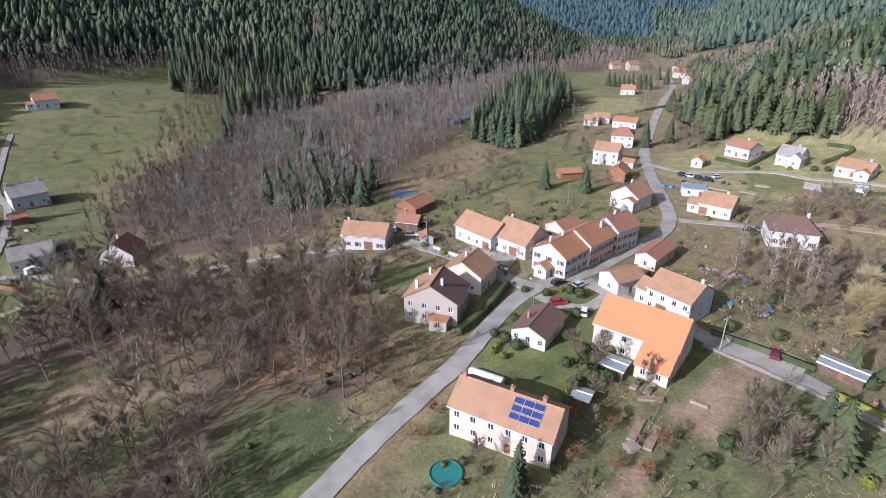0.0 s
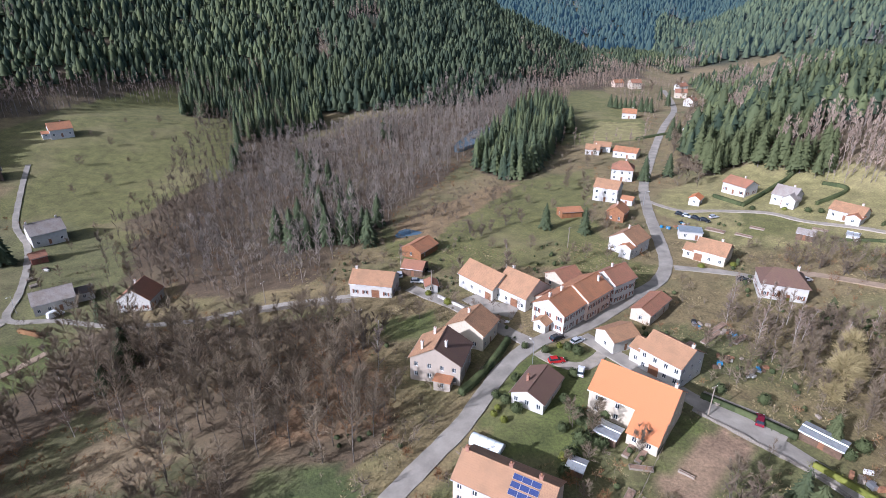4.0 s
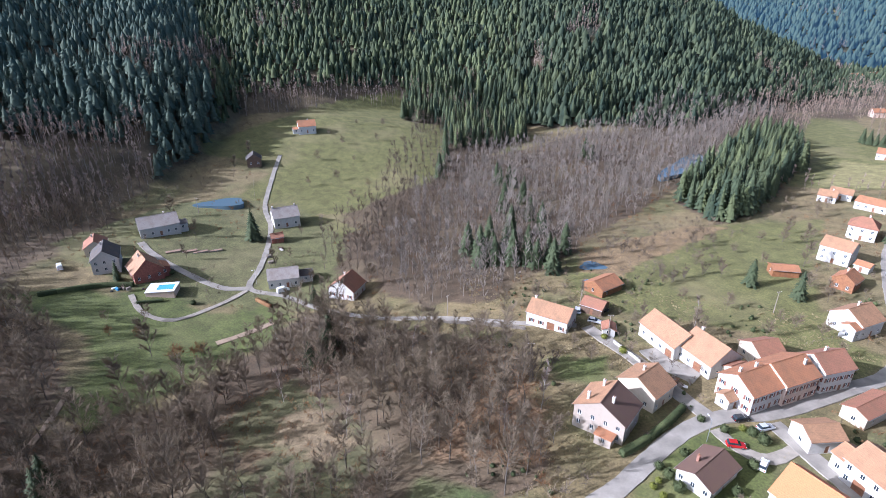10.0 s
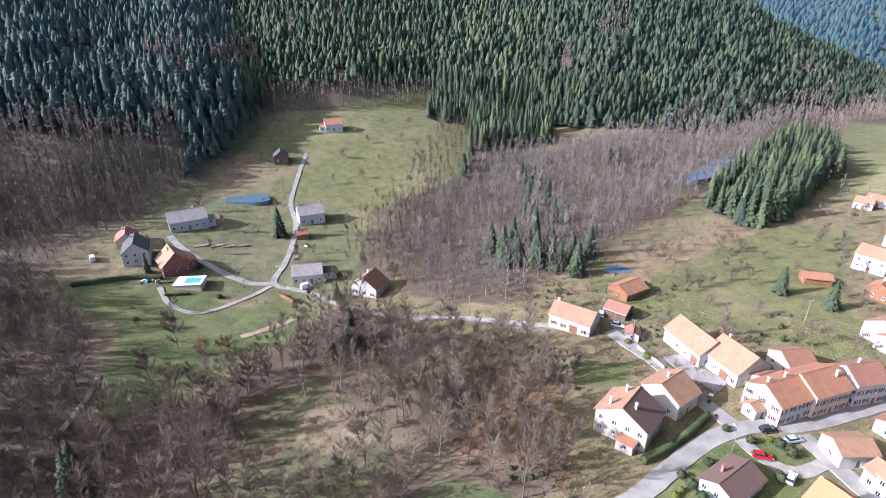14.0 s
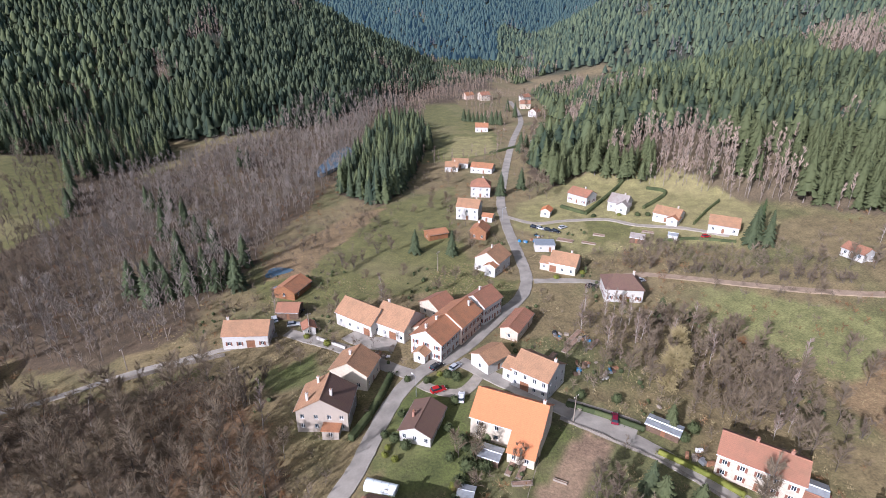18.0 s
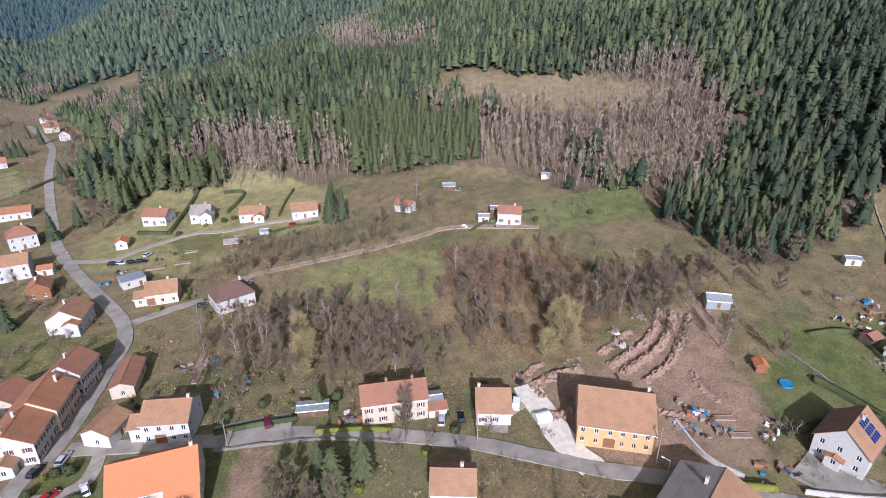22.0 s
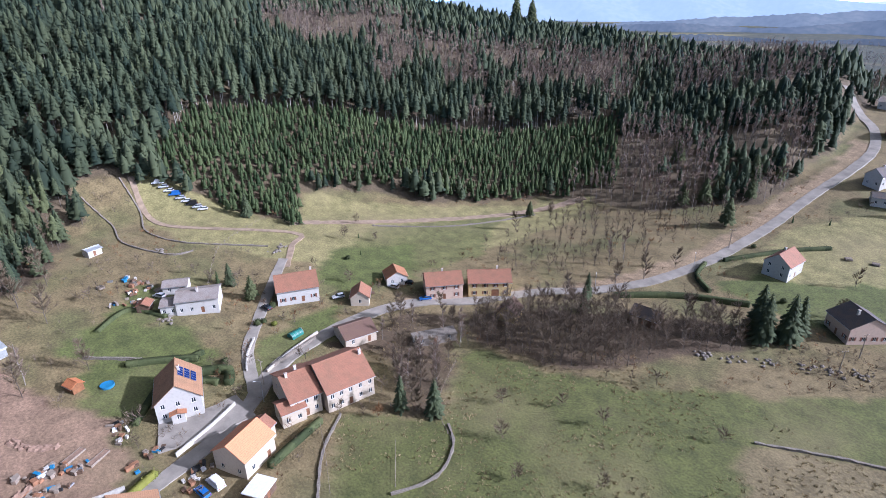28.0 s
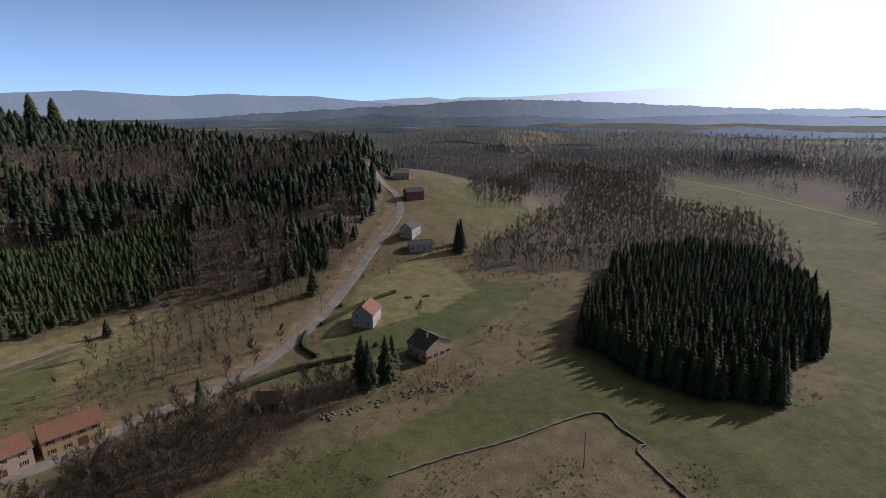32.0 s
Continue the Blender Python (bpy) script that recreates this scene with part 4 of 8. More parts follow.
def window_meshes(w, h):
    key = (round(w, 2), round(h, 2))
    if key not in WINDOW:
        bm = bmesh.new()
        gxs, gzs = (0, 0.07, w / 2 - 0.04, w / 2 + 0.04, w - 0.07, w), (0, 0.07, h - 0.07, h)
        grid = [[[bm.verts.new((x, y, z)) for z in gzs] for x in gxs] for y in (0.10, 0.17)]
        solid = {(i, j) for i in range(5) for j in range(3) if not (j == 1 and i in (1, 3))}
        for i, j in solid:
            for k in (0, 1):
                bm.faces.new((grid[k][i][j], grid[k][i + 1][j], grid[k][i + 1][j + 1], grid[k][i][j + 1]))
            for (di, dj), (p, q) in (((-1, 0), ((i, j), (i, j + 1))), ((1, 0), ((i + 1, j), (i + 1, j + 1))), ((0, -1), ((i, j), (i + 1, j))), ((0, 1), ((i, j + 1), (i + 1, j + 1)))):
                if (i + di, j + dj) not in solid:
                    bm.faces.new((grid[0][p[0]][p[1]], grid[0][q[0]][q[1]], grid[1][q[0]][q[1]], grid[1][p[0]][p[1]]))
        bmesh.ops.recalc_face_normals(bm, faces=bm.faces)
        fr = bpy.data.meshes.new("window")
        bm.to_mesh(fr), bm.free()
        fr.materials.append(MATS["frame"])
        bm = bmesh.new()
        box(bm, 0.03, w - 0.03, 0.13, 0.15, 0.03, h - 0.03)
        pn = bpy.data.meshes.new("pane")
        bm.to_mesh(pn), bm.free()
        pn.materials.append(MATS["glass"])
        bm = bmesh.new()
        box(bm, -0.08, w + 0.08, -0.08, 0.09, -0.07, -0.005)
        sl_ = bpy.data.meshes.new("sill")
        bm.to_mesh(sl_), bm.free()
        sl_.materials.append(MATS["concrete"])
        WINDOW[key] = fr, pn, sl_
    return WINDOW[key]


def wall_side(bm, a, u, nrm, length, zb, zt, openings):
    xs = sorted({0.0, length, *[q for o in openings for q in o[:2]]})
    zs = sorted({zb, zt, *[q for o in openings for q in o[2:4]]})

    def at(x, z, deep=0.0):
        return bm.verts.new((a[0] + u[0] * x - nrm[0] * deep, a[1] + u[1] * x - nrm[1] * deep, z))

    for x0, x1 in zip(xs, xs[1:]):
        for z0, z1 in zip(zs, zs[1:]):
            cx, cz = (x0 + x1) / 2, (z0 + z1) / 2
            if not any(o[0] < cx < o[1] and o[2] < cz < o[3] for o in openings):
                bm.faces.new((at(x0, z0), at(x1, z0), at(x1, z1), at(x0, z1)))
    for x0, x1, z0, z1 in (o[:4] for o in openings):
        for p, q in (((x0, z0), (x1, z0)), ((x1, z0), (x1, z1)), ((x1, z1), (x0, z1)), ((x0, z1), (x0, z0))):
            bm.faces.new((at(*p), at(*q), at(*q, 0.2), at(*p, 0.2)))


def volume(top, cx, cy, turn, L, W, E, pitch, wall, roof, seen, cols, gable_cols, doors, shutters, hip=0.0, chimneys=(), flat=False, chimney_mat="brick", house_turn=0.0, arch=None, gate="door"):
    """One roofed body of a house, as parts under its Empty. seen: the sides that face the open (S, N, W, E)."""
    m = pose(cx, cy, 0, 0, 0, turn)
    rise = W / 2 * math.tan(radians(pitch))
    bm = bmesh.new()
    storeys = 2 if E >= 4.9 else 1
    sides = dict(S=((-L / 2, -W / 2), (1, 0), (0, -1), L), E=((L / 2, -W / 2), (0, 1), (1, 0), W), N=((L / 2, W / 2), (-1, 0), (0, 1), L), W=((-L / 2, W / 2), (0, -1), (-1, 0), W))
    fittings = []
    for key, (a, u, nrm, length) in sides.items():
        openings = []
        k = (cols if key in "SN" else gable_cols) if key in seen else 0
        door_at = set()
        if key in seen and doors.get(key) is not None:
            door_at = {doors[key]}
        for s in range(storeys):
            for i in range(k):
                w, h = (0.95, 1.25) if length / max(k, 1) > 1.7 else (0.75, 1.1)
                xc = length * (i + 0.5) / k + 0.18 * math.sin(i * 5.1 + L)
                z0 = s * 2.75 + 0.95
                if s == 0 and i in door_at:
                    if arch == key:
                        o = (xc - 1.3, xc + 1.3, 0.02, 2.7, "gate")
                    else:
                        o = (xc - 0.5, xc + 0.5, 0.02, 2.1, "door")
                else:
                    o = (xc - w / 2, xc + w / 2, z0, z0 + h, "window")
                if o[0] > 0.25 and o[1] < length - 0.25 and o[3] < E - 0.15 and not any(o[0] < q[1] + 0.2 and o[1] > q[0] - 0.2 and o[2] < q[3] and o[3] > q[2] for q in openings):
                    openings.append(o)
        wall_side(bm, a, u, nrm, length, -1.6, E, openings)
        turn_side = dict(S=0, E=90, N=180, W=270)[key]
        for o in openings:
            fittings.append((pose(a[0] + u[0] * o[0], a[1] + u[1] * o[0], o[2], 0, 0, turn_side), o))
    if flat == "lean":
        rise = W * math.tan(radians(pitch))
        for x in (-L / 2, L / 2):
            bm.faces.new([bm.verts.new(q) for q in ((x, -W / 2, E), (x, W / 2, E), (x, W / 2, E + rise))])
        bm.faces.new([bm.verts.new(q) for q in ((-L / 2, W / 2, E), (L / 2, W / 2, E), (L / 2, W / 2, E + rise), (-L / 2, W / 2, E + rise))])
    elif not flat and not hip:
        for x in (-L / 2, L / 2):
            bm.faces.new([bm.verts.new(q) for q in ((x, -W / 2, E), (x, W / 2, E), (x, 0, E + rise))])
    bmesh.ops.transform(bm, matrix=m, verts=bm.verts)
    part("wall", bm, wall, top)
    for q, o in fittings:
        w, h = o[1] - o[0], o[3] - o[2]
        if o[4] == "window":
            fr, pn, sl_ = window_meshes(w, h)
            f = new("window", fr)
            f.parent, f.matrix_basis = top, m @ q
            g = new("pane", pn)
            g.parent = f
            g = new("sill", sl_)
            g.parent = f
            if shutters:
                for x in (-0.5, w + 0.04):
                    sb = bmesh.new()
                    box(sb, x, x + 0.46, -0.05, -0.005, -0.02, h + 0.02)
                    for z in (0.25, h - 0.25):
                        box(sb, x + 0.03, x + 0.43, -0.075, -0.05, z - 0.05, z + 0.05)
                    s = part("shutter", sb, shutters, top)
                    s.matrix_basis = m @ q
        else:
            db = bmesh.new()
            box(db, 0, w, 0.08, 0.14, 0, h)
            for x in (0.06, w / 2 + 0.03):
                box(db, x, x + w / 2 - 0.09, 0.055, 0.08, 0.1, h * 0.45)
                box(db, x, x + w / 2 - 0.09, 0.055, 0.08, h * 0.52, h - 0.1)
            d = part("barn_gate" if o[4] == "gate" else "door", db, gate if o[4] == "gate" else "door", top)
            d.matrix_basis = m @ q
            if o[4] == "gate":
                ab = bmesh.new()
                for i in range(9):
                    t0, t1 = math.pi * i / 9, math.pi * (i + 1) / 9
                    c = [(w / 2 - (w / 2 + r) * math.cos(t), y, h - 0.35 + (0.75 + r) * math.sin(t)) for y in (-0.05, 0.05) for t in (t0, t1) for r in (0.0, 0.2)]
                    v = [ab.verts.new(k) for k in c]
                    for f in ((0, 1, 3, 2), (4, 6, 7, 5), (0, 4, 5, 1), (2, 3, 7, 6), (0, 2, 6, 4), (1, 5, 7, 3)):
                        ab.faces.new([v[j] for j in f])
                s = part("arch", ab, "stone", top)
                s.matrix_basis = m @ q
    over, th = 0.45, 0.15
    if flat == "lean":
        rb = bmesh.new()
        t = math.tan(radians(pitch))
        c = [(x, y, E + (y + W / 2) * t + 0.03 + d) for d in (0, th) for x in (-L / 2 - 0.25, L / 2 + 0.25) for y in (-W / 2 - over, W / 2)]
        v = [rb.verts.new(q) for q in c]
        for f in ((0, 2, 3, 1), (4, 5, 7, 6), (0, 4, 6, 2), (1, 3, 7, 5), (0, 1, 5, 4), (2, 6, 7, 3)):
            rb.faces.new([v[j] for j in f])
        part("roof", rb, roof, top).matrix_basis = m
        return
    if flat:
        rb = bmesh.new()
        box(rb, -L / 2 - 0.25, L / 2 + 0.25, -W / 2 - 0.25, W / 2 + 0.25, E + 0.004, E + 0.25, m)
        part("roof", rb, roof, top)
        return
    if hip:
        rb = bmesh.new()
        a, b, r = L / 2 + over, W / 2 + over, L / 2 - hip * W / 2
        z0 = E - over * math.tan(radians(pitch)) + 0.03
        v = [rb.verts.new(q) for q in ((-a, -b, z0), (a, -b, z0), (a, b, z0), (-a, b, z0), (-a, -b, z0 + th), (a, -b, z0 + th), (a, b, z0 + th), (-a, b, z0 + th), (-r, 0, E + rise + th), (r, 0, E + rise + th))]
        for f in ((3, 2, 1, 0), (0, 1, 5, 4), (1, 2, 6, 5), (2, 3, 7, 6), (3, 0, 4, 7), (4, 5, 9, 8), (6, 7, 8, 9), (5, 6, 9), (7, 4, 8)):
            rb.faces.new([v[i] for i in f])
        part("roof", rb, roof, top).matrix_basis = m
    else:
        r, gx_ = L / 2, L / 2 + 0.3
        for s in (-1, 1):
            rb = bmesh.new()
            e = s * (W / 2 + over)
            ze = E - over * math.tan(radians(pitch)) + 0.03
            zr = E + rise + 0.03
            k = 10
            for i in range(k):
                # slightly sagging bays
                x0, x1 = -gx_ + 2 * gx_ * i / k, -gx_ + 2 * gx_ * (i + 1) / k
                sag = [0.05 * math.sin(math.pi * j / k) * (1 if L > 9 else 0.4) for j in (i, i + 1)]
                c = [(x, y, z - q + d) for d in (0, th) for (x, q) in ((x0, sag[0]), (x1, sag[1])) for (y, z) in ((e, ze), (0, zr))]
                v = [rb.verts.new(q) for q in c]
                faces = [(0, 2, 3, 1), (4, 5, 7, 6), (0, 4, 6, 2), (1, 3, 7, 5)]
                if i == 0:
                    faces.append((0, 1, 5, 4))
                if i == k - 1:
                    faces.append((2, 6, 7, 3))
                for f in faces:
                    rb.faces.new([v[j] for j in f])
            bmesh.ops.remove_doubles(rb, verts=rb.verts, dist=0.001)
            part("roof_slope", rb, roof[(s + 1) // 2] if isinstance(roof, tuple) else roof, top).matrix_basis = m
        cb = bmesh.new()
        n = max(4, int(L / 0.5))
        tube_path(cb, [(-gx_ + 2 * gx_ * i / n, 0, E + rise + 0.12 + (0.025 if i % 2 else 0)) for i in range(n + 1)], 0.14, 6)
        part("ridge_cap", cb, roof[0] if isinstance(roof, tuple) else roof, top).matrix_basis = m
        for s in (-1, 1):
            gb = bmesh.new()
            tube(gb, (-gx_, s * (W / 2 + over + 0.06), E - over * math.tan(radians(pitch))), (gx_, s * (W / 2 + over + 0.06), E - over * math.tan(radians(pitch)) - 0.03), 0.07, 0.07, 6)
            part("gutter", gb, "steel", top).matrix_basis = m
    for x, y in chimneys:
        zb = E + rise - abs(y) * math.tan(radians(pitch)) - 0.3
        kb = bmesh.new()
        hh = 1.35 + abs(y) * 0.3
        box(kb, x - 0.32, x + 0.32, y - 0.28, y + 0.28, zb - 0.2, zb + hh)
        box(kb, x - 0.4, x + 0.4, y - 0.36, y + 0.36, zb + hh, zb + hh + 0.1)
        c = part("chimney", kb, chimney_mat, top)
        c.matrix_basis = m
        pb = bmesh.new()
        tube(pb, (x, y, zb + hh + 0.1), (x, y, zb + hh + 0.45), 0.13, 0.11, 8)
        part("chimney_pot", pb, "tile", c)


def house(name, label, x, y, rot, L, W, E, pitch, wall, roof, cols=3, gable=2, shutters=None, chimneys=((0.25, 0.0),), hip=0.0, flat=False, extra=(), category="house", chimney_mat="plaster", door=None, arch=False, group="village houses", gate="door"):
    """A house with its ridge along its own x. extra: further bodies (x, y, turn, L, W, E, pitch, wall, roof, cols, flat)."""
    FOOT.append((x, y, 0.62 * max(L, W)))
    top = new(name)
    zc = [gz(x + dx, y + dy) for dx in (-4, 0, 4) for dy in (-4, 0, 4)]
    top.matrix_basis = pose(x, y, sum(zc) / 9, 0, 0, rot)
    to_eye = Vector((-x, -y)).normalized()
    seen = ""
    for key, a in (("S", -90), ("E", 0), ("N", 90), ("W", 180)):
        if to_eye.dot(Vector((math.cos(radians(rot + a)), math.sin(radians(rot + a))))) > 0.02:
            seen += key
    long_side = next((k for k in seen if k in "SN"), "S")
    doors = {long_side: door if door is not None else cols // 2}
    volume(top, 0, 0, 0, L, W, E, pitch, wall, roof, seen, cols, gable, doors, shutters, hip, [(u * L, v * W) for u, v in chimneys], flat, chimney_mat, rot, long_side if arch else None, gate)
    for ex, ey, turn, l, w, e, p, wl, rf, c, fl in extra:
        s2 = ""
        for key, a in (("S", -90), ("E", 0), ("N", 90), ("W", 180)):
            if to_eye.dot(Vector((math.cos(radians(rot + turn + a)), math.sin(radians(rot + turn + a))))) > 0.02:
                s2 += key
        volume(top, ex, ey, turn, l, w, e, p, wl, rf, s2, c, max(1, c - 1), {}, shutters, 0.0, (), fl)
    return tagged(top, label, category, group)


def solar_array(top, x0, y0, W, E, pitch, side, nx, ny, pw=1.65, ph=1.0):
    """Panels on a roof slope, in rows, as parts of the house."""
    t = math.tan(radians(pitch))
    c = math.cos(radians(pitch))
    for j in range(ny):
        for i in range(nx):
            y = y0 + j * (ph + 0.3) * c * side
            z = E + (W / 2 - abs(y)) * t + 0.25
            bm = bmesh.new()
            box(bm, 0.01, pw - 0.01, 0.01, ph - 0.01, 0, 0.05)
            s = part("solar_panel", bm, "solar", top, "blue solar panel")
            tilt = pitch if side < 0 else -pitch
            s.matrix_basis = pose(x0 + i * (pw + 0.03), y, z, -tilt if side > 0 else tilt, 0, 0)
            fb = bmesh.new()
            for q in ((0, pw, 0, 0.03), (0, pw, ph - 0.03, ph), (0, 0.03, 0.03, ph - 0.03), (pw - 0.03, pw, 0.03, ph - 0.03)):
                box(fb, *q, 0, 0.06)
            part("panel_frame", fb, "steel", s)


farm = house("farmhouse", "long peach-rendered farmhouse with terracotta roof and solar panels", 10.6, 70.0, -29, 17.5, 8.6, 6.0, 33, "rose", "tan", 6, 2, None, ((-0.46, 0.0), (0.02, 0.03), (0.33, 0.03)), door=3, chimney_mat="brick")
solar_array(farm, 1.2, -3.5, 8.6, 6.0, 33, 1, 3, 3)
house("bungalow", "white bungalow with a dark brown gabled roof", 20.3, 99.5, 58, 11.0, 7.6, 3.0, 25, "white", "brown", 3, 3, None, ((-0.1, 0.25),), category="bungalow", chimney_mat="brick")
house("farmhouse", "large old farmhouse under a bright new orange tile roof", 40.5, 93.3, -38, 16.6, 11.3, 6.0, 35, "cream", "orange", 4, 3, None, ((0.44, 0.02),), extra=[(5.1, -7.75, 0, 6.2, 4.2, 3.1, 35, "cream", "orange", 2, "lean")], chimney_mat="plaster")
house("house", "grey two-storey house with a weathered two-tone tile roof", -1.6, 109.8, 73, 9.9, 12.5, 6.0, 30, "grey", ("brown", "tan"), 3, 4, None, ((-0.2, -0.15), (0.3, 0.2), (-0.3, 0.3)), extra=[(-6.2, -2.5, 0, 3.0, 4.0, 2.6, 5, "grey", "tile", 1, True)])
house("house", "cream house with a faded tile roof behind the grey house", 6.6, 123.4, 61, 9.0, 10.6, 5.0, 30, "cream", "tan", 3, 2, None, ((0.0, 0.1),))
house("barn", "white barn with a long faded tile roof", 12.1, 150.8, -49, 14.9, 9.5, 4.5, 35, "white", "tan", 4, 2, None, (), arch=True, door=3, category="barn")
house("farmhouse", "white farmhouse with arched barn gate and faded tile roof", 22.5, 144.2, -46, 11.7, 11.4, 4.5, 35, "white", "tan", 4, 2, None, ((-0.35, 0.05),), arch=True, door=2)
house("house", "white roadside house with terracotta roof and brown shutters", 31.0, 131.1, 45, 10.6, 10.3, 6.0, 30, "white", "tile", 4, 3, "shutter", ((-0.3, 0.12), (0.2, 0.1)), group="roadside terrace")
house("house", "pinkish roadside house of the terrace with terracotta roof", 39.4, 138.2, 43, 11.6, 10.7, 6.5, 30, "rose", "tile", 5, 2, "shutter", ((0.3, -0.2),), group="roadside terrace")
house("house", "tall white end house of the terrace with russet roof", 49.8, 145.6, 36, 9.4, 9.0, 6.8, 32, "white", "rust", 4, 3, "shutter", ((0.0, 0.1),), group="roadside terrace")
house("barn", "low brown-roofed barn behind the terrace", 36.5, 151.6, 33, 8.0, 8.6, 4.0, 28, "stone", "rust", 2, 2, None, (), category="barn")
house("annex", "small white annex with a tile roof", 26.6, 127.3, 48, 5.5, 3.6, 3.0, 30, "white", "tan", 1, 1, None, (), category="annex")
house("shed", "small brown-roofed shed between farm buildings", 29.0, 138.6, 45, 5.0, 5.2, 3.6, 30, "stone", "rust", 1, 1, None, (), category="shed")
house("workshop", "white workshop with a low tan roof at the lane", 43.9, 119.4, 26, 8.2, 6.8, 3.8, 25, "white", "tan", 1, 1, None, (), category="workshop")
house("house", "white house with terracotta roof and an arched window", 53.4, 107.9, -52, 10.6, 9.7, 6.0, 30, "white", "tan", 4, 3, None, ((0.43, 0.02),), extra=[(-6.9, -0.8, 0, 3.4, 6.0, 4.2, 28, "white", "tan", 1, False)], arch=True, door=1)
house("shed", "long open roadside shed with a rusty tile roof", 57.7, 134.4, 47, 12.8, 5.7, 3.5, 22, "stone", "rust", 2, 1, None, (), category="shed")
house("house", "white gabled house at the bend of the street", 65.2, 179.5, 44, 10.2, 10.1, 5.0, 32, "white", "tan", 3, 2, None, ((0.1, 0.1),), extra=[(-6.0, -2.8, 0, 3.4, 4.2, 4.2, 25, "white", "tile", 1, False)])
house("chalet", "orange-brown wooden chalet with a terracotta roof", 70.2, 211.0, 58, 7.6, 7.0, 4.0, 34, "chalet", "tile", 2, 2, None, ((0.1, 0.1),), category="chalet")
house("house", "tall plain white house with terracotta roof", 72.9, 236.7, -30, 10.7, 9.2, 6.4, 30, "white", "tan", 3, 2, None, ((0.3, 0.1),))
house("garage", "small white garage with a red tile roof", 80.0, 229.0, -35, 5.0, 4.4, 2.6, 25, "white", "tile", 1, 1, None, (), category="garage")
house("house", "white house with a hipped brown tile roof", 88.6, 267.5, -20, 10.3, 9.5, 6.0, 33, "white", "rust", 3, 2, None, ((0.1, 0.1),), hip=0.7)
house("house", "low white house with a pale tile roof", 93.2, 323.9, -20, 9.8, 8.0, 3.5, 25, "white", "tan", 3, 2, None, ())
house("house", "long low house with an orange tile roof", 103.2, 309.0, -32, 13.2, 8.4, 3.5, 25, "white", "tile", 4, 2, None, ())
house("house", "cream house with arched doorway and tan tile roof", 91.5, 170.7, -40, 10.1, 9.2, 4.0, 32, "cream", "tan", 3, 2, None, ((0.2, 0.1),), extra=[(-6.8, -1.2, 0, 3.6, 6.0, 3.0, 25, "cream", "tan", 1, False)], arch=True, door=0)
house("container_hall", "white flat-roofed prefabricated shed", 91.7, 190.5, -17, 8.0, 6.0, 3.0, 5, "white", "metal", 2, 1, None, (), flat=True, category="shed")
house("house", "white house with a brown hipped roof", 101.2, 146.7, -20, 12.5, 10.6, 5.0, 30, "white", "brown", 4, 3, "shutter", ((0.3, 0.1),), hip=0.6)
house("house", "hillside house with wooden balcony and brown roof", 132.5, 236.9, -61, 11.2, 8.8, 4.5, 28, "white", "rust", 3, 2, "shutter", ((0.1, 0.1),))
house("house", "white hillside house with grey-brown roof and front gable", 143.8, 220.0, -51, 8.8, 8.8, 4.0, 35, "white", "slate", 3, 2, None, ((0.2, 0.1),), extra=[(3.2, -4.2, 90, 5.0, 5.0, 3.8, 35, "white", "slate", 1, False)])
house("house", "white hillside bungalow with a faded tile roof", 155.1, 198.0, -52, 11.3, 8.5, 3.5, 28, "white", "tan", 3, 2, None, ((0.3, 0.1),), extra=[(3.6, -4.4, 90, 4.6, 4.4, 3.0, 25, "white", "tile", 1, False)])
house("house", "white bungalow with pale brown roof among lawns", 167.6, 178.1, -41, 11.5, 9.6, 3.5, 28, "white", "tan", 3, 3, None, ())
house("hut", "small white hut with an orange roof", 109.0, 227.1, 53, 5.6, 4.4, 3.0, 30, "white", "orange", 1, 1, None, (), category="hut")
house("house", "white house with red roof on the upper meadow", 199.5, 89.4, -69, 9.7, 6.8, 5.0, 32, "white", "rust", 3, 2, "shutter", ((0.2, 0.1),))
house("cottage", "little white cottage with a red-brown roof", 191.1, 137.8, -81, 8.0, 6.2, 3.0, 28, "white", "rust", 3, 2, None, (), category="cottage")
h = house("house", "white gabled house with solar panels and an asphalt yard", 127.0, -28.3, -19, 12.2, 10.3, 5.3, 40, "white", "tan", 3, 3, None, ((0.1, -0.08),), extra=[(-6.6, 0.5, 0, 2.0, 3.0, 2.4, 15, "white", "tile", 1, False)])
solar_array(h, -1.2, -4.4, 10.3, 5.3, 40, 1, 4, 3, 1.0, 1.45)
house("house", "small house with a bright orange tile roof at the lane", 99.1, -32.5, -66, 9.4, 8.8, 5.0, 32, "cream", "salmon", 2, 2, None, (), extra=[(6.4, 1.0, 0, 4.0, 5.0, 4.2, 28, "cream", "rust", 1, False)])
house("house", "house with a russet roof and a cream front wing", 109.0, -50.8, -98, 7.8, 14.0, 5.6, 25, "cream", "rust", 3, 2, None, ((0.1, 0.1), (-0.3, -0.05)), extra=[(-3.6, -5.2, 0, 6.0, 5.5, 4.0, 22, "cream", "rust", 2, False)])
house("barn", "big stone barn with a wide russet tile roof", 106.2, -61.5, -97, 13.0, 15.5, 5.8, 28, "stone", "rust", 5, 2, None, ((0.45, -0.1),), category="barn")
house("house", "white house with a red-brown roof and glass doors", 154.3, -76.3, -113, 13.4, 12.0, 4.8, 28, "white", "rust", 4, 2, "shutter", ((0.4, 0.1),))
house("villa", "white split-level house with grey tile roofs and terrace", 166.0, -48.5, 62, 12.4, 9.4, 4.6, 16, "white", "slate", 4, 2, None, ((0.0, 0.1),), extra=[(8.4, 1.2, 0, 4.8, 6.0, 3.4, 10, "white", "slate", 2, False)])
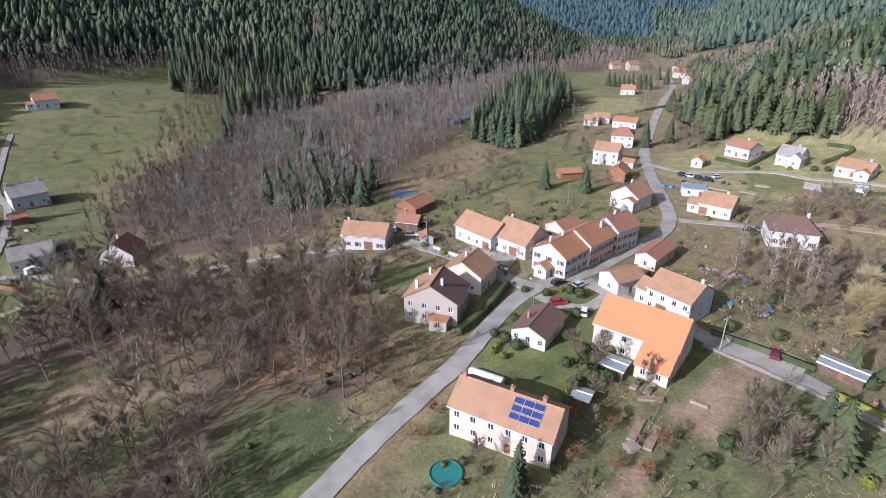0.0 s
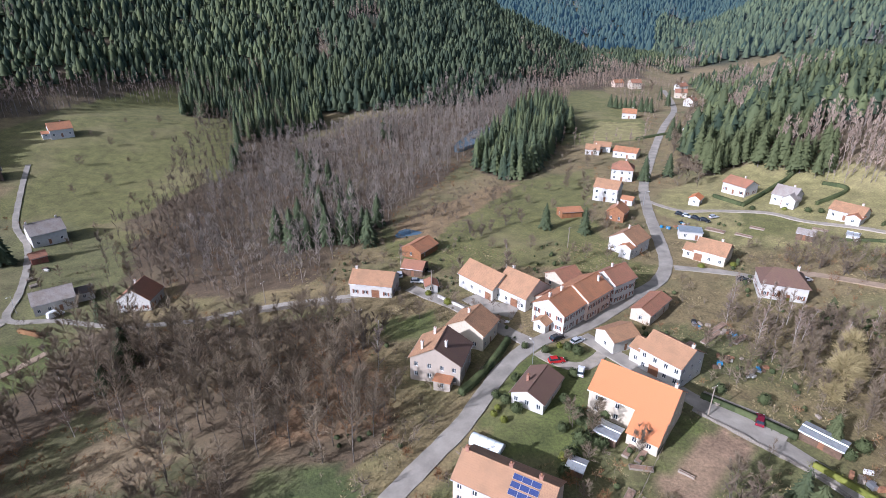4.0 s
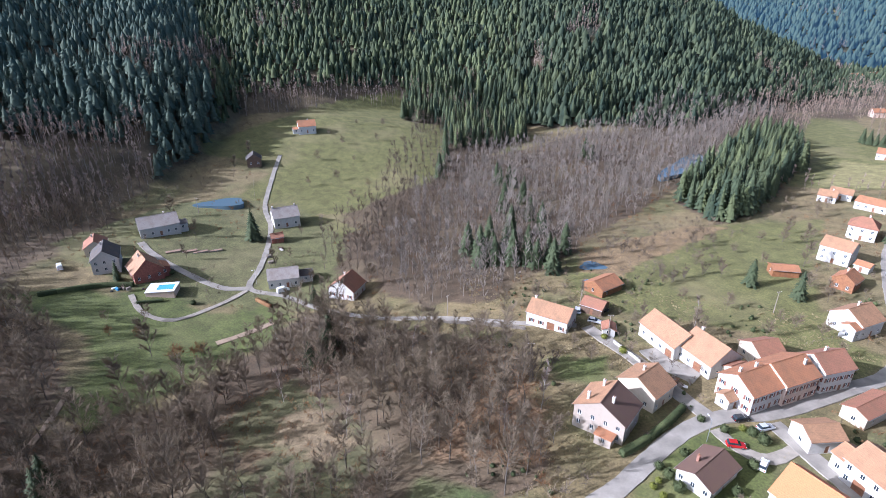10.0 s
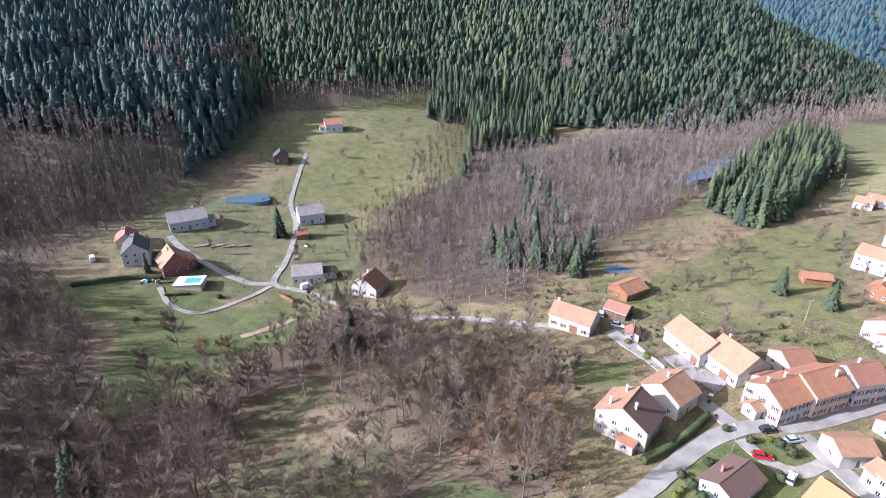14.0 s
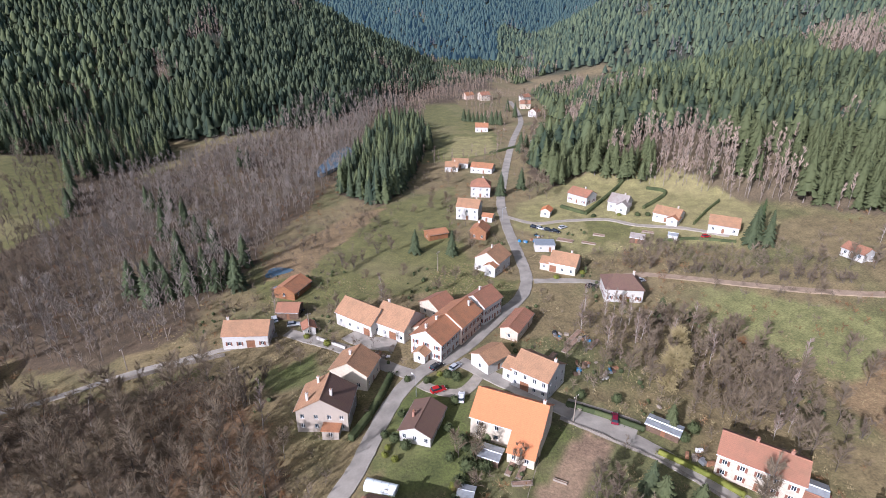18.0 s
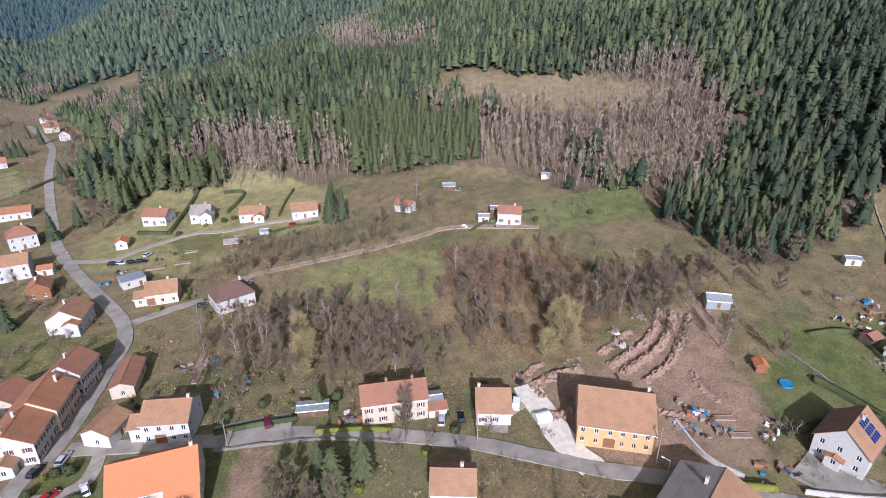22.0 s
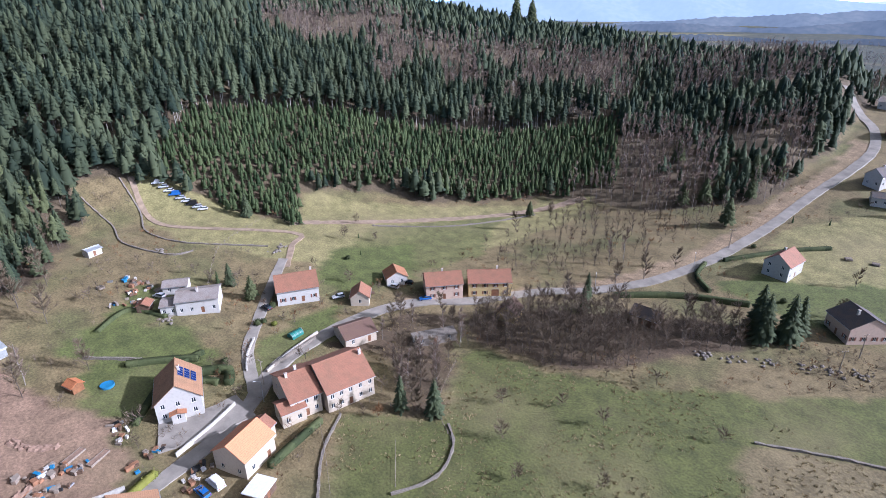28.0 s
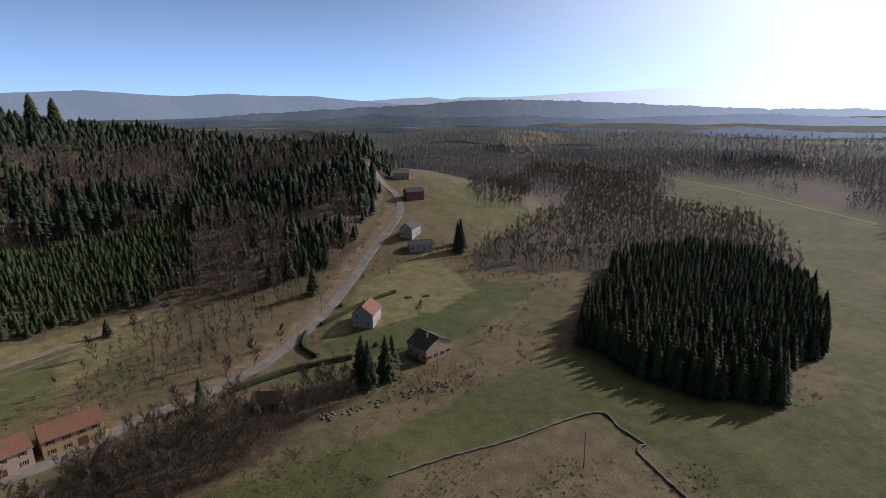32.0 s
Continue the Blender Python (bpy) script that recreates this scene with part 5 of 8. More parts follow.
house("garage", "white garage with a grey roof behind the villa", 179.0, -46.0, 62, 7.5, 5.6, 2.8, 18, "white", "slate", 2, 1, None, (), category="garage")
house("hut", "brown-roofed open hut in the villa garden", 174.0, -34.5, -35, 4.0, 3.6, 2.1, 25, "wood", "rust", 1, 1, None, (), category="hut")
house("barn", "old stone barn with a sagging dark brown roof", 122.5, -78.0, -100, 10.0, 9.0, 3.0, 25, "stone", "brown", 2, 1, None, (), category="barn")
house("ruin", "low roofless concrete shed among bare trees", 105.5, -95.0, -115, 13.0, 4.0, 2.4, 4, "stone_grey", "stone_grey", 3, 1, None, (), flat=True, category="shed")
house("shed", "grey wooden shed in the high garden", 220, 132, -60, 6.0, 4.0, 2.4, 20, "wood", "metal", 1, 1, None, (), category="shed")
house("shed", "white shed at the wood's edge", 254, 96, -60, 4.0, 3.2, 2.2, 15, "white", "metal", 1, 1, None, (), category="shed")
house("shelter", "lean-to with a pale sheet roof above the meadow house", 206, 98, -65, 7.0, 4.6, 2.4, 12, "wood", "metal", 1, 1, None, (), category="shelter")
house("barn", "ochre-rendered barn house with arched doors and wide roof", 109.5, 18.9, -70, 16.9, 16.0, 5.8, 30, "ochre", "tan", 6, 3, None, ((0.44, 0.1),), arch=True, door=2, category="barn")
house("cottage", "white cottage with an orange-red arched gate", 99.3, 45.9, -59, 8.3, 10.6, 3.8, 30, "white", "tan", 3, 2, "shutter", ((-0.42, 0.05),), arch=True, door=2, category="cottage", gate="reddoor")
house("farmhouse", "long stone farmhouse with a rust-brown tile roof", 86.2, 66.8, -47, 15.9, 8.4, 6.3, 32, "stone", "rust", 5, 2, "shutter", ((-0.1, 0.05), (0.3, 0.02)), extra=[(10.0, -0.6, 0, 4.2, 5.0, 3.0, 18, "stone", "metal", 1, False)], chimney_mat="brick")
house("barn", "small gabled barn with a weathered roof", 138.3, -91.2, -40, 7.0, 6.0, 3.0, 38, "cream", "rust", 1, 1, None, (), category="barn")
house("garage", "white garage with an orange tile roof", 141.5, -108.6, -27, 7.0, 7.4, 3.0, 30, "white", "tile", 1, 2, None, (), category="garage")
house("house", "pink-rendered house with brown tile roof", 124.9, -116.5, -124, 12.6, 9.6, 5.5, 28, "rose", "rust", 3, 2, "shutter", ((0.0, 0.1),))
house("house", "yellow-rendered house with an arched door", 115.6, -130.0, -131, 14.8, 9.6, 5.5, 28, "yellow", "rust", 4, 2, "shutter", ((0.2, 0.1),), arch=True, door=2)
house("barn", "small yellowish barn with a dark roof", 98.8, -121.9, -72, 6.5, 6.4, 3.2, 40, "yellow", "brown", 1, 1, None, (), category="barn")
house("shed", "dark-roofed shed among the thicket", 66.5, -150.7, -175, 8.4, 6.4, 3.0, 30, "wood", "dark", 1, 1, None, (), category="shed")
house("house", "white house with a red-brown roof by the road", 47.5, -212.6, 263, 11.0, 8.8, 5.4, 38, "white", "rust", 3, 2, None, ((0.1, 0.1),))
house("house", "pink house with a dark roof and brown shutters", 19.0, -188.0, -44, 10.8, 12.0, 5.0, 28, "rose", "dark", 3, 4, "shutter", ((-0.1, 0.15),))
house("house", "white house with a steep dark roof", 41.0, -311.5, 250, 11.5, 7.5, 5.0, 40, "white", "dark", 3, 2, None, ((0.1, 0.1),))
house("bungalow", "white bungalow with a low dark roof", 33.5, -294.5, -164, 13.0, 7.5, 3.5, 22, "white", "dark", 4, 2, None, (), category="bungalow")
house("house", "dark red wooden house with a dark roof", 45.5, -368.3, -152, 12.5, 7.6, 5.0, 25, "reddish", "dark", 4, 2, None, ())
house("house", "white house with a grey roof at the top of the road", 60.0, -411.0, -174, 12.0, 8.0, 4.0, 28, "white", "slate", 4, 2, None, ())
house("farmhouse", "long white farmhouse with a grey roof in the hamlet", -204.3, 165.4, 55, 16.2, 11.0, 4.5, 32, "white", "slate", 5, 2, None, ((0.2, 0.1),), extra=[(9.6, -1.0, 0, 4.0, 6.0, 3.0, 10, "white", "slate", 1, False)], group="hamlet houses")
house("house", "white gabled house with a dark roof in the hamlet", -195.4, 131.6, 138, 12.4, 9.4, 5.5, 38, "white", "dark", 3, 3, None, ((0.2, 0.1),), group="hamlet houses")
house("house", "red-brown house with a steep terracotta roof", -178.8, 134.3, 152, 11.0, 10.4, 4.0, 42, "reddish", "tan", 3, 3, None, ((0.1, 0.1),), extra=[(-1.0, -6.0, 0, 6.0, 4.0, 2.8, 25, "reddish", "tile", 1, False)], group="hamlet houses")
house("house", "low house with a brown tile roof behind the white gabled house", -209.4, 138.3, 140, 9.5, 8.0, 3.6, 34, "cream", "rust", 2, 2, None, ((0.2, 0.1),), group="hamlet houses")
house("house", "white two-storey house with a grey-brown roof", -163.8, 203.4, 47, 12.2, 10.0, 5.0, 35, "white", "slate", 3, 2, None, ((-0.45, 0.0), (0.4, 0.0)), group="hamlet houses")
house("hut", "small red-brown garden hut", -156.0, 186.0, 47, 5.2, 4.6, 2.6, 30, "reddish", "rust", 1, 1, None, (), category="hut", group="hamlet houses")
house("house", "low white house with a grey roof by the lane", -131.0, 156.7, 37, 11.7, 8.6, 4.0, 32, "white", "slate", 4, 2, None, (), extra=[(8.6, 1.4, 0, 5.4, 5.6, 3.0, 20, "white", "dark", 1, False)], group="hamlet houses")
house("house", "white gabled house with a russet roof by the lane", -102.4, 157.7, 91, 9.4, 10.8, 4.2, 36, "white", "rust", 2, 3, "shutter", ((0.1, 0.1),), group="hamlet houses")
house("house", "white house with an orange roof on the meadow", -220.4, 308.0, 42, 11.3, 9.0, 4.5, 35, "white", "tile", 3, 2, None, ((0.1, 0.1),), extra=[(-7.2, -0.5, 0, 4.0, 4.6, 2.6, 22, "white", "tile", 1, False)], group="hamlet houses")
house("chalet", "dark wooden chalet with white base on the meadow", -220.6, 252.7, 130, 9.0, 8.0, 4.0, 35, "wood", "dark", 2, 2, None, (), category="chalet", group="hamlet houses")
house("farmhouse", "white farmhouse with an arched gate and tan roof", -23.2, 152.8, -11, 13.6, 8.6, 4.5, 32, "white", "tan", 4, 2, "shutter", ((-0.42, 0.02),), arch=True, door=2)
house("shelter", "open shed under a bright terracotta roof", -10.1, 180.7, 56, 10.5, 8.4, 3.0, 25, "chalet", "tile", 2, 1, None, (), category="shed")
house("shed", "rust-roofed shed with an open front", -11.0, 164.4, -15, 7.2, 6.4, 3.0, 25, "wood", "rust", 1, 1, None, (), category="shed")
house("hut", "tiny white hut with a brown roof", -5.2, 151.4, 98, 4.4, 3.6, 2.5, 25, "white", "rust", 1, 1, None, (), category="hut")
house("pavilion", "open orange-roofed shelter by the playground", 51.5, 216.0, 10, 9.0, 6.0, 2.8, 18, "chalet", "tile", 1, 1, None, (), category="pavilion")
house("farmhouse", "big old farm under wide grey and tan roofs", 85.5, -3.7, -9.5, 28.0, 16.0, 5.2, 22, "grey", ("tan", "slate"), 5, 3, None, ((0.3, 0.12), (0.02, -0.12), (-0.2, 0.1)), extra=[(-2.0, -9.6, 0, 7.0, 3.6, 3.2, 20, "white", "white_roof", 1, "lean"), (-9.0, -1.0, 90, 17.5, 7.0, 5.4, 24, "grey", "tan", 2, False)])
house("carport", "white canopy roof beside the orange-roofed house", 87.6, -30.3, -60, 5.0, 4.4, 2.3, 4, "wood", "white_roof", 1, 1, None, (), flat=True, category="carport")
house("shed", "grey arched metal shed at the wood's edge", 174, 5, -70, 7.0, 5.0, 2.8, 25, "metal", "metal", 1, 1, None, (), category="shed")
house("hut", "small grey garden hut on the terrace", 220, -31, -70, 5.0, 3.6, 2.3, 15, "concrete", "metal", 1, 1, None, (), category="hut")
house("shed", "low garden shed with a sheet-metal roof", 75, 83.5, -50, 7.5, 3.2, 2.3, 8, "wood", "metal", 1, 1, None, (), category="shed")
house("shed", "tin-roofed lean-to shed by the orange house", 32.8, 85.6, -38, 4.4, 3.4, 2.3, 8, "wood", "metal", 1, 1, None, (), category="shed")
house("shed", "little tin-roofed garden shed", 24.5, 77, -30, 3.0, 2.6, 2.1, 10, "wood", "metal", 1, 1, None, (), category="shed")
house("house", "house with a brown tile roof below the lane", 72, 41, -60, 9.0, 8.0, 4.5, 32, "cream", "tan", 3, 2, None, ((0.2, 0.1),))
house("hut", "orange playhouse with a tiled roof", 148.5, -9.5, 20, 3.4, 2.8, 1.9, 30, "chalet", "orange", 1, 1, None, (), category="playhouse")
house("garage", "white garage beside the stone farmhouse", 91.5, 57.5, -47, 4.5, 4.0, 2.6, 18, "white", "rust", 1, 1, None, (), category="garage")
house("hut", "small wooden hut on the upper meadow", 196, 100, -60, 4.5, 3.4, 2.3, 25, "concrete", "metal", 1, 1, None, (), category="hut")
house("shed", "old grey wooden barn in the hillside garden", 131, 184, -40, 5.5, 4.4, 2.6, 25, "wood", "slate", 1, 1, None, (), category="shed")
house("shed", "white garden shed on the hillside", 145, 180, -40, 3.6, 3.0, 2.2, 20, "white", "metal", 1, 1, None, (), category="shed")
for fx_, fy_, fr, fl, fw, fe, wl, rf in ((137, 416, -20, 10, 8, 4.0, "white", "tile"), (244, 487, 20, 12, 8, 4.0, "white", "slate"), (259, 552, 30, 11, 9, 4.0, "white", "dark"), (163, 350, -30, 11, 8, 4.5, "white", "tile"), (205, 470, 40, 9, 8, 5.0, "white", "rust"), (190, 573, 10, 11, 9, 6.0, "stone", "rust"), (214, 515, -15, 10, 8, 5.0, "cream", "rust"), (232, 560, 20, 10, 8, 4.5, "white", "rust"), (176, 585, 15, 10, 8, 4.5, "rose", "tile"), (86, 318, -20, 8, 7, 3.2, "white", "tan"), (219, 840, 10, 12, 9, 5.0, "white", "tile"), (245, 870, 30, 12, 9, 5.0, "stone", "rust")):
    house("house", "distant village house with pitched tile roof", fx_, fy_, fr, fl, fw, fe, 33, wl, rf, 3, 2, None, ((0.2, 0.1),), group="upper valley houses")
for i in range(26):
    a, d = radians(196 + 14 * math.sin(i * 2.3)), 880 + 260 * ((i * 0.37) % 1.0)
    house("house", "small pale house of the distant village", math.sin(a) * d, math.cos(a) * d, i * 37.0, 12, 9, 4.5, 33, "white" if i % 3 else "cream", "rust" if i % 2 else "slate", 2, 1, None, (), group="distant village")

# ---- trees: shapes ----
def spruce_shape(seed, h, r, boughs, base=0.12, blunt=0.85, droop=0.35, sides=6, tiers=(0.0, 0.34, 0.7, 1.0)):
    """Vertices, triangles and material slots (0 needles, 1 bark) of a conifer: folded boughs round a core of needles."""
    g = np.random.default_rng(seed)
    v, t, m = [], [], []
    turn = g.uniform(0, 6.28)
    for k in tiers:
        for j in range(sides):
            a = turn + 6.283 * j / sides + k
            w = 0.72 * r * (1 - k) ** blunt * g.uniform(0.82, 1.12)
            v.append((w * math.cos(a), w * math.sin(a), h * (base + 0.03 + (0.94 - base) * k)))
    last = len(tiers) - 2
    for q in range(last + 1):
        for j in range(sides):
            a, b = sides * q + j, sides * q + (j + 1) % sides
            t += [(a, b, b + sides), (a, b + sides, a + sides)] if q < last else [(a, b, a + sides)]
            m += [0, 0] if q < last else [0]
    for i in range(boughs):
        k = ((i + g.uniform(0, 1)) / boughs) ** 1.15
        a = turn + i * 2.4 + g.normal(0, 0.25)
        z = h * (base + (0.985 - base) * k)
        out = r * ((1 - k) ** blunt) * g.uniform(0.80, 1.16) + 0.018 * h
        wide = (out * g.uniform(0.26, 0.44) + 0.008 * h) * min(1.0, (24 / boughs) ** 0.45)
        c, q = math.cos(a), math.sin(a)
        dz = -droop * out * g.uniform(0.5, 1.4) * (1 - 0.8 * k)
        b = len(v)
        up = 0.30 * out + 0.02 * h
        v += [(0.25 * out * c, 0.25 * out * q, z + up), (0.7 * out * c - wide * q, 0.7 * out * q + wide * c, z + 0.5 * dz - 0.10 * out), (out * c, out * q, z + dz), (0.7 * out * c + wide * q, 0.7 * out * q - wide * c, z + 0.5 * dz - 0.10 * out)]
        t += [(b, b + 1, b + 2), (b, b + 2, b + 3)]
        m += [0, 0]
    b = len(v)
    w = 0.014 * h
    v += [(w * math.cos(q), w * math.sin(q), -0.06 * h) for q in (0, 2.09, 4.19)] + [(0, 0, h * (base + 0.35))]
    for j in range(3):
        t.append((b + j, b + (j + 1) % 3, b + 3))
        m.append(1)
    return np.array(v), np.array(t), np.array(m)


def bare_shape(seed, h, spread, limbs, twigs, blade, upright=0.5, stems=1, fine=True, reach=(0.3, 0.75), loose=0.8):
    """A leafless tree: slot 0 twigs as thin blades, slot 1 trunk and limbs as three-sided tubes."""
    g = np.random.default_rng(seed)
    v, t, m = [], [], []

    def limb(a, b, r0, r1):
        k = len(v)
        if not fine and r0 < 0.006:
            side = np.cross(b - a, g.normal(size=3))
            side = side / (np.linalg.norm(side) + 1e-9) * max(r0 * 1.3, blade * 0.8)
            v.extend([a - side, a + side, b])
            t.append((k, k + 1, k + 2))
            m.append(1)
            return
        d = b - a
        u = np.cross(d, (0.3, 0.5, 0.81))
        u = u / (np.linalg.norm(u) + 1e-9)
        w = np.cross(d / (np.linalg.norm(d) + 1e-9), u)
        for c, r in ((a, r0), (b, r1)):
            for q in (0, 2.09, 4.19):
                v.append(c + r * (math.cos(q) * u + math.sin(q) * w))
        for j in range(3):
            t.extend([(k + j, k + (j + 1) % 3, k + 3 + (j + 1) % 3), (k + j, k + 3 + (j + 1) % 3, k + 3 + j)])
            m.extend([1, 1])

    def twig(a, d, length, w):
        k = len(v)
        s = np.cross(d, g.normal(size=3))
        s = s / (np.linalg.norm(s) + 1e-9) * w
        v.extend([a - s, a + s, a + d * length])
        t.append((k, k + 1, k + 2))
        m.append(0)

    for s in range(stems):
        base = np.array((0, 0, -0.6)) if stems == 1 else np.array((*g.normal(0, spread * 0.12, 2), -0.5))
        lean = g.normal(0, 0.06 if stems == 1 else 0.2, 2)
        r = 0.0085 * h + (0.0 if h < 2 else 0.03)
        spine = [base]
        for k in (0.3, 0.6, 1.0):
            spine.append(np.array((base[0] + lean[0] * h * k + g.normal(0, 0.02) * h, base[1] + lean[1] * h * k + g.normal(0, 0.02) * h, h * k * (0.95 if s else 1.0))))
        for i in range(3):
            limb(spine[i], spine[i + 1], r * (1 - 0.3 * i), r * (0.7 - 0.3 * i) + 0.004)
        for i in range(limbs // stems):
            k = g.uniform(0.22, 0.95)
            seg = min(2, int(np.searchsorted((0.3, 0.6), k)))
            lo, hi = (0, 0.3, 0.6)[seg], (0.3, 0.6, 1.0)[seg]
            a = spine[seg] + (spine[seg + 1] - spine[seg]) * (k - lo) / (hi - lo)
            az = g.uniform(0, 6.28)
            up = upright * g.uniform(0.6, 1.4)
            d = np.array((math.cos(az), math.sin(az), up))
            d = d / np.linalg.norm(d)
            length = spread * g.uniform(0.6, 1.1) * (1.15 - 0.75 * k)
            mid = a + d * length * 0.5
            d2 = d + g.normal(0, 0.25, 3) + np.array((0, 0, 0.2))
            d2 = d2 / np.linalg.norm(d2)
            end = mid + d2 * length * 0.5
            limb(a, mid, r * 0.42 * (1 - 0.5 * k), r * 0.25)
            limb(mid, end, r * 0.25, r * 0.08)
            for j in range(twigs):
                q = g.uniform(0.15, 1.0)
                b = a + (mid - a) * q * 2 if q < 0.5 else mid + (end - mid) * (q - 0.5) * 2
                e = d + g.normal(0, loose, 3) + np.array((0, 0, 0.25 + 0.25 * upright))
                e = e / np.linalg.norm(e)
                twig(b, e, spread * g.uniform(*reach), blade * g.uniform(0.6, 1.3))
    return np.array(v), np.array(t), np.array(m)


def scatter(name, shapes, xs, ys, sizes, mats, label, category, lift=0.0, squash=0.12):
    """Many plants joined into one mesh of their own geometry."""
    zs = ground_z(xs, ys)
    vs, ts, ms, k = [], [], [], 0
    pick = rng.integers(0, len(shapes), len(xs))
    for i, (v, t, m) in enumerate(shapes):
        on = np.nonzero(pick == i)[0]
        if not len(on):
            continue
        a = rng.uniform(0, 6.283, len(on))
        s = sizes[on]
        h = s * (1 + rng.normal(0, squash, len(on)))
        c, q = np.cos(a) * s, np.sin(a) * s
        out = np.empty((len(on), len(v), 3), np.float32)
        out[:, :, 0] = c[:, None] * v[:, 0] - q[:, None] * v[:, 1] + xs[on][:, None]
        out[:, :, 1] = q[:, None] * v[:, 0] + c[:, None] * v[:, 1] + ys[on][:, None]
        out[:, :, 2] = h[:, None] * v[:, 2] + zs[on][:, None] + lift
        vs.append(out.reshape(-1, 3))
        ts.append((t[None] + (k + np.arange(len(on)) * len(v))[:, None, None]).reshape(-1, 3))
        ms.append(np.tile(m, len(on)))
        k += len(on) * len(v)
    me = numpy_mesh(name, np.concatenate(vs), np.concatenate(ts), mats, np.concatenate(ms))
    return tagged(new(name, me), label, category, kind="stuff")


def sown(x0, x1, y0, y1, gap, jitter=0.42):
    a, b = np.meshgrid(np.arange(x0, x1, gap), np.arange(y0, y1, gap))
    a = a + (np.arange(a.shape[0]) % 2)[:, None] * gap / 2
    return (a + rng.uniform(-jitter, jitter, a.shape) * gap).ravel(), (b + rng.uniform(-jitter, jitter, b.shape) * gap).ravel()


def sown_in(outline, gap, jitter=0.42):
    xs, ys = [q[0] for q in outline], [q[1] for q in outline]
    a, b = sown(min(xs), max(xs), min(ys), max(ys), gap, jitter)
    on = inside(outline, *ragged(a, b)) & off_road(a, b, 5.0)
    for fx, fy, r in FOOT:
        on &= np.hypot(a - fx, b - fy) > r + 1
    return a[on], b[on]


FAR_SPRUCE = [spruce_shape(i, 1.0, 0.24 + 0.014 * i, 15, 0.10 + 0.03 * i, 0.62, 0.30) for i in range(4)] + [spruce_shape(9 + i, 1.0, 0.29, 16, 0.24, 0.42, 0.15) for i in range(3)]
HILL_SPRUCE = [spruce_shape(90 + i, 1.0, 0.40 + 0.025 * i, 4, 0.10, 0.48 + 0.07 * i, 0.25, 5, (0.0, 0.5, 1.0)) for i in range(5)]
NEAR_SPRUCE = [spruce_shape(20 + i, 1.0, 0.19 + 0.012 * i, 46, 0.08, 0.62, 0.30) for i in range(4)]
TALL_SPRUCE = [spruce_shape(30 + i, 1.0, 0.15 + 0.012 * i, 26, 0.34 + 0.05 * i, 0.55) for i in range(4)]
FAR_BARE = [bare_shape(40 + i, 1.0, 0.17, 8, 18, 0.0085, 1.8, 1, False, (0.25, 0.75), 0.5) for i in range(5)]
PLAIN_BARE = [bare_shape(80 + i, 1.0, 0.34, 5, 9, 0.015, 1.0, 1, False, (0.2, 0.6), 0.7) for i in range(4)]
NEAR_BARE = [bare_shape(60 + i, 1.0, 0.26 + 0.022 * i, 26, 40, 0.0024, 1.0, 1, False, (0.14, 0.46), 0.5) for i in range(6)]
BANK_BARE = [bare_shape(65 + i, 1.0, 0.30 + 0.022 * i, 20, 28, 0.0036, 0.9, 1, False, (0.14, 0.44), 0.55) for i in range(5)]
ROUND_BARE = [bare_shape(50 + i, 1.0, 0.30, 7, 17, 0.0085, 1.1, 1, False, (0.15, 0.52), 0.6) for i in range(4)]
MID_BARE = [bare_shape(70 + i, 1.0, 0.20 + 0.02 * i, 14, 22, 0.0050, 1.4, 1, False, (0.15, 0.48), 0.45) for i in range(5)]
SHRUB = [bare_shape(80 + i, 1.0, 0.75, 8, 6, 0.020, 0.8, 2, False) for i in range(4)]

# ---- woods ----
hx, hy, hs = [], [], []
for d0, d1, gap in ((150, 400, 4.4), (400, 540, 4.6), (540, 960, 5.0)):
    a, b = sown(-d1, d1, -d1, d1, gap)
    d = np.hypot(a, b)
    on = (d >= d0) & (d < d1) & (d < hill_crest(a, b) + 45) & (hillside(a, b) | inside(WOODS["edge"], a, b)) & off_road(a, b, 9.0)
    hx.append(a[on]), hy.append(b[on]), hs.append(np.where(d[on] > 430, 0.74, 0.95))
hx, hy, hs = np.concatenate(hx), np.concatenate(hy), np.concatenate(hs)
th, d = np.degrees(np.arctan2(hx, hy)), np.hypot(hx, hy) - hill_foot(hx, hy)
leafless = wobble(hx, hy, 38, 11) + 0.45 * wobble(hx, hy, 11, 12) > np.where(th < 20, 0.9, np.where(th > 126, 0.85, 0.6))
leafless |= (th > 62) & (th < 85) & (d < 95 + 20 * wobble(hx, hy, 20)) & (d > 5) & (wobble(hx, hy, 9, 4) < 0.75)
leafless |= (th < -50) & (th > -85) & (d < 75 + 35 * wobble(hx, hy, 25))
leafless |= (th > -42) & (th < -18) & (d < 32)
leafless |= (th > 146) & (d < 70) & (wobble(hx, hy, 14, 2) > 0.1)
leafless |= (th > 118) & (th < 165) & (np.abs(d - 190 + 25 * wobble(hx, hy, 30)) < 24) & (wobble(hx, hy, 10, 7) > -0.35)
leafless |= (th > 4) & (th < 18) & (d < 45) & (wobble(hx, hy, 30, 6) > 0.1)
leafless |= (th > 150) & (d > 110) & (wobble(hx, hy, 18, 6) > 0.45)
leafless |= (th > 126) & (th < 152) & (np.abs(d - 130 + 18 * wobble(hx, hy, 26)) < 11) & (wobble(hx, hy, 12, 4) > -0.5)
leafless |= inside([(178, 269), (184, 246), (199, 214), (222, 240), (190, 285)], hx, hy) & (wobble(hx, hy, 8, 3) < 0.6)
leafless |= inside([(150, -247), (128, -220), (92, -201), (75, -214), (102, -278), (132, -301), (169, -281)], hx, hy) & (wobble(hx, hy, 8, 3) < 0.7)
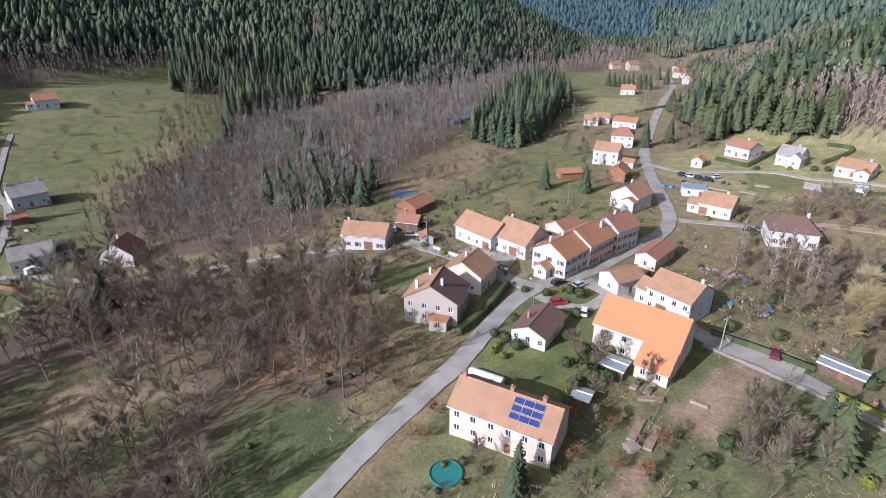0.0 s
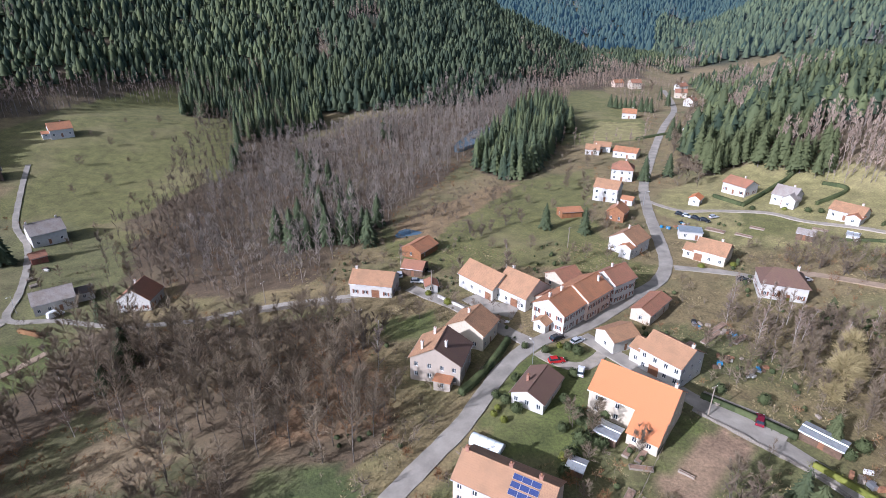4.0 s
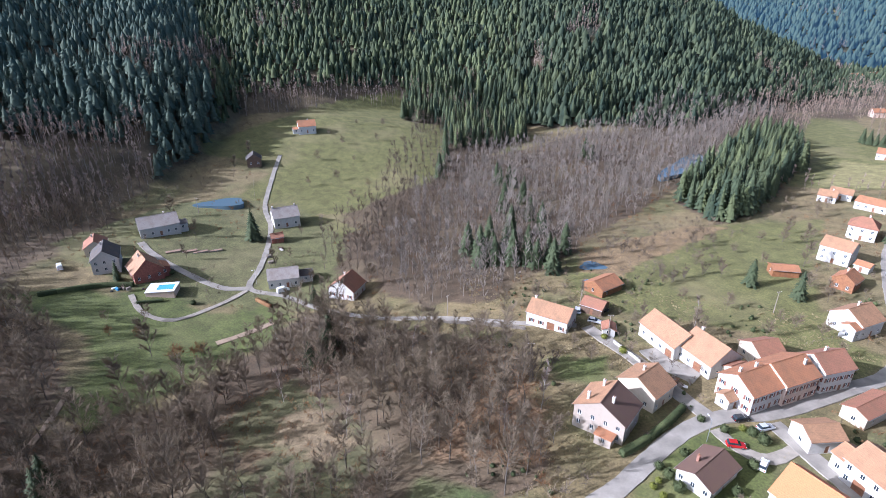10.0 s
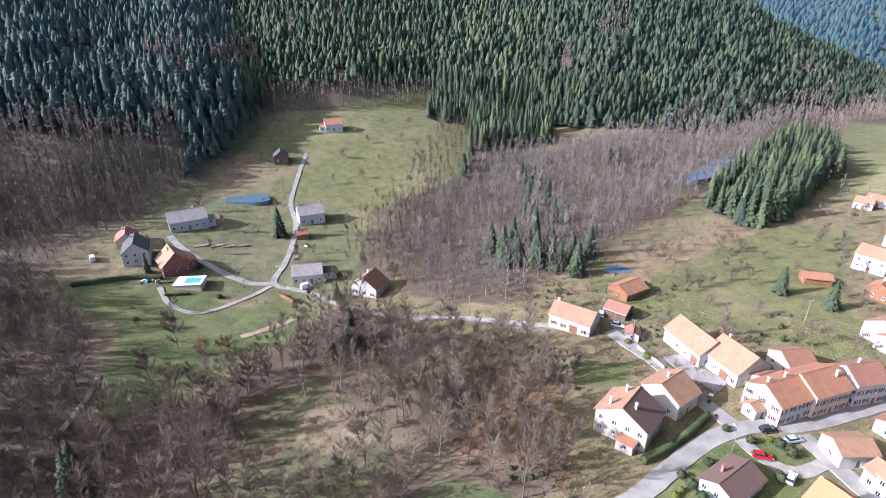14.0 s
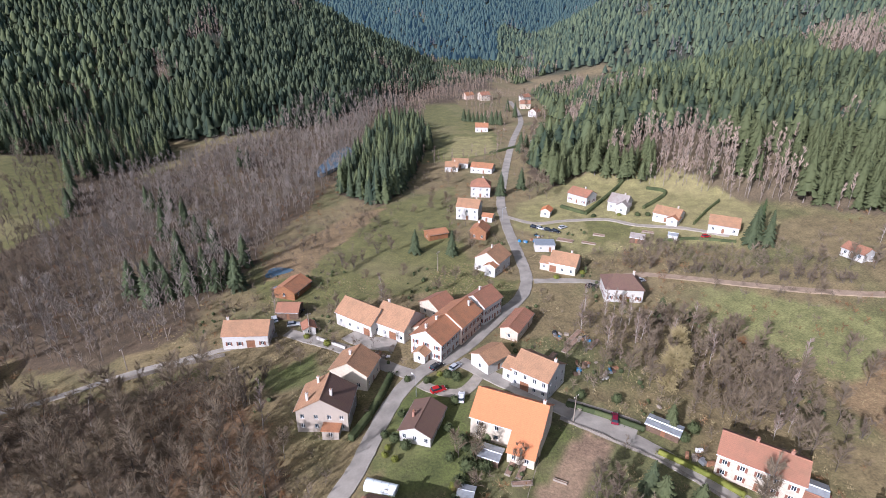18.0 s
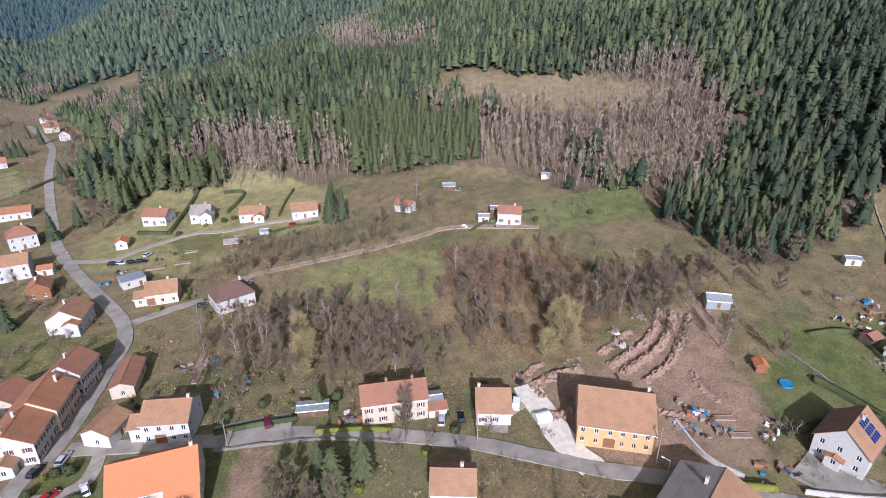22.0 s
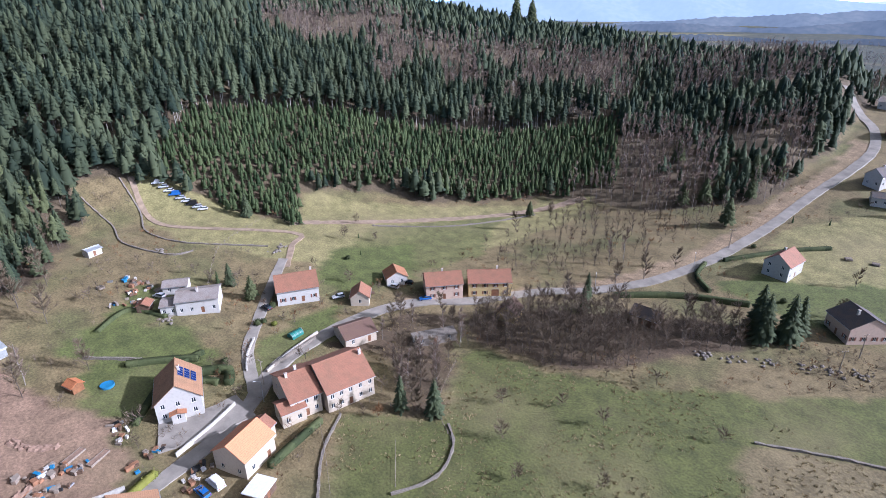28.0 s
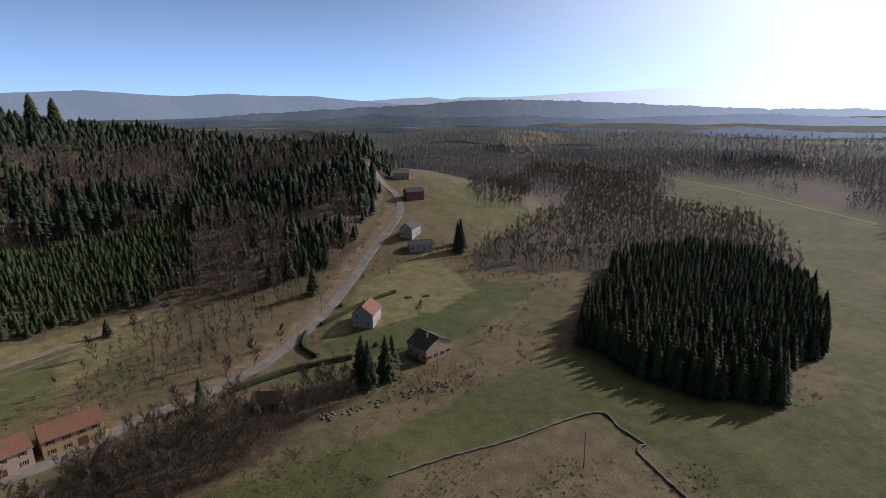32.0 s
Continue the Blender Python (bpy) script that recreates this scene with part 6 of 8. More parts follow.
open_gap = wobble(hx, hy, 14, 9) > 0.82
leafless &= ~((th > 86) & (th < 116)) | (wobble(hx, hy, 12, 5) > 0.85)
young = inside(WOODS["young"], hx, hy)
tall = (th > 93) & (th < 150) & (d > 60) & (d < 150)
con = ~leafless & ~open_gap & ~young & ~tall
size = (8.5 + 8 * rng.random(len(hx)) ** 1.4) * np.where((th > 24) & (th < 66) & (d < 75), 1.45, 1.0) * np.where(th > 112, 0.88, 1.0) * (1 + 0.2 * wobble(hx, hy, 25, 17)) * hs
far_off = np.hypot(hx, hy) > 440
# darker spruce stands: the shade on these slopes is put into the needle colour
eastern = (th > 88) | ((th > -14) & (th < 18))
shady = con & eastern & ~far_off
scatter("shaded_spruce_forest", FAR_SPRUCE, hx[shady], hy[shady], size[shady], ["shaded_spruce", "bark"], "dense dark spruce forest with the slopes' shade put into its colour", "forest")
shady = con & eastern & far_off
scatter("upper_shaded_spruce_forest", HILL_SPRUCE, hx[shady], hy[shady], size[shady] * 1.2, ["shaded_spruce", "bark"], "dense dark spruce forest on the ridge, its shade put into the colour", "forest")
con &= ~eastern
margin = con & (th > 24) & (th < 66) & (d < 60)
margin_trees = [(float(x), float(y), float(h)) for x, y, h in zip(hx[margin][:260], hy[margin][:260], size[margin][:260])]
margin[np.nonzero(margin)[0][260:]] = False
con &= ~margin
# western spur: paler, bluer needle colour that imitates the haze before it
spur = con & (th < -44)
scatter("hazed_fir_forest", FAR_SPRUCE, hx[spur & ~far_off], hy[spur & ~far_off], size[spur & ~far_off], ["hazed_fir", "bark"], "fir forest on the western spur, haze put into its blue-green needles", "forest")
scatter("upper_hazed_fir_forest", HILL_SPRUCE, hx[spur & far_off], hy[spur & far_off], size[spur & far_off], ["hazed_fir", "bark"], "fir forest high on the western spur, haze put into its blue-green needles", "forest")
con &= ~spur
scatter("spruce_forest", FAR_SPRUCE, hx[con & ~far_off], hy[con & ~far_off], size[con & ~far_off], ["spruce", "bark"], "dark green spruce forest covering the hillsides", "forest")
scatter("upper_spruce_forest", HILL_SPRUCE, hx[con & far_off], hy[con & far_off], size[con & far_off], ["spruce", "bark"], "dark green spruce forest high on the hillsides", "forest")
con = tall & ~leafless & ~young
scatter("tall_spruce_edge", TALL_SPRUCE, hx[con], hy[con], rng.uniform(14, 20, con.sum()), ["shaded_spruce", "birch"], "tall spruces with shade-darkened needles and pale bare trunks behind the plantation", "forest")
bar = leafless & ~open_gap & ~young
scatter("bare_hillside_wood", FAR_BARE, hx[bar], hy[bar], rng.uniform(13, 19, bar.sum()) * hs[bar], ["twig_red", "pole"], "leafless reddish-brown deciduous wood on the hillside", "forest")
# the hills that close the valley, far off in the haze
vx, vy = sown(-250, 1700, 650, 2000, 11.5)
d, th = np.hypot(vx, vy), np.degrees(np.arctan2(vx, vy))
on = (d >= np.where(th < 20, 1000, 760)) & (d < 1950) & (th > -6) & (th < 58) & (d > hill_foot(vx, vy)) & ((ground_z(vx, vy) > 9) | (wobble(vx, vy, 40, 2) > 0.3)) & (wobble(vx, vy, 30, 9) < 0.95) & ~inside(FAR_HILL, vx, vy)
bare = on & (wobble(vx, vy, 45, 14) + 0.5 * wobble(vx, vy, 14, 3) > 0.95)
on &= ~bare
side = on & (d < 1330) & (th > 19.5)
on &= ~side
# these needles and twigs glow faintly to imitate haze
scatter("far_valley_forest", HILL_SPRUCE, vx[on], vy[on], rng.uniform(13, 21, on.sum()), ["far_haze_needles", "bark"], "hazy blue-green spruce forest on the hills closing the valley", "forest")
scatter("valley_side_forest", HILL_SPRUCE, vx[side], vy[side], rng.uniform(12, 19, side.sum()), ["side_haze_needles", "bark"], "sunlit spruce forest in painted haze on the far side of the valley", "forest")
scatter("far_valley_bare_wood", FAR_BARE, vx[bare], vy[bare], rng.uniform(15, 22, bare.sum()), ["far_haze_twigs", "bark"], "hazy leafless wood on the far hills", "forest")
yx, yy = sown_in(WOODS["young"], 3.2, 0.3)
scatter("young_spruce_plantation", FAR_SPRUCE[:4], yx, yy, rng.uniform(4.6, 7.6, len(yx)), ["young", "bark"], "young green spruce plantation in rows", "forest")
bx, by = sown_in(WOODS["block"], 3.1, 0.4)
scatter("spruce_block", NEAR_SPRUCE, bx, by, rng.uniform(12.5, 15.5, len(bx)), ["spruce", "bark"], "dense square block of tall dark spruces in the meadow", "forest")
sx, sy = sown_in(WOODS["spruce"], 4.6)
scatter("spruce_stand", NEAR_SPRUCE, sx, sy, rng.uniform(12, 20, len(sx)), ["spruce", "bark"], "dark spruce stand beside the bare wood", "forest")
jx, jy = sown_in(WOODS["jut"], 5.0)
scatter("spruce_corner", NEAR_SPRUCE, jx, jy, rng.uniform(12, 18, len(jx)), ["spruce", "bark"], "dark spruce corner jutting into the valley", "forest")
kx, ky = sown_in(WOODS["knoll"], 4.6)
scatter("spruce_knoll", NEAR_SPRUCE + TALL_SPRUCE, kx, ky, rng.uniform(8, 14, len(kx)), ["spruce", "bark"], "mixed dark spruces on the wooded knoll", "forest")
for name, gap, lo, hi, mats, text in (
        ("near", 5.5, 10, 17, ["twig_grey", "bark"], "leafless grey-brown trees of the wet wood by the stream"),
        ("mid", 5.0, 9, 14, ["twig_pale", "pole"], "dense leafless brown alder wood in the valley"),
        ("copse", 5.6, 7, 13, ["twig", "bark"], "leafless grey-brown wood between the meadow and the lane"),
        ("lane", 5.6, 7, 12, ["twig", "bark"], "leafless grey-brown trees beside the lane"),
        ("west", 5.4, 8, 13, ["twig_grey", "bark"], "leafless wood at the foot of the western hill"),
        ("upper", 6.5, 7, 12, ["twig_red", "bark"], "leafless pinkish-brown wood up the valley"),
        ("strip", 3.2, 6.5, 11, ["twig", "bark"], "leafless thicket along the meadow edge"),
        ("south", 5.4, 8, 13, ["twig_grey", "bark"], "leafless brown wood beyond the meadow"),
        ("hedgerow", 3.2, 3.5, 6.5, ["twig", "bark"], "leafless overgrown hedge on the bank"),
        ("thicket", 5.2, 3, 7, ["twig", "bark"], "brown thicket on the slope above the barn"),
        ("slope", 6.0, 6, 10, ["twig", "bark"], "sparse leafless trees on the brown slope")):
    ax, ay = sown_in(WOODS[name], gap)
    if name == "near":
        keep = ~inside([(-40, 84), (-19, 79), (-13, 72), (-17, 66), (-30, 58), (-38, 60)], ax, ay) & ~inside([(-97, 96), (-92, 106), (-59, 94), (-58, 80), (-60, 75), (-64, 68), (-84, 62), (-89, 77), (-96, 82)], ax, ay) & ~inside([(-207, 99), (-191, 115), (-175, 116), (-172, 131), (-139, 127), (-126, 139), (-112, 136), (-112, 122), (-116, 101), (-122, 89), (-127, 67), (-139, 67), (-146, 84), (-162, 97), (-184, 95)], ax, ay)
        ax, ay = ax[keep], ay[keep]
    if name == "mid":
        keep = ~inside(WOODS["jut"], ax, ay)
        ax, ay = ax[keep], ay[keep]
    if name == "thicket":
        keep = wobble(ax, ay, 9, 19) > -0.25
        ax, ay = ax[keep], ay[keep]
    scatter("bare_wood", ROUND_BARE if name == "south" else FAR_BARE if name == "upper" else MID_BARE if name in ("mid", "slope", "lane", "west", "copse") else NEAR_BARE if name == "near" else BANK_BARE, ax, ay, rng.uniform(lo, hi, len(ax)) * (1 + 0.28 * wobble(ax, ay, 12, 33)), mats, text, "wood")

# woods on the far plain to the south and along the far valley
fx, fy = [], []
a, b = sown(-1150, 700, -1150, -380, 6.6)
d, th = np.hypot(a, b), np.degrees(np.arctan2(a, b))
on = (d > 500) & (d < 1130) & ((th > 150) | (th < -135)) & ~hillside(a, b) & (wobble(a, b, 90, 4) < 0.75) & off_road(a, b, 8)
for c, o in COVER:
    on &= ~inside(o, a, b)
fx, fy = a[on], b[on]
dark = wobble(fx, fy, 55, 13) > 0.75
# haze over the plain is emitted by the trees' own materials
scatter("far_spruce_woods", FAR_SPRUCE, fx[dark], fy[dark], rng.uniform(11, 17, dark.sum()), ["side_haze_needles", "bark"], "dark spruce woods in painted haze on the distant plain", "forest")
scatter("far_bare_woods", PLAIN_BARE, fx[~dark], fy[~dark], rng.uniform(9, 14, (~dark).sum()), ["hazy_twigs", "hazy_twigs"], "leafless brown woods in painted haze on the distant plain", "forest")
a, b = sown(-1500, 900, -1750, -700, 17.0)
d, th = np.hypot(a, b), np.degrees(np.arctan2(a, b))
on = (d > 1120) & (d < 1640) & ((th > 150) | (th < -135)) & (wobble(a, b, 120, 21) < 0.35)
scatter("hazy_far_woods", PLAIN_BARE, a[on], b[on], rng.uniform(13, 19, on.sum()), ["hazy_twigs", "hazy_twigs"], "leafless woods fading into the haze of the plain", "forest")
vx, vy = sown(20, 330, 330, 900, 7.0)
on = off_road(vx, vy, 7) & ~hillside(vx, vy) & (wobble(vx, vy, 26, 15) > -0.25)
for c, o in COVER:
    on &= ~inside(o, vx, vy)
scatter("valley_trees", FAR_BARE, vx[on], vy[on], rng.uniform(6, 11, on.sum()), ["twig_red", "bark"], "leafless hedgerow trees in the upper valley", "wood")

# ---- single plants ----
TREES = {}


def plant_parts(shape, crown, bark):
    v, t, m = shape
    out = []
    for slot, mat in ((1, bark), (0, crown)):
        tri = t[m == slot]
        used, inv = np.unique(tri, return_inverse=True)
        out.append(numpy_mesh("trunk" if slot else "crown", v[used], inv.reshape(-1, 3), [mat]))
    return out


def tree_kind(kind, i):
    if (kind, i) not in TREES:
        shape, crown, bark = dict(
            bare=lambda: (bare_shape(200 + i, 1.0, 0.36, 32, 42, 0.0040, 0.9, 1, True, (0.14, 0.46), 0.5), "twig_grey", "bark"),
            birch=lambda: (bare_shape(230 + i, 1.0, 0.20, 28, 38, 0.0036, 1.3, 1, True, (0.14, 0.46), 0.5), "twig_red", "birch"),
            orchard=lambda: (bare_shape(260 + i, 1.0, 0.55, 20, 40, 0.0055, 0.7, 1, True, (0.15, 0.5), 0.6), "twig_grey", "bark"),
            willow=lambda: (bare_shape(290 + i, 1.0, 0.42, 38, 64, 0.0075, 0.7), "willow", "bark"),
            spruce=lambda: (spruce_shape(310 + i, 1.0, 0.20, 120, 0.08, 0.8), "spruce", "bark"),
            pine=lambda: (spruce_shape(330 + i, 1.0, 0.27, 110, 0.12, 0.6, 0.1), "pine", "bark"),
            fir=lambda: (spruce_shape(390 + i, 1.0, 0.19 + 0.01 * i, 60, 0.06 + 0.06 * i, 0.62, 0.3), "pine", "pole"),
            cypress=lambda: (spruce_shape(350 + i, 1.0, 0.13, 100, 0.05, 0.6, 0.1), "young", "bark"),
            alder=lambda: (bare_shape(410 + i, 1.0, 0.30, 42, 30, 0.0060, 1.5, 7, True, (0.2, 0.55), 0.4), "twig", "bark"),
            shrub=lambda: (bare_shape(370 + i, 1.0, 0.7, 18, 26, 0.012, 0.9, 5), "russet", "bark"))[kind]()
        TREES[kind, i] = plant_parts(shape, crown, bark)
    return TREES[kind, i]


LABELS = dict(bare="tall leafless grey-brown tree in early spring", birch="slim leafless birch with pale bark", orchard="low leafless fruit tree with spreading crown", willow="large yellow-twigged willow without leaves",
              spruce="tall dark green spruce tree", pine="broad blue-green pine tree", cypress="narrow dark green conifer", fir="tall yellow-green conifer on the forest margin", shrub="russet leafless shrub in rough grass", alder="dense upright clump of leafless alder stems")


def tree(kind, x, y, h, wide=1.0):
    i = int(rng.integers(0, 4))
    trunk, crown = tree_kind(kind, i)
    top = new(dict(bare="tree", orchard="fruit_tree", shrub="shrub", cypress="conifer", alder="alder_clump").get(kind, kind))
    top.matrix_basis = pose(x, y, gz(x, y) - 0.05, 0, 0, float(rng.uniform(0, 360))) @ Matrix.Diagonal((h * wide, h * wide, h, 1))
    for nm, me in (("trunk", trunk), ("crown", crown)):
        o = new(nm, me)
        o.parent = top
    return tagged(top, LABELS[kind], "shrub" if kind == "shrub" else "tree", kind + " trees")


def leaf_ball(seed, n=420):
    g = np.random.default_rng(seed)
    d = g.normal(size=(n, 3))
    d /= np.linalg.norm(d, axis=1)[:, None]
    d = d[d[:, 2] > -0.55]
    r = 0.5 * (1 + 0.10 * np.sin(d[:, 0] * 5 + seed) * np.sin(d[:, 1] * 6) + g.normal(0, 0.035, len(d)))
    c = d * r[:, None] + np.array((0, 0, 0.42))
    s = g.normal(size=(len(d), 3, 3)) * 0.055
    v = (c[:, None] + s).reshape(-1, 3)
    core = []
    for i in range(7):
        for j in range(10):
            a, b = math.pi * i / 6, 2 * math.pi * j / 10
            core.append((0.44 * math.sin(a) * math.cos(b), 0.44 * math.sin(a) * math.sin(b), 0.42 + 0.44 * math.cos(a)))
    k = len(v)
    t = [(3 * i, 3 * i + 1, 3 * i + 2) for i in range(len(d))]
    for i in range(6):
        for j in range(10):
            a, b, c2, e = k + i * 10 + j, k + i * 10 + (j + 1) % 10, k + i * 10 + 10 + (j + 1) % 10, k + i * 10 + 10 + j
            t += [(a, b, c2), (a, c2, e)]
    return np.concatenate([v, np.array(core)]), np.array(t)


BALLS = [leaf_ball(i) for i in range(4)]
BUSH = {}


def bush(x, y, w, h, mat="leaf", label="rounded evergreen garden bush"):
    key = (int(rng.integers(0, 4)), mat)
    if key not in BUSH:
        BUSH[key] = numpy_mesh("bush", *BALLS[key[0]], [mat])
    o = new("bush", BUSH[key])
    o.matrix_basis = pose(x, y, gz(x, y) - 0.1, 0, 0, float(rng.uniform(0, 360))) @ Matrix.Diagonal((w, w, h, 1))
    return tagged(o, label, "bush", "garden bushes")


def hedge(points, w, h, mat="leaf", label="neatly clipped dark evergreen hedge"):
    line = smooth_line(points, 0.7)
    g = np.random.default_rng(len(line))
    v, t = [], []
    for q in line:
        z = gz(q.x, q.y)
        for _ in range(int(16 + 10 * h)):
            a, s = g.uniform(0, 2 * math.pi), g.uniform(0.05, 1)
            c = np.array((q.x + g.uniform(-0.5, 0.5) + math.cos(a) * w * 0.5, q.y + g.uniform(-0.5, 0.5) + math.sin(a) * w * 0.5, z + h * s)) if s < 0.92 else np.array((q.x + g.uniform(-w, w) * 0.5, q.y + g.uniform(-w, w) * 0.5, z + h * g.uniform(0.94, 1.06)))
            k = len(v)
            v.extend(c + g.normal(0, 0.13, (3, 3)))
            t.append((k, k + 1, k + 2))
    for i, q in enumerate(line):
        d = (line[min(i + 1, len(line) - 1)] - line[max(i - 1, 0)]).normalized()
        s = Vector((-d.y, d.x)) * w * 0.46
        z = gz(q.x, q.y)
        v += [(q.x - s.x, q.y - s.y, z - 0.3), (q.x - s.x, q.y - s.y, z + h * 0.95), (q.x + s.x, q.y + s.y, z + h * 0.95), (q.x + s.x, q.y + s.y, z - 0.3)]
    b = len(v) - 4 * len(line)
    for i in range(len(line) - 1):
        for j in range(3):
            a = b + 4 * i + j
            t += [(a, a + 4, a + 5), (a, a + 5, a + 1)]
    e = b + 4 * (len(line) - 1)
    t += [(b, b + 1, b + 2), (b, b + 2, b + 3), (e, e + 2, e + 1), (e, e + 3, e + 2)]
    return tagged(new("hedge", numpy_mesh("hedge", np.array(v), np.array(t), [mat])), label, "hedge", "hedges")


for x, y, h in ((-61, 195, 14), (-56, 196, 12), (-47, 194, 15), (-41, 196, 12), (-37, 193, 13), (-30, 190, 14), (-52, 201, 13), (-165, 181, 13), (-111, 46, 14), (-89, 124, 12), (-111, 148, 8), (39, 201, 10), (53, 195, 10), (-68, 200, 13),
                (10, 57, 8), (168, 162, 15), (171, 43, 10), (172, -61, 8), (221, -90, 11), (37, -164, 15), (32, -169, 15), (40, -168, 14), (84, -142, 9), (31, -176, 11), (81, -73, 10), (11, -298, 17), (98, 262, 12), (112, 268, 11), (139, 338, 13), (146, 345, 10), (-120, 30, 13), (-140, 40, 12), (-116, 50, 12), (-117, 290, 12), (-121, 300, 11), (-124, 318, 13), (-120, 306, 10), (-80, 292, 11), (-76, 296, 12), (-72, 292, 10), (-84, 298, 11), (-38, 362, 12), (-43, 366, 13), (-86, 117, 11), (-89, 113, 10), (61, 68, 9)):
    tree("spruce", x, y, h * float(rng.uniform(1.0, 1.2)), 1.3)
for x, y, h in ((59, 62, 13), (66, 60, 11), (78, 85, 7), (160, -63, 9), (78, -239, 13), (120, -277, 14), (361, -430, 27), (350, -440, 26), (372, -446, 22), (95, -255, 13), (102, -248, 12), (104, 128, 9)):
    tree("pine", x, y, h)
for x, y, h in ((180, 172, 14), (172, -57, 7), (165, -110, 2.2), (178, -118, 2.5), (52, -228, 3), (46, -262, 3), (58, -256, 3.5)):
    tree("cypress", x, y, h)
for x, y, h in ((161, 18, 14), (153, 1, 12), (79, 58, 11), (100, 81, 10), (94, 84, 9), (196, -5, 14), (178, 9, 13), (170, 18, 12), (186, 2, 13), (82, 60.5, 12), (93, 81, 12), (116, 255, 14), (119, 249, 13), (110, 250, 12), (-31, 117, 10), (45, 55, 9), (52, 62, 10), (97, -56, 5), (188, 128, 10), (192, 124, 11), (182, 132, 9),
                (144, -178, 9), (142, -201, 9), (137, -217, 10), (81, -175, 10), (77, -192, 8), (25, -194, 7), (-4, -202, 6), (26, -219, 8), (86, -165, 9), (154, -14, 9), (205, -14, 12), (148, 10, 9), (182, 60, 9), (130, 62, 9), (60, 262, 9), (20, 232, 9), (30, 205, 7)):
    tree("bare", x, y, h * float(rng.uniform(0.9, 1.1)))
for x, y, h in ((88, 134, 11), (90, 128, 12), (91, 120, 12), (98, 114, 10), (104, 104, 10), (84, 140, 10), (20, 163, 12), (90, -82, 13), (93, -74, 12), (99, -100, 12), (96, -81, 13), (104, -98, 11), (106, 108, 11), (-24, 98, 10), (-70, 92, 12), (-86, 96, 11), (93, 137, 9), (110, 120, 11)):
    tree("birch", x, y, h)
for x, y, h in ((88, 100, 9), (134, 40, 9.5), (138, 44, 9), (150, 52, 7), (92, 102, 8), (84, 96, 6)):
    tree("willow", x, y, h, 1.2)
for x, y in ((61, -98), (64, -79), (28, -115), (54, -72), (40, -83), (72, -88), (50, -100), (-193, 277), (-206, 312), (-173, 288), (-149, 287), (-147, 333), (-176, 323), (-191, 304), (-129, 272), (-179, 247), (-142, 176), (-131, 197), (-123, 209), (-160, 330), (-185, 350), (-165, 365), (-200, 340), (-150, 245), (-150, 262), (-128, 240), (-170, 262),
             (10, 190), (22, 215), (36, 232), (48, 250), (2, 215), (45, 175), (55, 170), (30, 180), (16, 182), (58, 205), (5, 228), (25, 250), (-14, 140), (-8, 134), (2, 160), (40, 165), (46, 222), (64, 252), (70, 262), (28, 240), (-155, 112), (-165, 105), (180, -112), (172, -122), (150, -95), (190, -125), (186, 70), (160, 122), (108, 178)):
    tree("orchard", x, y, float(rng.uniform(3.6, 5.8)))

for x, y, h in ((106, 86, 9), (110, 90, 9.5), (114, 86, 8.5), (109, 82, 8), (116, 93, 8), (121, 63, 7), (127, 66, 6), (118, 70, 6), (133, 58, 6), (100, 94, 6), (97, 88, 6.5), (103, 78, 6), (94, 118, 6.5), (86, 124, 6), (81, 130, 5), (100, 122, 6), (78, 112, 5), (73, 118, 4.5),
                (13, 195, 6), (9, 199, 5.5), (17, 200, 5), (-6, 218, 5.5), (-1, 224, 5), (24, 206, 4.5), (30, 216, 4), (-22, 121, 9), (-26, 126, 8), (-18, 128, 7), (-28, 118, 8), (50, 68, 7), (53, 64, 8), (47, 63, 6), (161, 64, 6), (166, 60, 5.5), (155, 56, 6), (172, 52, 6), (150, 66, 5), (146, 50, 6), (163, 40, 7), (158, 34, 6), (42, 88, 5), (38, 82, 5.5)):
    tree("alder", x, y, h * float(rng.uniform(0.9, 1.15)), float(rng.uniform(0.9, 1.3)))
for k in range(24):
    u = k / 23
    tree("alder", 114 + 60 * u + float(rng.uniform(-1.5, 1.5)), 166.5 - 43 * u + float(rng.uniform(-1.5, 2.5)), float(rng.uniform(3.2, 5.6)), 1.3)
for x, y, h in ((130, 38, 9), (126, 42, 8)):
    tree("willow", x, y, h, 1.2)

# bushes and hedges
for x, y, w in ((25, 116, 2.0), (16, 105, 2.0), (13, 97, 2.4), (15, 94, 2.6), (11, 99, 2.0), (33, 115, 2.8), (31, 117, 2.4), (30, 106, 2.4), (26, 97, 2.2), (10, 93, 1.5), (11, 95, 1.4), (12, 91, 1.6), (20, 118, 1.8), (29, 118, 1.6), (24, 88, 2.2), (28, 90, 2.4)):
    bush(x, y, w, w * 1.05, "leaf" if w > 1.7 else "leaf_light", "clipped round bush on the lawn")
hedge([(16, 121), (12, 113), (7, 105), (3, 100)], 1.6, 1.7)
hedge([(126, 220), (145, 235), (165, 251)], 1.4, 1.6)
hedge([(120, 234), (126, 221)], 1.4, 1.5)
hedge([(153, 214), (172, 225), (168, 235)], 1.3, 1.5)
hedge([(161, 188), (174, 197), (186, 204)], 0.6, 1.4)
hedge([(82, -157), (66, -172), (47, -182)], 1.6, 1.8)
hedge([(66, -208), (52, -229), (40, -242)], 1.4, 1.4)
hedge([(70, -201), (68, -190), (60, -182)], 1.4, 1.5)
hedge([(126, -17), (140, -30), (143, -40)], 1.6, 1.3)
hedge([(170, -20), (176, -30), (166, -38)], 1.4, 1.0)
hedge([(135, -36), (131, -42), (126, -40)], 2.6, 1.8, "leaf", "thick dark hedge beside the white house")
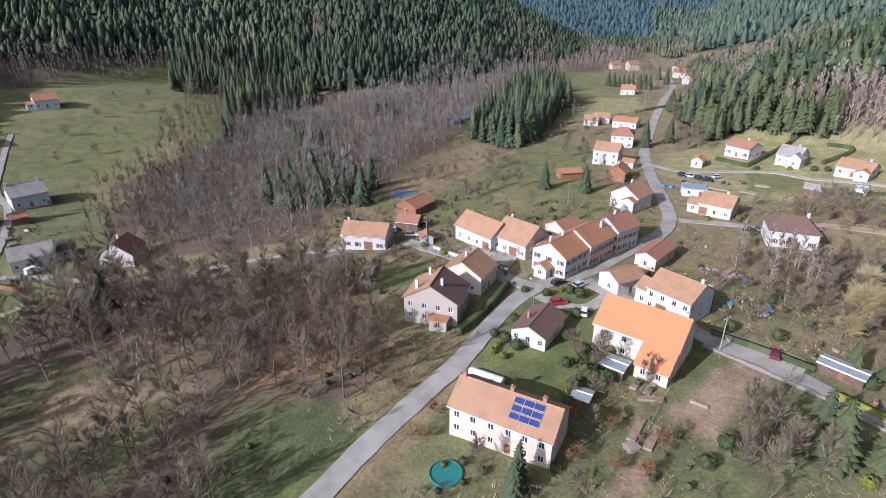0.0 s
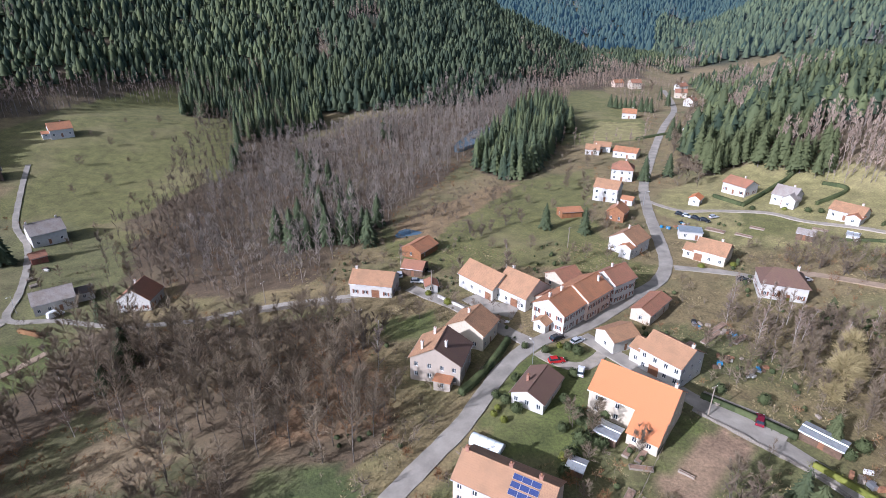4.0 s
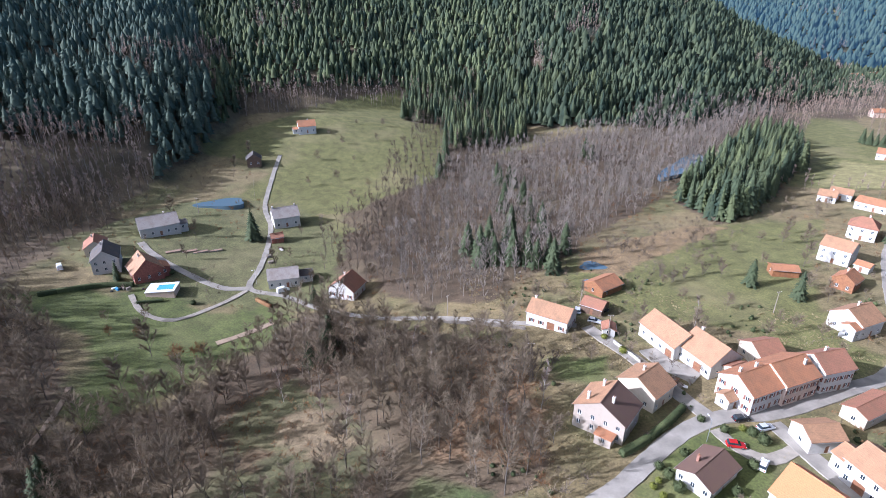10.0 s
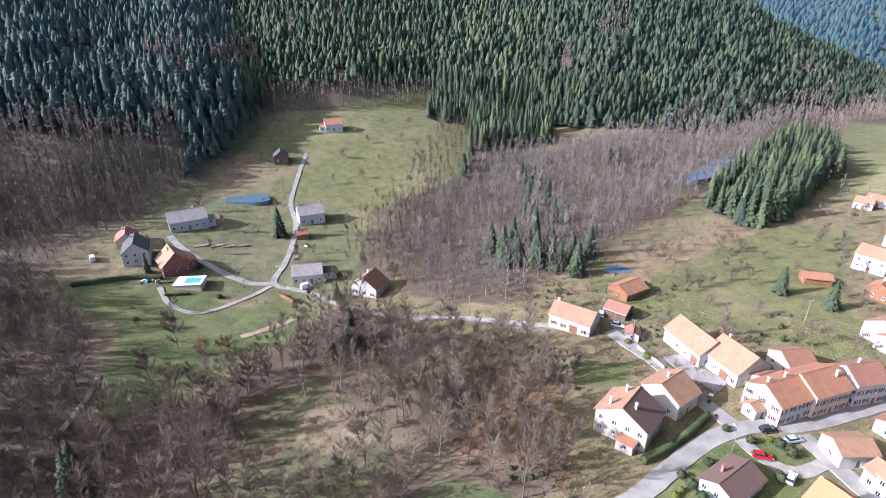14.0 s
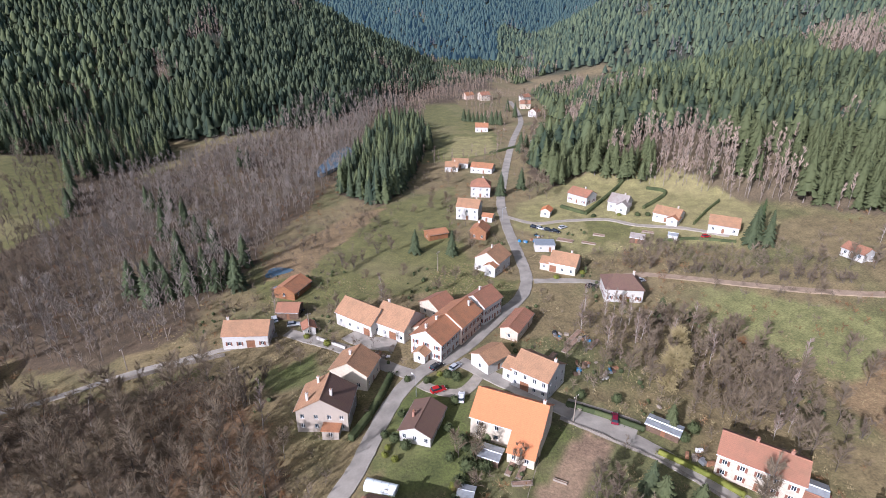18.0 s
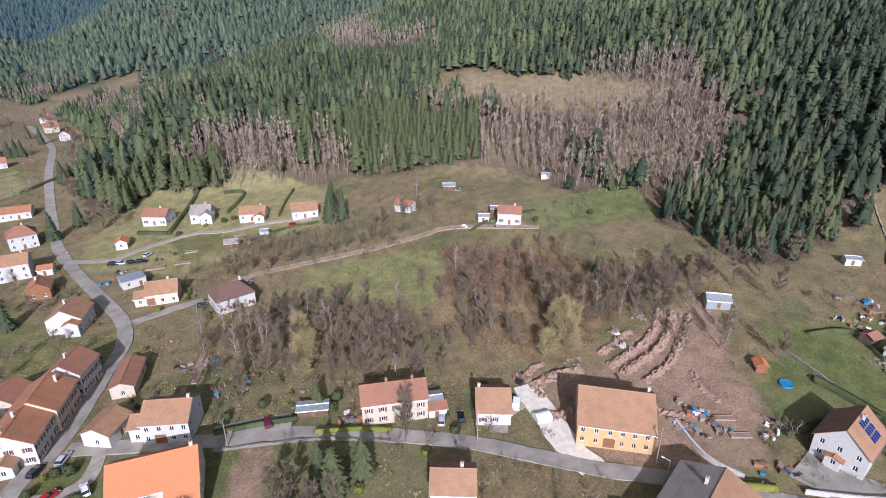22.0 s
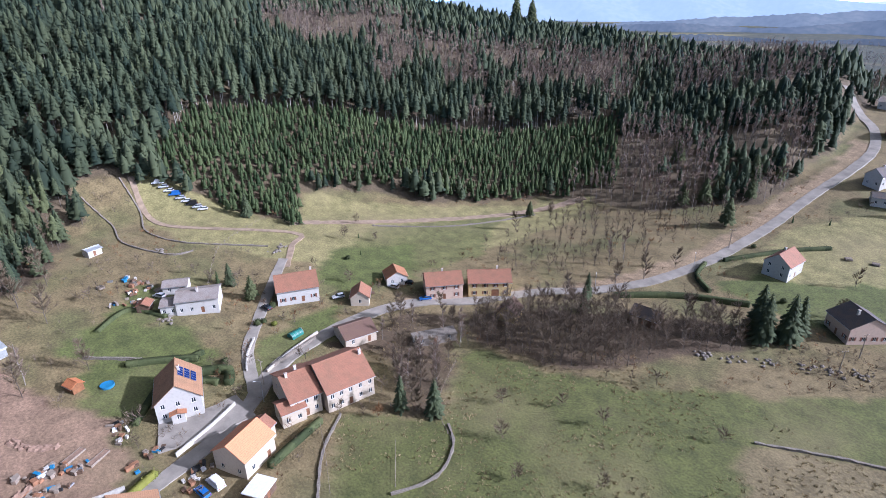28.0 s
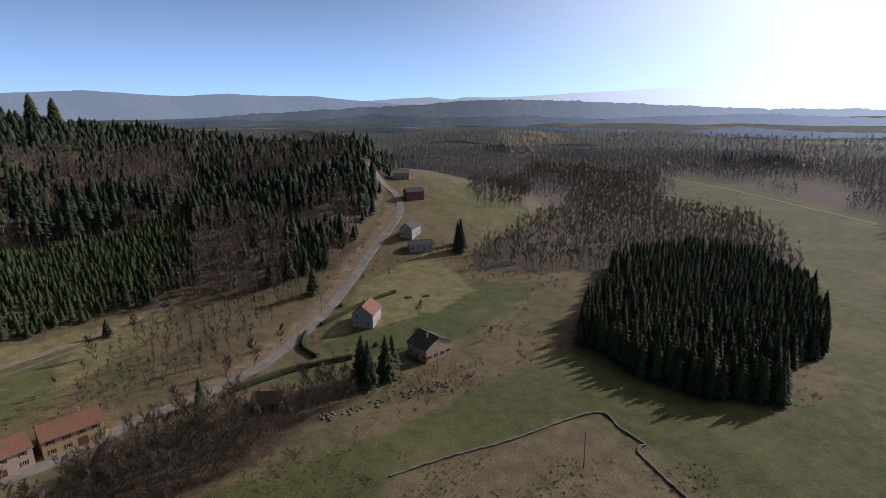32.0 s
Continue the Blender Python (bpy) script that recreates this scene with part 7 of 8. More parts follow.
hedge([(57, 98), (64, 92), (71, 85)], 1.2, 1.3, "leaf", "hedge round the parking yard")
hedge([(96, 0), (104, -8), (108, -16)], 1.8, 1.4, "leaf_light", "yellow-green hedge along the lane")
hedge([(70, 78), (76, 70), (80, 63)], 1.2, 1.2, "leaf_light", "low yellow-green hedge along the lane")
hedge([(185, 100), (200, 96), (214, 84)], 0.8, 1.0)
hedge([(-196, 104), (-186, 118), (-176, 126)], 1.6, 1.6)
hedge([(-166, 118), (-160, 124)], 1.2, 0.9)
hedge([(-132, 141), (-124, 139)], 1.2, 1.3, "russet", "brown winter hedge by the lane")
hedge([(120, 345), (144, 352)], 1.4, 1.6)
hedge([(140, 180), (152, 176), (164, 166)], 0.9, 1.0)
for x, y, w, mat in ((40, 96, 2.5, "leaf"), (34, 92, 3.2, "leaf"), (30, 84, 2.8, "leaf"), (33, 88, 2.6, "leaf"), (23, 80, 2.4, "leaf_light"), (62, 58, 2.2, "leaf_light"), (17, 62, 2.0, "leaf"), (3, 64, 1.6, "leaf"), (6, 62, 1.5, "leaf"), (-6, 148, 2.0, "leaf_light"), (0, 142, 2.4, "leaf_light"), (96, 165, 2.0, "leaf_light"), (85, 164, 2.2, "leaf_light"),
                     (128, 216, 2.2, "leaf"), (146, 208, 2.6, "leaf"), (150, 206, 2.4, "leaf"), (139, 212, 2.0, "leaf_light"), (101, 142, 2.2, "leaf_light"), (205, 80, 2.6, "leaf"), (222, 62, 2.4, "leaf"), (165, -104, 2.0, "leaf"), (152, -66, 2.4, "leaf"), (146, -60, 2.0, "leaf"), (143, -62, 1.8, "leaf_light"), (62, -226, 2.0, "leaf"), (-172, 140, 2.8, "leaf"), (-150, 128, 2.2, "leaf"), (40, -192, 2.0, "leaf"), (78, 52, 2.0, "leaf_light"), (88, 50, 2.4, "leaf")):
    bush(x, y, w, w * 0.85, mat)
for x, y, h in ((-22, 90, 2.4), (-26, 94, 2.2), (-18, 96, 2.0), (-12, 86, 2.6), (-8, 82, 2.2), (-30, 100, 2.6), (-24, 106, 2.0), (-16, 103, 1.8), (98, 140, 3.4), (118, 108, 3.0), (147, 88, 3.2), (152, 84, 2.8), (-150, 104, 3.2), (-158, 100, 3.0), (12, 66, 2.2), (-4, 70, 2.6), (-2, 76, 2.4), (20, 64, 2.8), (26, 62, 2.6), (28, 70, 2.4), (22, 74, 2.6), (35, 66, 3.0), (30, 60, 3.0)):
    tree("shrub", x, y, h)


def free_of_houses(x, y):
    ok = np.ones(np.shape(x), bool)
    for fx, fy, r in FOOT:
        ok &= np.hypot(x - fx, y - fy) > r
    return ok & off_road(x, y, 4.0)


# scattered low growth
lawns = [o for c, o in COVER if c in (LAWN, TAN, SOIL, PLOUGH)]
fields = [o for c, o in COVER if c in (MEADOW, PASTURE, PADDOCK)]
ax, ay = sown(-260, 270, -300, 420, 4.9, 0.5)
keep = free_of_houses(ax, ay) & (wobble(ax, ay, 11, 21) > -0.15) & (np.hypot(ax, ay) > 35)
for o in lawns + fields:
    keep &= ~inside(o, ax, ay)
keep &= ~hillside(ax, ay)
ax, ay = ax[keep], ay[keep]
half = wobble(ax, ay, 17, 31) > 0.1
scatter("scrub", SHRUB, ax[half], ay[half], rng.uniform(0.7, 2.6, half.sum()), ["russet", "bark"], "low russet bracken and bramble scrub", "scrub")
scatter("brushwood", SHRUB, ax[~half], ay[~half], rng.uniform(0.9, 2.8, (~half).sum()), ["twig_grey", "bark"], "low grey-brown leafless brushwood", "scrub")
gx2, gy2 = sown(-60, 135, -130, 185, 1.7, 0.5)
keep = free_of_houses(gx2, gy2) & ~inside(WOODS["near"], gx2, gy2) & (np.hypot(gx2, gy2) > 30) & (wobble(gx2, gy2, 6, 41) > -0.2)
for o in lawns:
    keep &= ~inside(o, gx2, gy2)
TUFT = []
for i in range(4):
    g = np.random.default_rng(400 + i)
    foot, lean = g.normal(0, 0.28, (12, 2)), g.normal(0, 0.3, (12, 2))
    edge = g.normal(0, 0.07, (12, 2))
    blades = [((*(p - e), -0.05), (*(p + e), -0.05), (*(p + q), float(g.uniform(0.25, 0.55)))) for p, q, e in zip(foot, lean, edge)]
    TUFT.append((np.array(blades).reshape(-1, 3), np.arange(36).reshape(-1, 3), np.zeros(12, int)))
scatter("dry_grass", TUFT, gx2[keep], gy2[keep], rng.uniform(0.5, 1.1, keep.sum()), ["grassy", "grassy"], "tufts of dry straw-coloured grass", "grass")

ax, ay = sown(-45, 115, 55, 205, 3.4, 0.5)
keep = free_of_houses(ax, ay) & (wobble(ax, ay, 7, 51) > 0.6)
for o in lawns:
    keep &= ~inside(o, ax, ay)
ax, ay = ax[keep], ay[keep]
low_balls = [(v, t, np.zeros(len(t), int)) for v, t in (leaf_ball(50 + i, 90) for i in range(4))]
scatter("evergreen_shrubs", low_balls, ax, ay, rng.uniform(0.5, 1.7, len(ax)), ["leaf", "leaf"], "low dark evergreen shrubs and ivy between the gardens", "shrubs")

# brown bramble and bracken on the slope above the barn, and bramble patch by the track
for outline, gap, lo, hi, mat, text in (
        (WOODS["thicket"], 2.4, 0.8, 2.6, "russet", "russet bramble thicket on the slope"),
        ([(45, -169), (36, -152), (5, -160), (-2, -176), (10, -180), (30, -174)], 2.2, 0.6, 1.6, "twig", "brambles on the stony bank above the meadow"),
        ([(-30, 170), (-10, 230), (30, 280), (45, 262), (22, 215), (8, 185), (-5, 160)], 4.6, 1.0, 3.0, "twig", "leafless brush on the rough slope"),
        ([(70, 128), (84, 140), (104, 120), (118, 84), (104, 70), (90, 88), (78, 108)], 3.6, 1.0, 3.0, "twig", "leafless brush along the brook"),
        ([(170, 103), (179, 87), (169, 76), (154, 73), (150, 92)], 1.6, 0.7, 1.5, "twig_red", "square patch of red-brown scrub"),
        ([(-40, 86), (-12, 92), (-14, 104), (-20, 118), (-26, 130), (-38, 128), (-34, 106)], 2.0, 0.6, 1.8, "russet", "russet bracken below the grey house")):
    ax, ay = sown_in(outline, gap, 0.5)
    scatter("bramble", SHRUB, ax, ay, rng.uniform(lo, hi, len(ax)), [mat, "bark"], text, "scrub")
for i in range(9):
    tree("spruce", 136 + 3 * i + float(rng.uniform(-1, 1)), 464 - 3.6 * i + float(rng.uniform(-1, 1)), float(rng.uniform(9, 13)), 1.3)

ax, ay = sown_in(WOODS["near"], 3.3, 0.5)
keep = (wobble(ax, ay, 10, 81) > -0.1) & ~inside([(-207, 99), (-191, 115), (-175, 116), (-172, 131), (-139, 127), (-126, 139), (-112, 136), (-112, 122), (-116, 101), (-122, 89), (-127, 67), (-139, 67), (-146, 84), (-162, 97), (-184, 95)], ax, ay)
ax, ay = ax[keep], ay[keep]
scatter("undergrowth", SHRUB, ax, ay, rng.uniform(0.8, 2.6, len(ax)), ["russet", "bark"], "russet undergrowth and brambles beneath the bare trees", "scrub")

# trees among the gardens
for kind, x, y, h in (("bare", 29, 85, 8), ("bare", 26, 88, 7), ("bare", 33, 92, 6), ("bare", 23, 78, 5), ("orchard", 27, 79, 4), ("bare", 52, 72, 9), ("bare", 55, 70, 8), ("bare", 53, 63, 8), ("bare", 46, 63, 7), ("bare", 56, 60, 9), ("willow", 96, 109, 9), ("birch", 91, 119, 12), ("birch", 79, 117, 11), ("spruce", 11, 60, 8), ("bare", 5, 63, 6), ("bare", 24, 70, 5),
                      ("pine", 92, -263, 13), ("pine", 80, -268, 12), ("pine", 84, -280, 13), ("pine", 76, -290, 12), ("pine", 151, -197, 7), ("birch", 95, -185, 12), ("birch", 96, -178, 11), ("birch", 89, -190, 10), ("spruce", 88, -150, 10), ("bare", 95, -148, 8), ("spruce", 13, -306, 15), ("bare", 104, 64, 7), ("bare", 70, 104, 6), ("bare", 74, 110, 7), ("bare", 66, 116, 6), ("orchard", 48, 172, 5), ("orchard", 58, 160, 5), ("bare", 20, 158, 8), ("bare", 4, 160, 7), ("birch", -16, 168, 9), ("bare", -30, 162, 8), ("bare", -40, 158, 9), ("bare", 62, 196, 8), ("bare", 60, 226, 9), ("bare", 66, 254, 9), ("bare", 56, 248, 8), ("bare", 76, 288, 9), ("bare", 82, 300, 8), ("bare", 126, 300, 12), ("bare", 132, 312, 11), ("bare", 158, 366, 10), ("bare", 166, 380, 11), ("bare", 176, 400, 10), ("bare", 200, 452, 11), ("bare", 210, 500, 10), ("bare", 196, 540, 11), ("bare", 222, 545, 10), ("bare", 236, 575, 10), ("spruce", 186, 470, 14), ("spruce", 190, 500, 13),
                      ("bare", -98, 76, 12), ("bare", -102, 90, 11), ("bare", -105, 75, 10), ("bare", -110, 84, 10), ("shrub", -129, 99, 5), ("shrub", -125, 104, 5), ("bare", -120, 160, 7), ("bare", -142, 166, 7), ("bare", -176, 152, 7), ("bare", -188, 170, 8), ("bare", -212, 180, 9), ("spruce", -184, 126, 8), ("bare", -150, 196, 6), ("bare", -112, 170, 9), ("bare", -96, 166, 9), ("bare", -220, 150, 9), ("bare", -226, 165, 9), ("bare", -230, 260, 8), ("bare", -226, 242, 8)):
    tree(kind, x, y, h * float(rng.uniform(0.9, 1.15)))

# the forest margin, and the trees of the brook, the gully and the bank, one by one
for x, y, h in margin_trees:
    tree("fir", x, y, h)
for name, gap, lo, hi in (("brook", 5.4, 6, 11), ("gully", 5.6, 7, 12), ("bank", 5.2, 6, 10)):
    for x, y in zip(*sown_in(WOODS[name], gap)):
        tree("birch" if (x * 7 + y * 3) % 5 < 1 else "bare", float(x), float(y), float(rng.uniform(lo, hi)))

# trees along the brook, above the earthworks and in the wet wood
for k, (x, y) in enumerate([(161, 18), (203, 8), (183, -10), (157, 0), (161, 63), (128, 64), (139, 75), (169, 32), (165, 40), (184, 12), (201, -6), (159, 53), (174, 73), (235, -19), (214, 3), (154, 90), (185, 24), (123, 67)]):
    tree("birch" if k % 4 == 3 else "bare", x, y, float(rng.uniform(8, 13)))
for k, (x, y) in enumerate([(115, 88), (113, 92), (109, 96), (117, 83), (124, 93), (116, 101), (113, 70), (129, 61), (128, 54), (138, 77), (166, 65), (161, 70), (117, 110), (208, 143), (176, 138), (156, 38), (160, 26), (93, 119), (83, 124), (77, 128)]):
    tree("birch" if k % 3 == 1 else "bare", x, y, float(rng.uniform(7, 12)), 1.1)
for k, (x, y) in enumerate([(-105, 99), (-138, 98), (-119, 93), (-94, 108), (-84, 112), (-59, 121), (-54, 130), (-46, 104), (-18, 110), (-28, 90), (-20, 98), (-62, 88), (-93, 73), (-130, 81)]):
    tree("birch" if k % 3 == 2 else "bare", x, y, float(rng.uniform(10, 15)))
for x, y in [(-67, 253), (-55, 221), (-44, 208), (-52, 246), (-61, 208), (-54, 192), (-43, 229), (-33, 197), (-29, 210), (-59, 189), (-61, 269)]:
    tree("spruce", x, y, float(rng.uniform(12, 17)), 1.2)

# regrowth on the cleared slope
ax, ay = sown_in(CLEARING, 9.0, 0.5)
keep = wobble(ax, ay, 12, 61) > 0.1
scatter("regrowth", FAR_SPRUCE[:4] + FAR_BARE, ax[keep], ay[keep], rng.uniform(2, 6, keep.sum()), ["young", "bark"], "scattered young trees on the felled slope", "trees")

for kind, x, y, h in (("bare", -65, 108, 14), ("bare", -54, 104, 13), ("bare", -46, 108, 13), ("birch", -92, 116, 14), ("birch", -103, 117, 13), ("bare", -39, 92, 9), ("bare", -87, 125, 13), ("birch", -51, 118, 13), ("bare", -44, 120, 12), ("bare", -15, 93, 8), ("bare", -12, 99, 9), ("orchard", -44, 72, 5), ("orchard", -26, 82, 5),
                      ("birch", 94, -73, 12), ("birch", 91, -82, 13), ("birch", 98, -98, 12), ("spruce", 88, -68, 11), ("bare", 93, -60, 4), ("shrub", 90, -62, 3), ("spruce", 171, 158, 16), ("spruce", 166, 161, 14), ("pine", 172, 42, 10), ("bare", 135, 84, 9), ("bare", 140, 94, 8), ("bare", 109, 88, 11), ("willow", 89, 100, 9), ("pine", 77, 83, 6), ("birch", 135, 70, 10), ("bare", 120, 64, 9), ("willow", 138, 43, 10), ("willow", 142, 40, 9), ("bare", 116, 75, 10), ("bare", 101, 88, 11), ("bare", 125, 108, 8)):
    tree(kind, x, y, h * float(rng.uniform(0.9, 1.1)))
hedge([(93, -35), (95, -41), (98, -51)], 1.6, 1.6)
hedge([(150, -22), (146, -30), (141, -38)], 1.8, 1.5)
hedge([(128, -38), (131, -36), (133, -31)], 1.8, 1.4)

# leafless garden shrubs and young fruit trees between the houses
ax, ay = sown(-30, 190, -120, 250, 7.5, 0.5)
keep = free_of_houses(ax, ay) & (wobble(ax, ay, 16, 71) > 0.0) & (np.hypot(ax, ay) > 40)
for o in lawns + fields:
    keep &= ~inside(o, ax, ay)
for name in WOODS:
    keep &= ~inside(WOODS[name], ax, ay)
scatter("garden_shrubs", BANK_BARE[:3] + SHRUB, ax[keep], ay[keep], rng.uniform(1.8, 4.5, keep.sum()), ["twig", "bark"], "leafless garden shrubs and small fruit trees", "shrubs")

for x, y, w in ((27, 84, 3.6), (24, 80, 3.2), (30, 88, 3.4), (28, 92, 2.8), (22, 76, 2.6), (31, 83, 2.4), (62, 100, 2.4), (70, 96, 2.6), (82, 82, 2.8), (78, 80, 2.4), (45, 66, 2.8), (40, 62, 2.4), (96, 60, 2.6), (106, 52, 2.4), (132, -40, 2.2), (135, -43, 2.0), (146, -58, 2.2), (160, -62, 2.4)):
    bush(x, y, w, w * 1.1, "leaf", "dark evergreen shrub between the gardens")

# ---- vehicles ----
def car_master(colour, van=False):
    top = new("van" if van else "car")
    L, W, H = (5.0, 1.95, 2.1) if van else (4.2, 1.72, 1.45)
    lower = [(-L / 2, 0.32), (-L / 2 + 0.05, 0.78), (-L / 2 + 0.12, 0.92), (L / 2 - 1.15, 0.95), (L / 2 - 0.2, 0.74), (L / 2, 0.55), (L / 2 - 0.02, 0.3)]
    cabin = [(-L / 2 + 0.12, 0.9), (-L / 2 + 0.25, H - 0.08), (-L / 2 + 0.6, H), (0.75 if van else 0.15, H), (L / 2 - 1.1, 0.93)]

    def profile(pts, w0, w1):
        bm = bmesh.new()
        a = [bm.verts.new((x, -(w0 if z < 0.85 else w1), z)) for x, z in pts]
        b = [bm.verts.new((x, (w0 if z < 0.85 else w1), z)) for x, z in pts]
        bm.faces.new(a[::-1]), bm.faces.new(b)
        for i in range(len(pts)):
            j = (i + 1) % len(pts)
            bm.faces.new((a[i], a[j], b[j], b[i]))
        bmesh.ops.bevel(bm, geom=list(bm.edges), offset=0.05, segments=2, affect="EDGES")
        return bm

    part("body", profile(lower, W / 2, W / 2 - 0.04), "car_" + colour, top)
    part("cabin", profile([(x * 0.985, z - 0.02) for x, z in cabin], W / 2 - 0.1, W / 2 - 0.13), "car_" + colour if van else "glass", top)
    bm = bmesh.new()
    box(bm, -L / 2 + 0.5, 0.7 if van else 0.15, -W / 2 + 0.22, W / 2 - 0.22, H - 0.02, H + 0.03)
    part("roof", bm, "car_" + colour, top)
    if van:
        bm = bmesh.new()
        box(bm, 0.95, 1.05, -W / 2 + 0.2, W / 2 - 0.2, 1.15, 1.75, pose(0.1, 0, 0, 0, -12, 0))
        part("windscreen", bm, "glass", top)
    for x in (-L / 2 + 0.8, L / 2 - 0.82):
        for s in (-1, 1):
            bm = bmesh.new()
            tube(bm, (x, s * (W / 2 - 0.2), 0.31), (x, s * (W / 2 + 0.01), 0.31), 0.31, 0.31, 14)
            w = part("wheel", bm, "tyre", top)
            bm = bmesh.new()
            tube(bm, (x, s * (W / 2 - 0.05), 0.31), (x, s * (W / 2 + 0.03), 0.31), 0.19, 0.17, 10)
            part("rim", bm, "rim", w)
    for s in (-1, 1):
        bm = bmesh.new()
        box(bm, L / 2 - 0.2, L / 2 - 0.01, s * 0.58 - 0.16, s * 0.58 + 0.16, 0.56, 0.68)
        part("headlight", bm, "frame", top)
        bm = bmesh.new()
        box(bm, -L / 2 - 0.01, -L / 2 + 0.08, s * 0.62 - 0.1, s * 0.62 + 0.1, 0.6, 0.8)
        part("tail_light", bm, "car_red", top)
    return top


CARS = {}
NAMES = dict(red="red", maroon="dark red", white="white", silver="silver-grey", black="black", blue="blue")


def car(colour, x, y, rot, van=False):
    m = pose(x, y, gz(x, y) + 0.2, 0, 0, rot)
    key = colour, van
    if key not in CARS:
        CARS[key] = car_master(colour, van)
        tagged(CARS[key], NAMES[colour] + (" delivery van parked near the houses" if van else " small car parked near the houses"), "van" if van else "car", "parked vehicles")
        CARS[key].matrix_basis = m
        return CARS[key]
    return copy_thing(CARS[key], m)


for c, x, y, r, v in (("red", 27, 111.5, 10, 0), ("white", 32, 107, 70, 0), ("black", 29, 121.5, 30, 0), ("maroon", 66, 90, 60, 0), ("red", 157, 175, 10, 0), ("black", 94, 154, -10, 0), ("black", 97, 213, -50, 0), ("silver", 99, 211, -50, 0), ("black", 101.5, 208, -50, 0),
                      ("black", 104, 205.5, -50, 0), ("silver", 109, 209, 20, 0), ("silver", 34, 120, 35, 0), ("blue", 96, -21.5, 10, 0), ("white", 96.5, -24.5, 10, 1), ("white", 104, 41.5, 20, 1), ("silver", 89, 54.5, 30, 0), ("black", 92.5, 51, 40, 0), ("silver", 138, -105, 20, 0), ("black", 137, -110.5, 30, 0),
                      ("blue", 125, -108.5, 60, 0), ("silver", 144, -86, 70, 0), ("silver", -16, 162, 100, 0), ("black", -8, 164, 60, 0), ("white", -10, 156.5, 0, 0), ("white", -127, 150.5, 60, 1), ("white", -207.8, 121.0, 150, 1), ("white", 113, 153, 10, 0), ("silver", 178, -40, 30, 0), ("black", 152, -64, 10, 0), ("silver", 150, 346, 60, 0), ("white", 155, 356, 30, 0)):
    car(c, x, y, r, bool(v))
for i in range(9):
    car(("white", "silver", "white", "blue", "silver", "white", "black", "silver", "white")[i], 255 - 2.5 * i, -66.5 - 1.3 * i, 65 + 9 * math.sin(i * 2.0), i % 3 == 0)


# ---- posts, walls, greenhouses and garden things ----
def utility_pole(x, y, h, rot=0.0, arm=True):
    top = new("utility_pole")
    top.matrix_basis = pose(x, y, gz(x, y), 0, 0, rot)
    bm = bmesh.new()
    tube(bm, (0, 0, -0.6), (0, 0, h), 0.15, 0.10, 8)
    part("pole", bm, "post", top)
    if arm:
        bm = bmesh.new()
        box(bm, -0.9, 0.9, -0.06, 0.06, h - 0.35, h - 0.22)
        part("crossarm", bm, "post", top)
        for q in (-0.8, 0.0, 0.8):
            bm = bmesh.new()
            tube(bm, (q, 0, h - 0.22), (q, 0, h - 0.02), 0.06, 0.04, 6)
            part("insulator", bm, "frame", top)
    return tagged(top, "weathered wooden utility pole with a crossarm", "pole", "utility poles")


for x, y, h, r in ((-24, 126, 9, 20), (44, 182, 8, 40), (83, -159, 8, 20), (69, -220, 8, 10), (17, -162, 8, 50), (-27, -127, 11, 40), (15, -175, 8, 60), (103, 7, 9, 0), (56, 92, 8, 30), (-58, 150, 8, 70), (-5, 149, 8, 20), (88, 44, 8, 20), (120, -47, 8, 10), (-205, 190, 8, 0)):
    utility_pole(x, y, h, r)


def street_lamp(x, y, rot):
    top = new("street_lamp")
    top.matrix_basis = pose(x, y, gz(x, y), 0, 0, rot)
    bm = bmesh.new()
    tube(bm, (0, 0, -0.4), (0, 0, 6.4), 0.09, 0.06, 8)
    part("pole", bm, "steel", top)
    bm = bmesh.new()
    tube(bm, (0, 0, 6.35), (1.3, 0, 6.7), 0.045, 0.04, 6)
    part("arm", bm, "steel", top)
    bm = bmesh.new()
    box(bm, 1.2, 1.8, -0.12, 0.12, 6.62, 6.76)
    part("lamp_head", bm, "frame", top)
    return tagged(top, "tall grey steel street lamp beside the road", "street lamp", "street lamps")


for x, y, r in ((21, 111, 120), (55, 148, -40), (24, 128, -30), (86, 226, 0), (98, 4, 90), (114, -44, 60), (90, -158, 120), (72, -196, 100), (-140, 151, -90)):
    street_lamp(x, y, r)


def wall_run(points, h, thick, mat, label, name="garden_wall", cap=True):
    line = smooth_line(points, 1.6)
    top = new(name)
    for nm, w, z0, z1, mt in (("masonry", thick, -0.7, h, mat), ("coping", thick + 0.1, h + 0.004, h + 0.09, "concrete")):
        if nm == "coping" and not cap:
            continue
        bm = bmesh.new()
        rows = []
        for i, q in enumerate(line):
            d = (line[min(i + 1, len(line) - 1)] - line[max(i - 1, 0)]).normalized()
            s = Vector((-d.y, d.x)) * (w / 2 + (0 if cap else 0.12 * math.sin(i * 2.7)))
            g = gz(q.x, q.y)
            up = 0.0 if cap else 0.18 * math.sin(i * 1.9) * math.sin(i * 0.7)
            rows.append([bm.verts.new(k) for k in ((q.x - s.x, q.y - s.y, g + z0), (q.x - s.x * 0.9, q.y - s.y * 0.9, g + z1 + up), (q.x + s.x * 0.9, q.y + s.y * 0.9, g + z1 + up), (q.x + s.x, q.y + s.y, g + z0))])
        for a, b in zip(rows, rows[1:]):
            for j in range(4):
                bm.faces.new((a[j], b[j], b[(j + 1) % 4], a[(j + 1) % 4]))
        bm.faces.new(rows[0]), bm.faces.new(rows[-1][::-1])
        part(nm, bm, mt, top)
    return tagged(top, label, "wall", "garden walls")


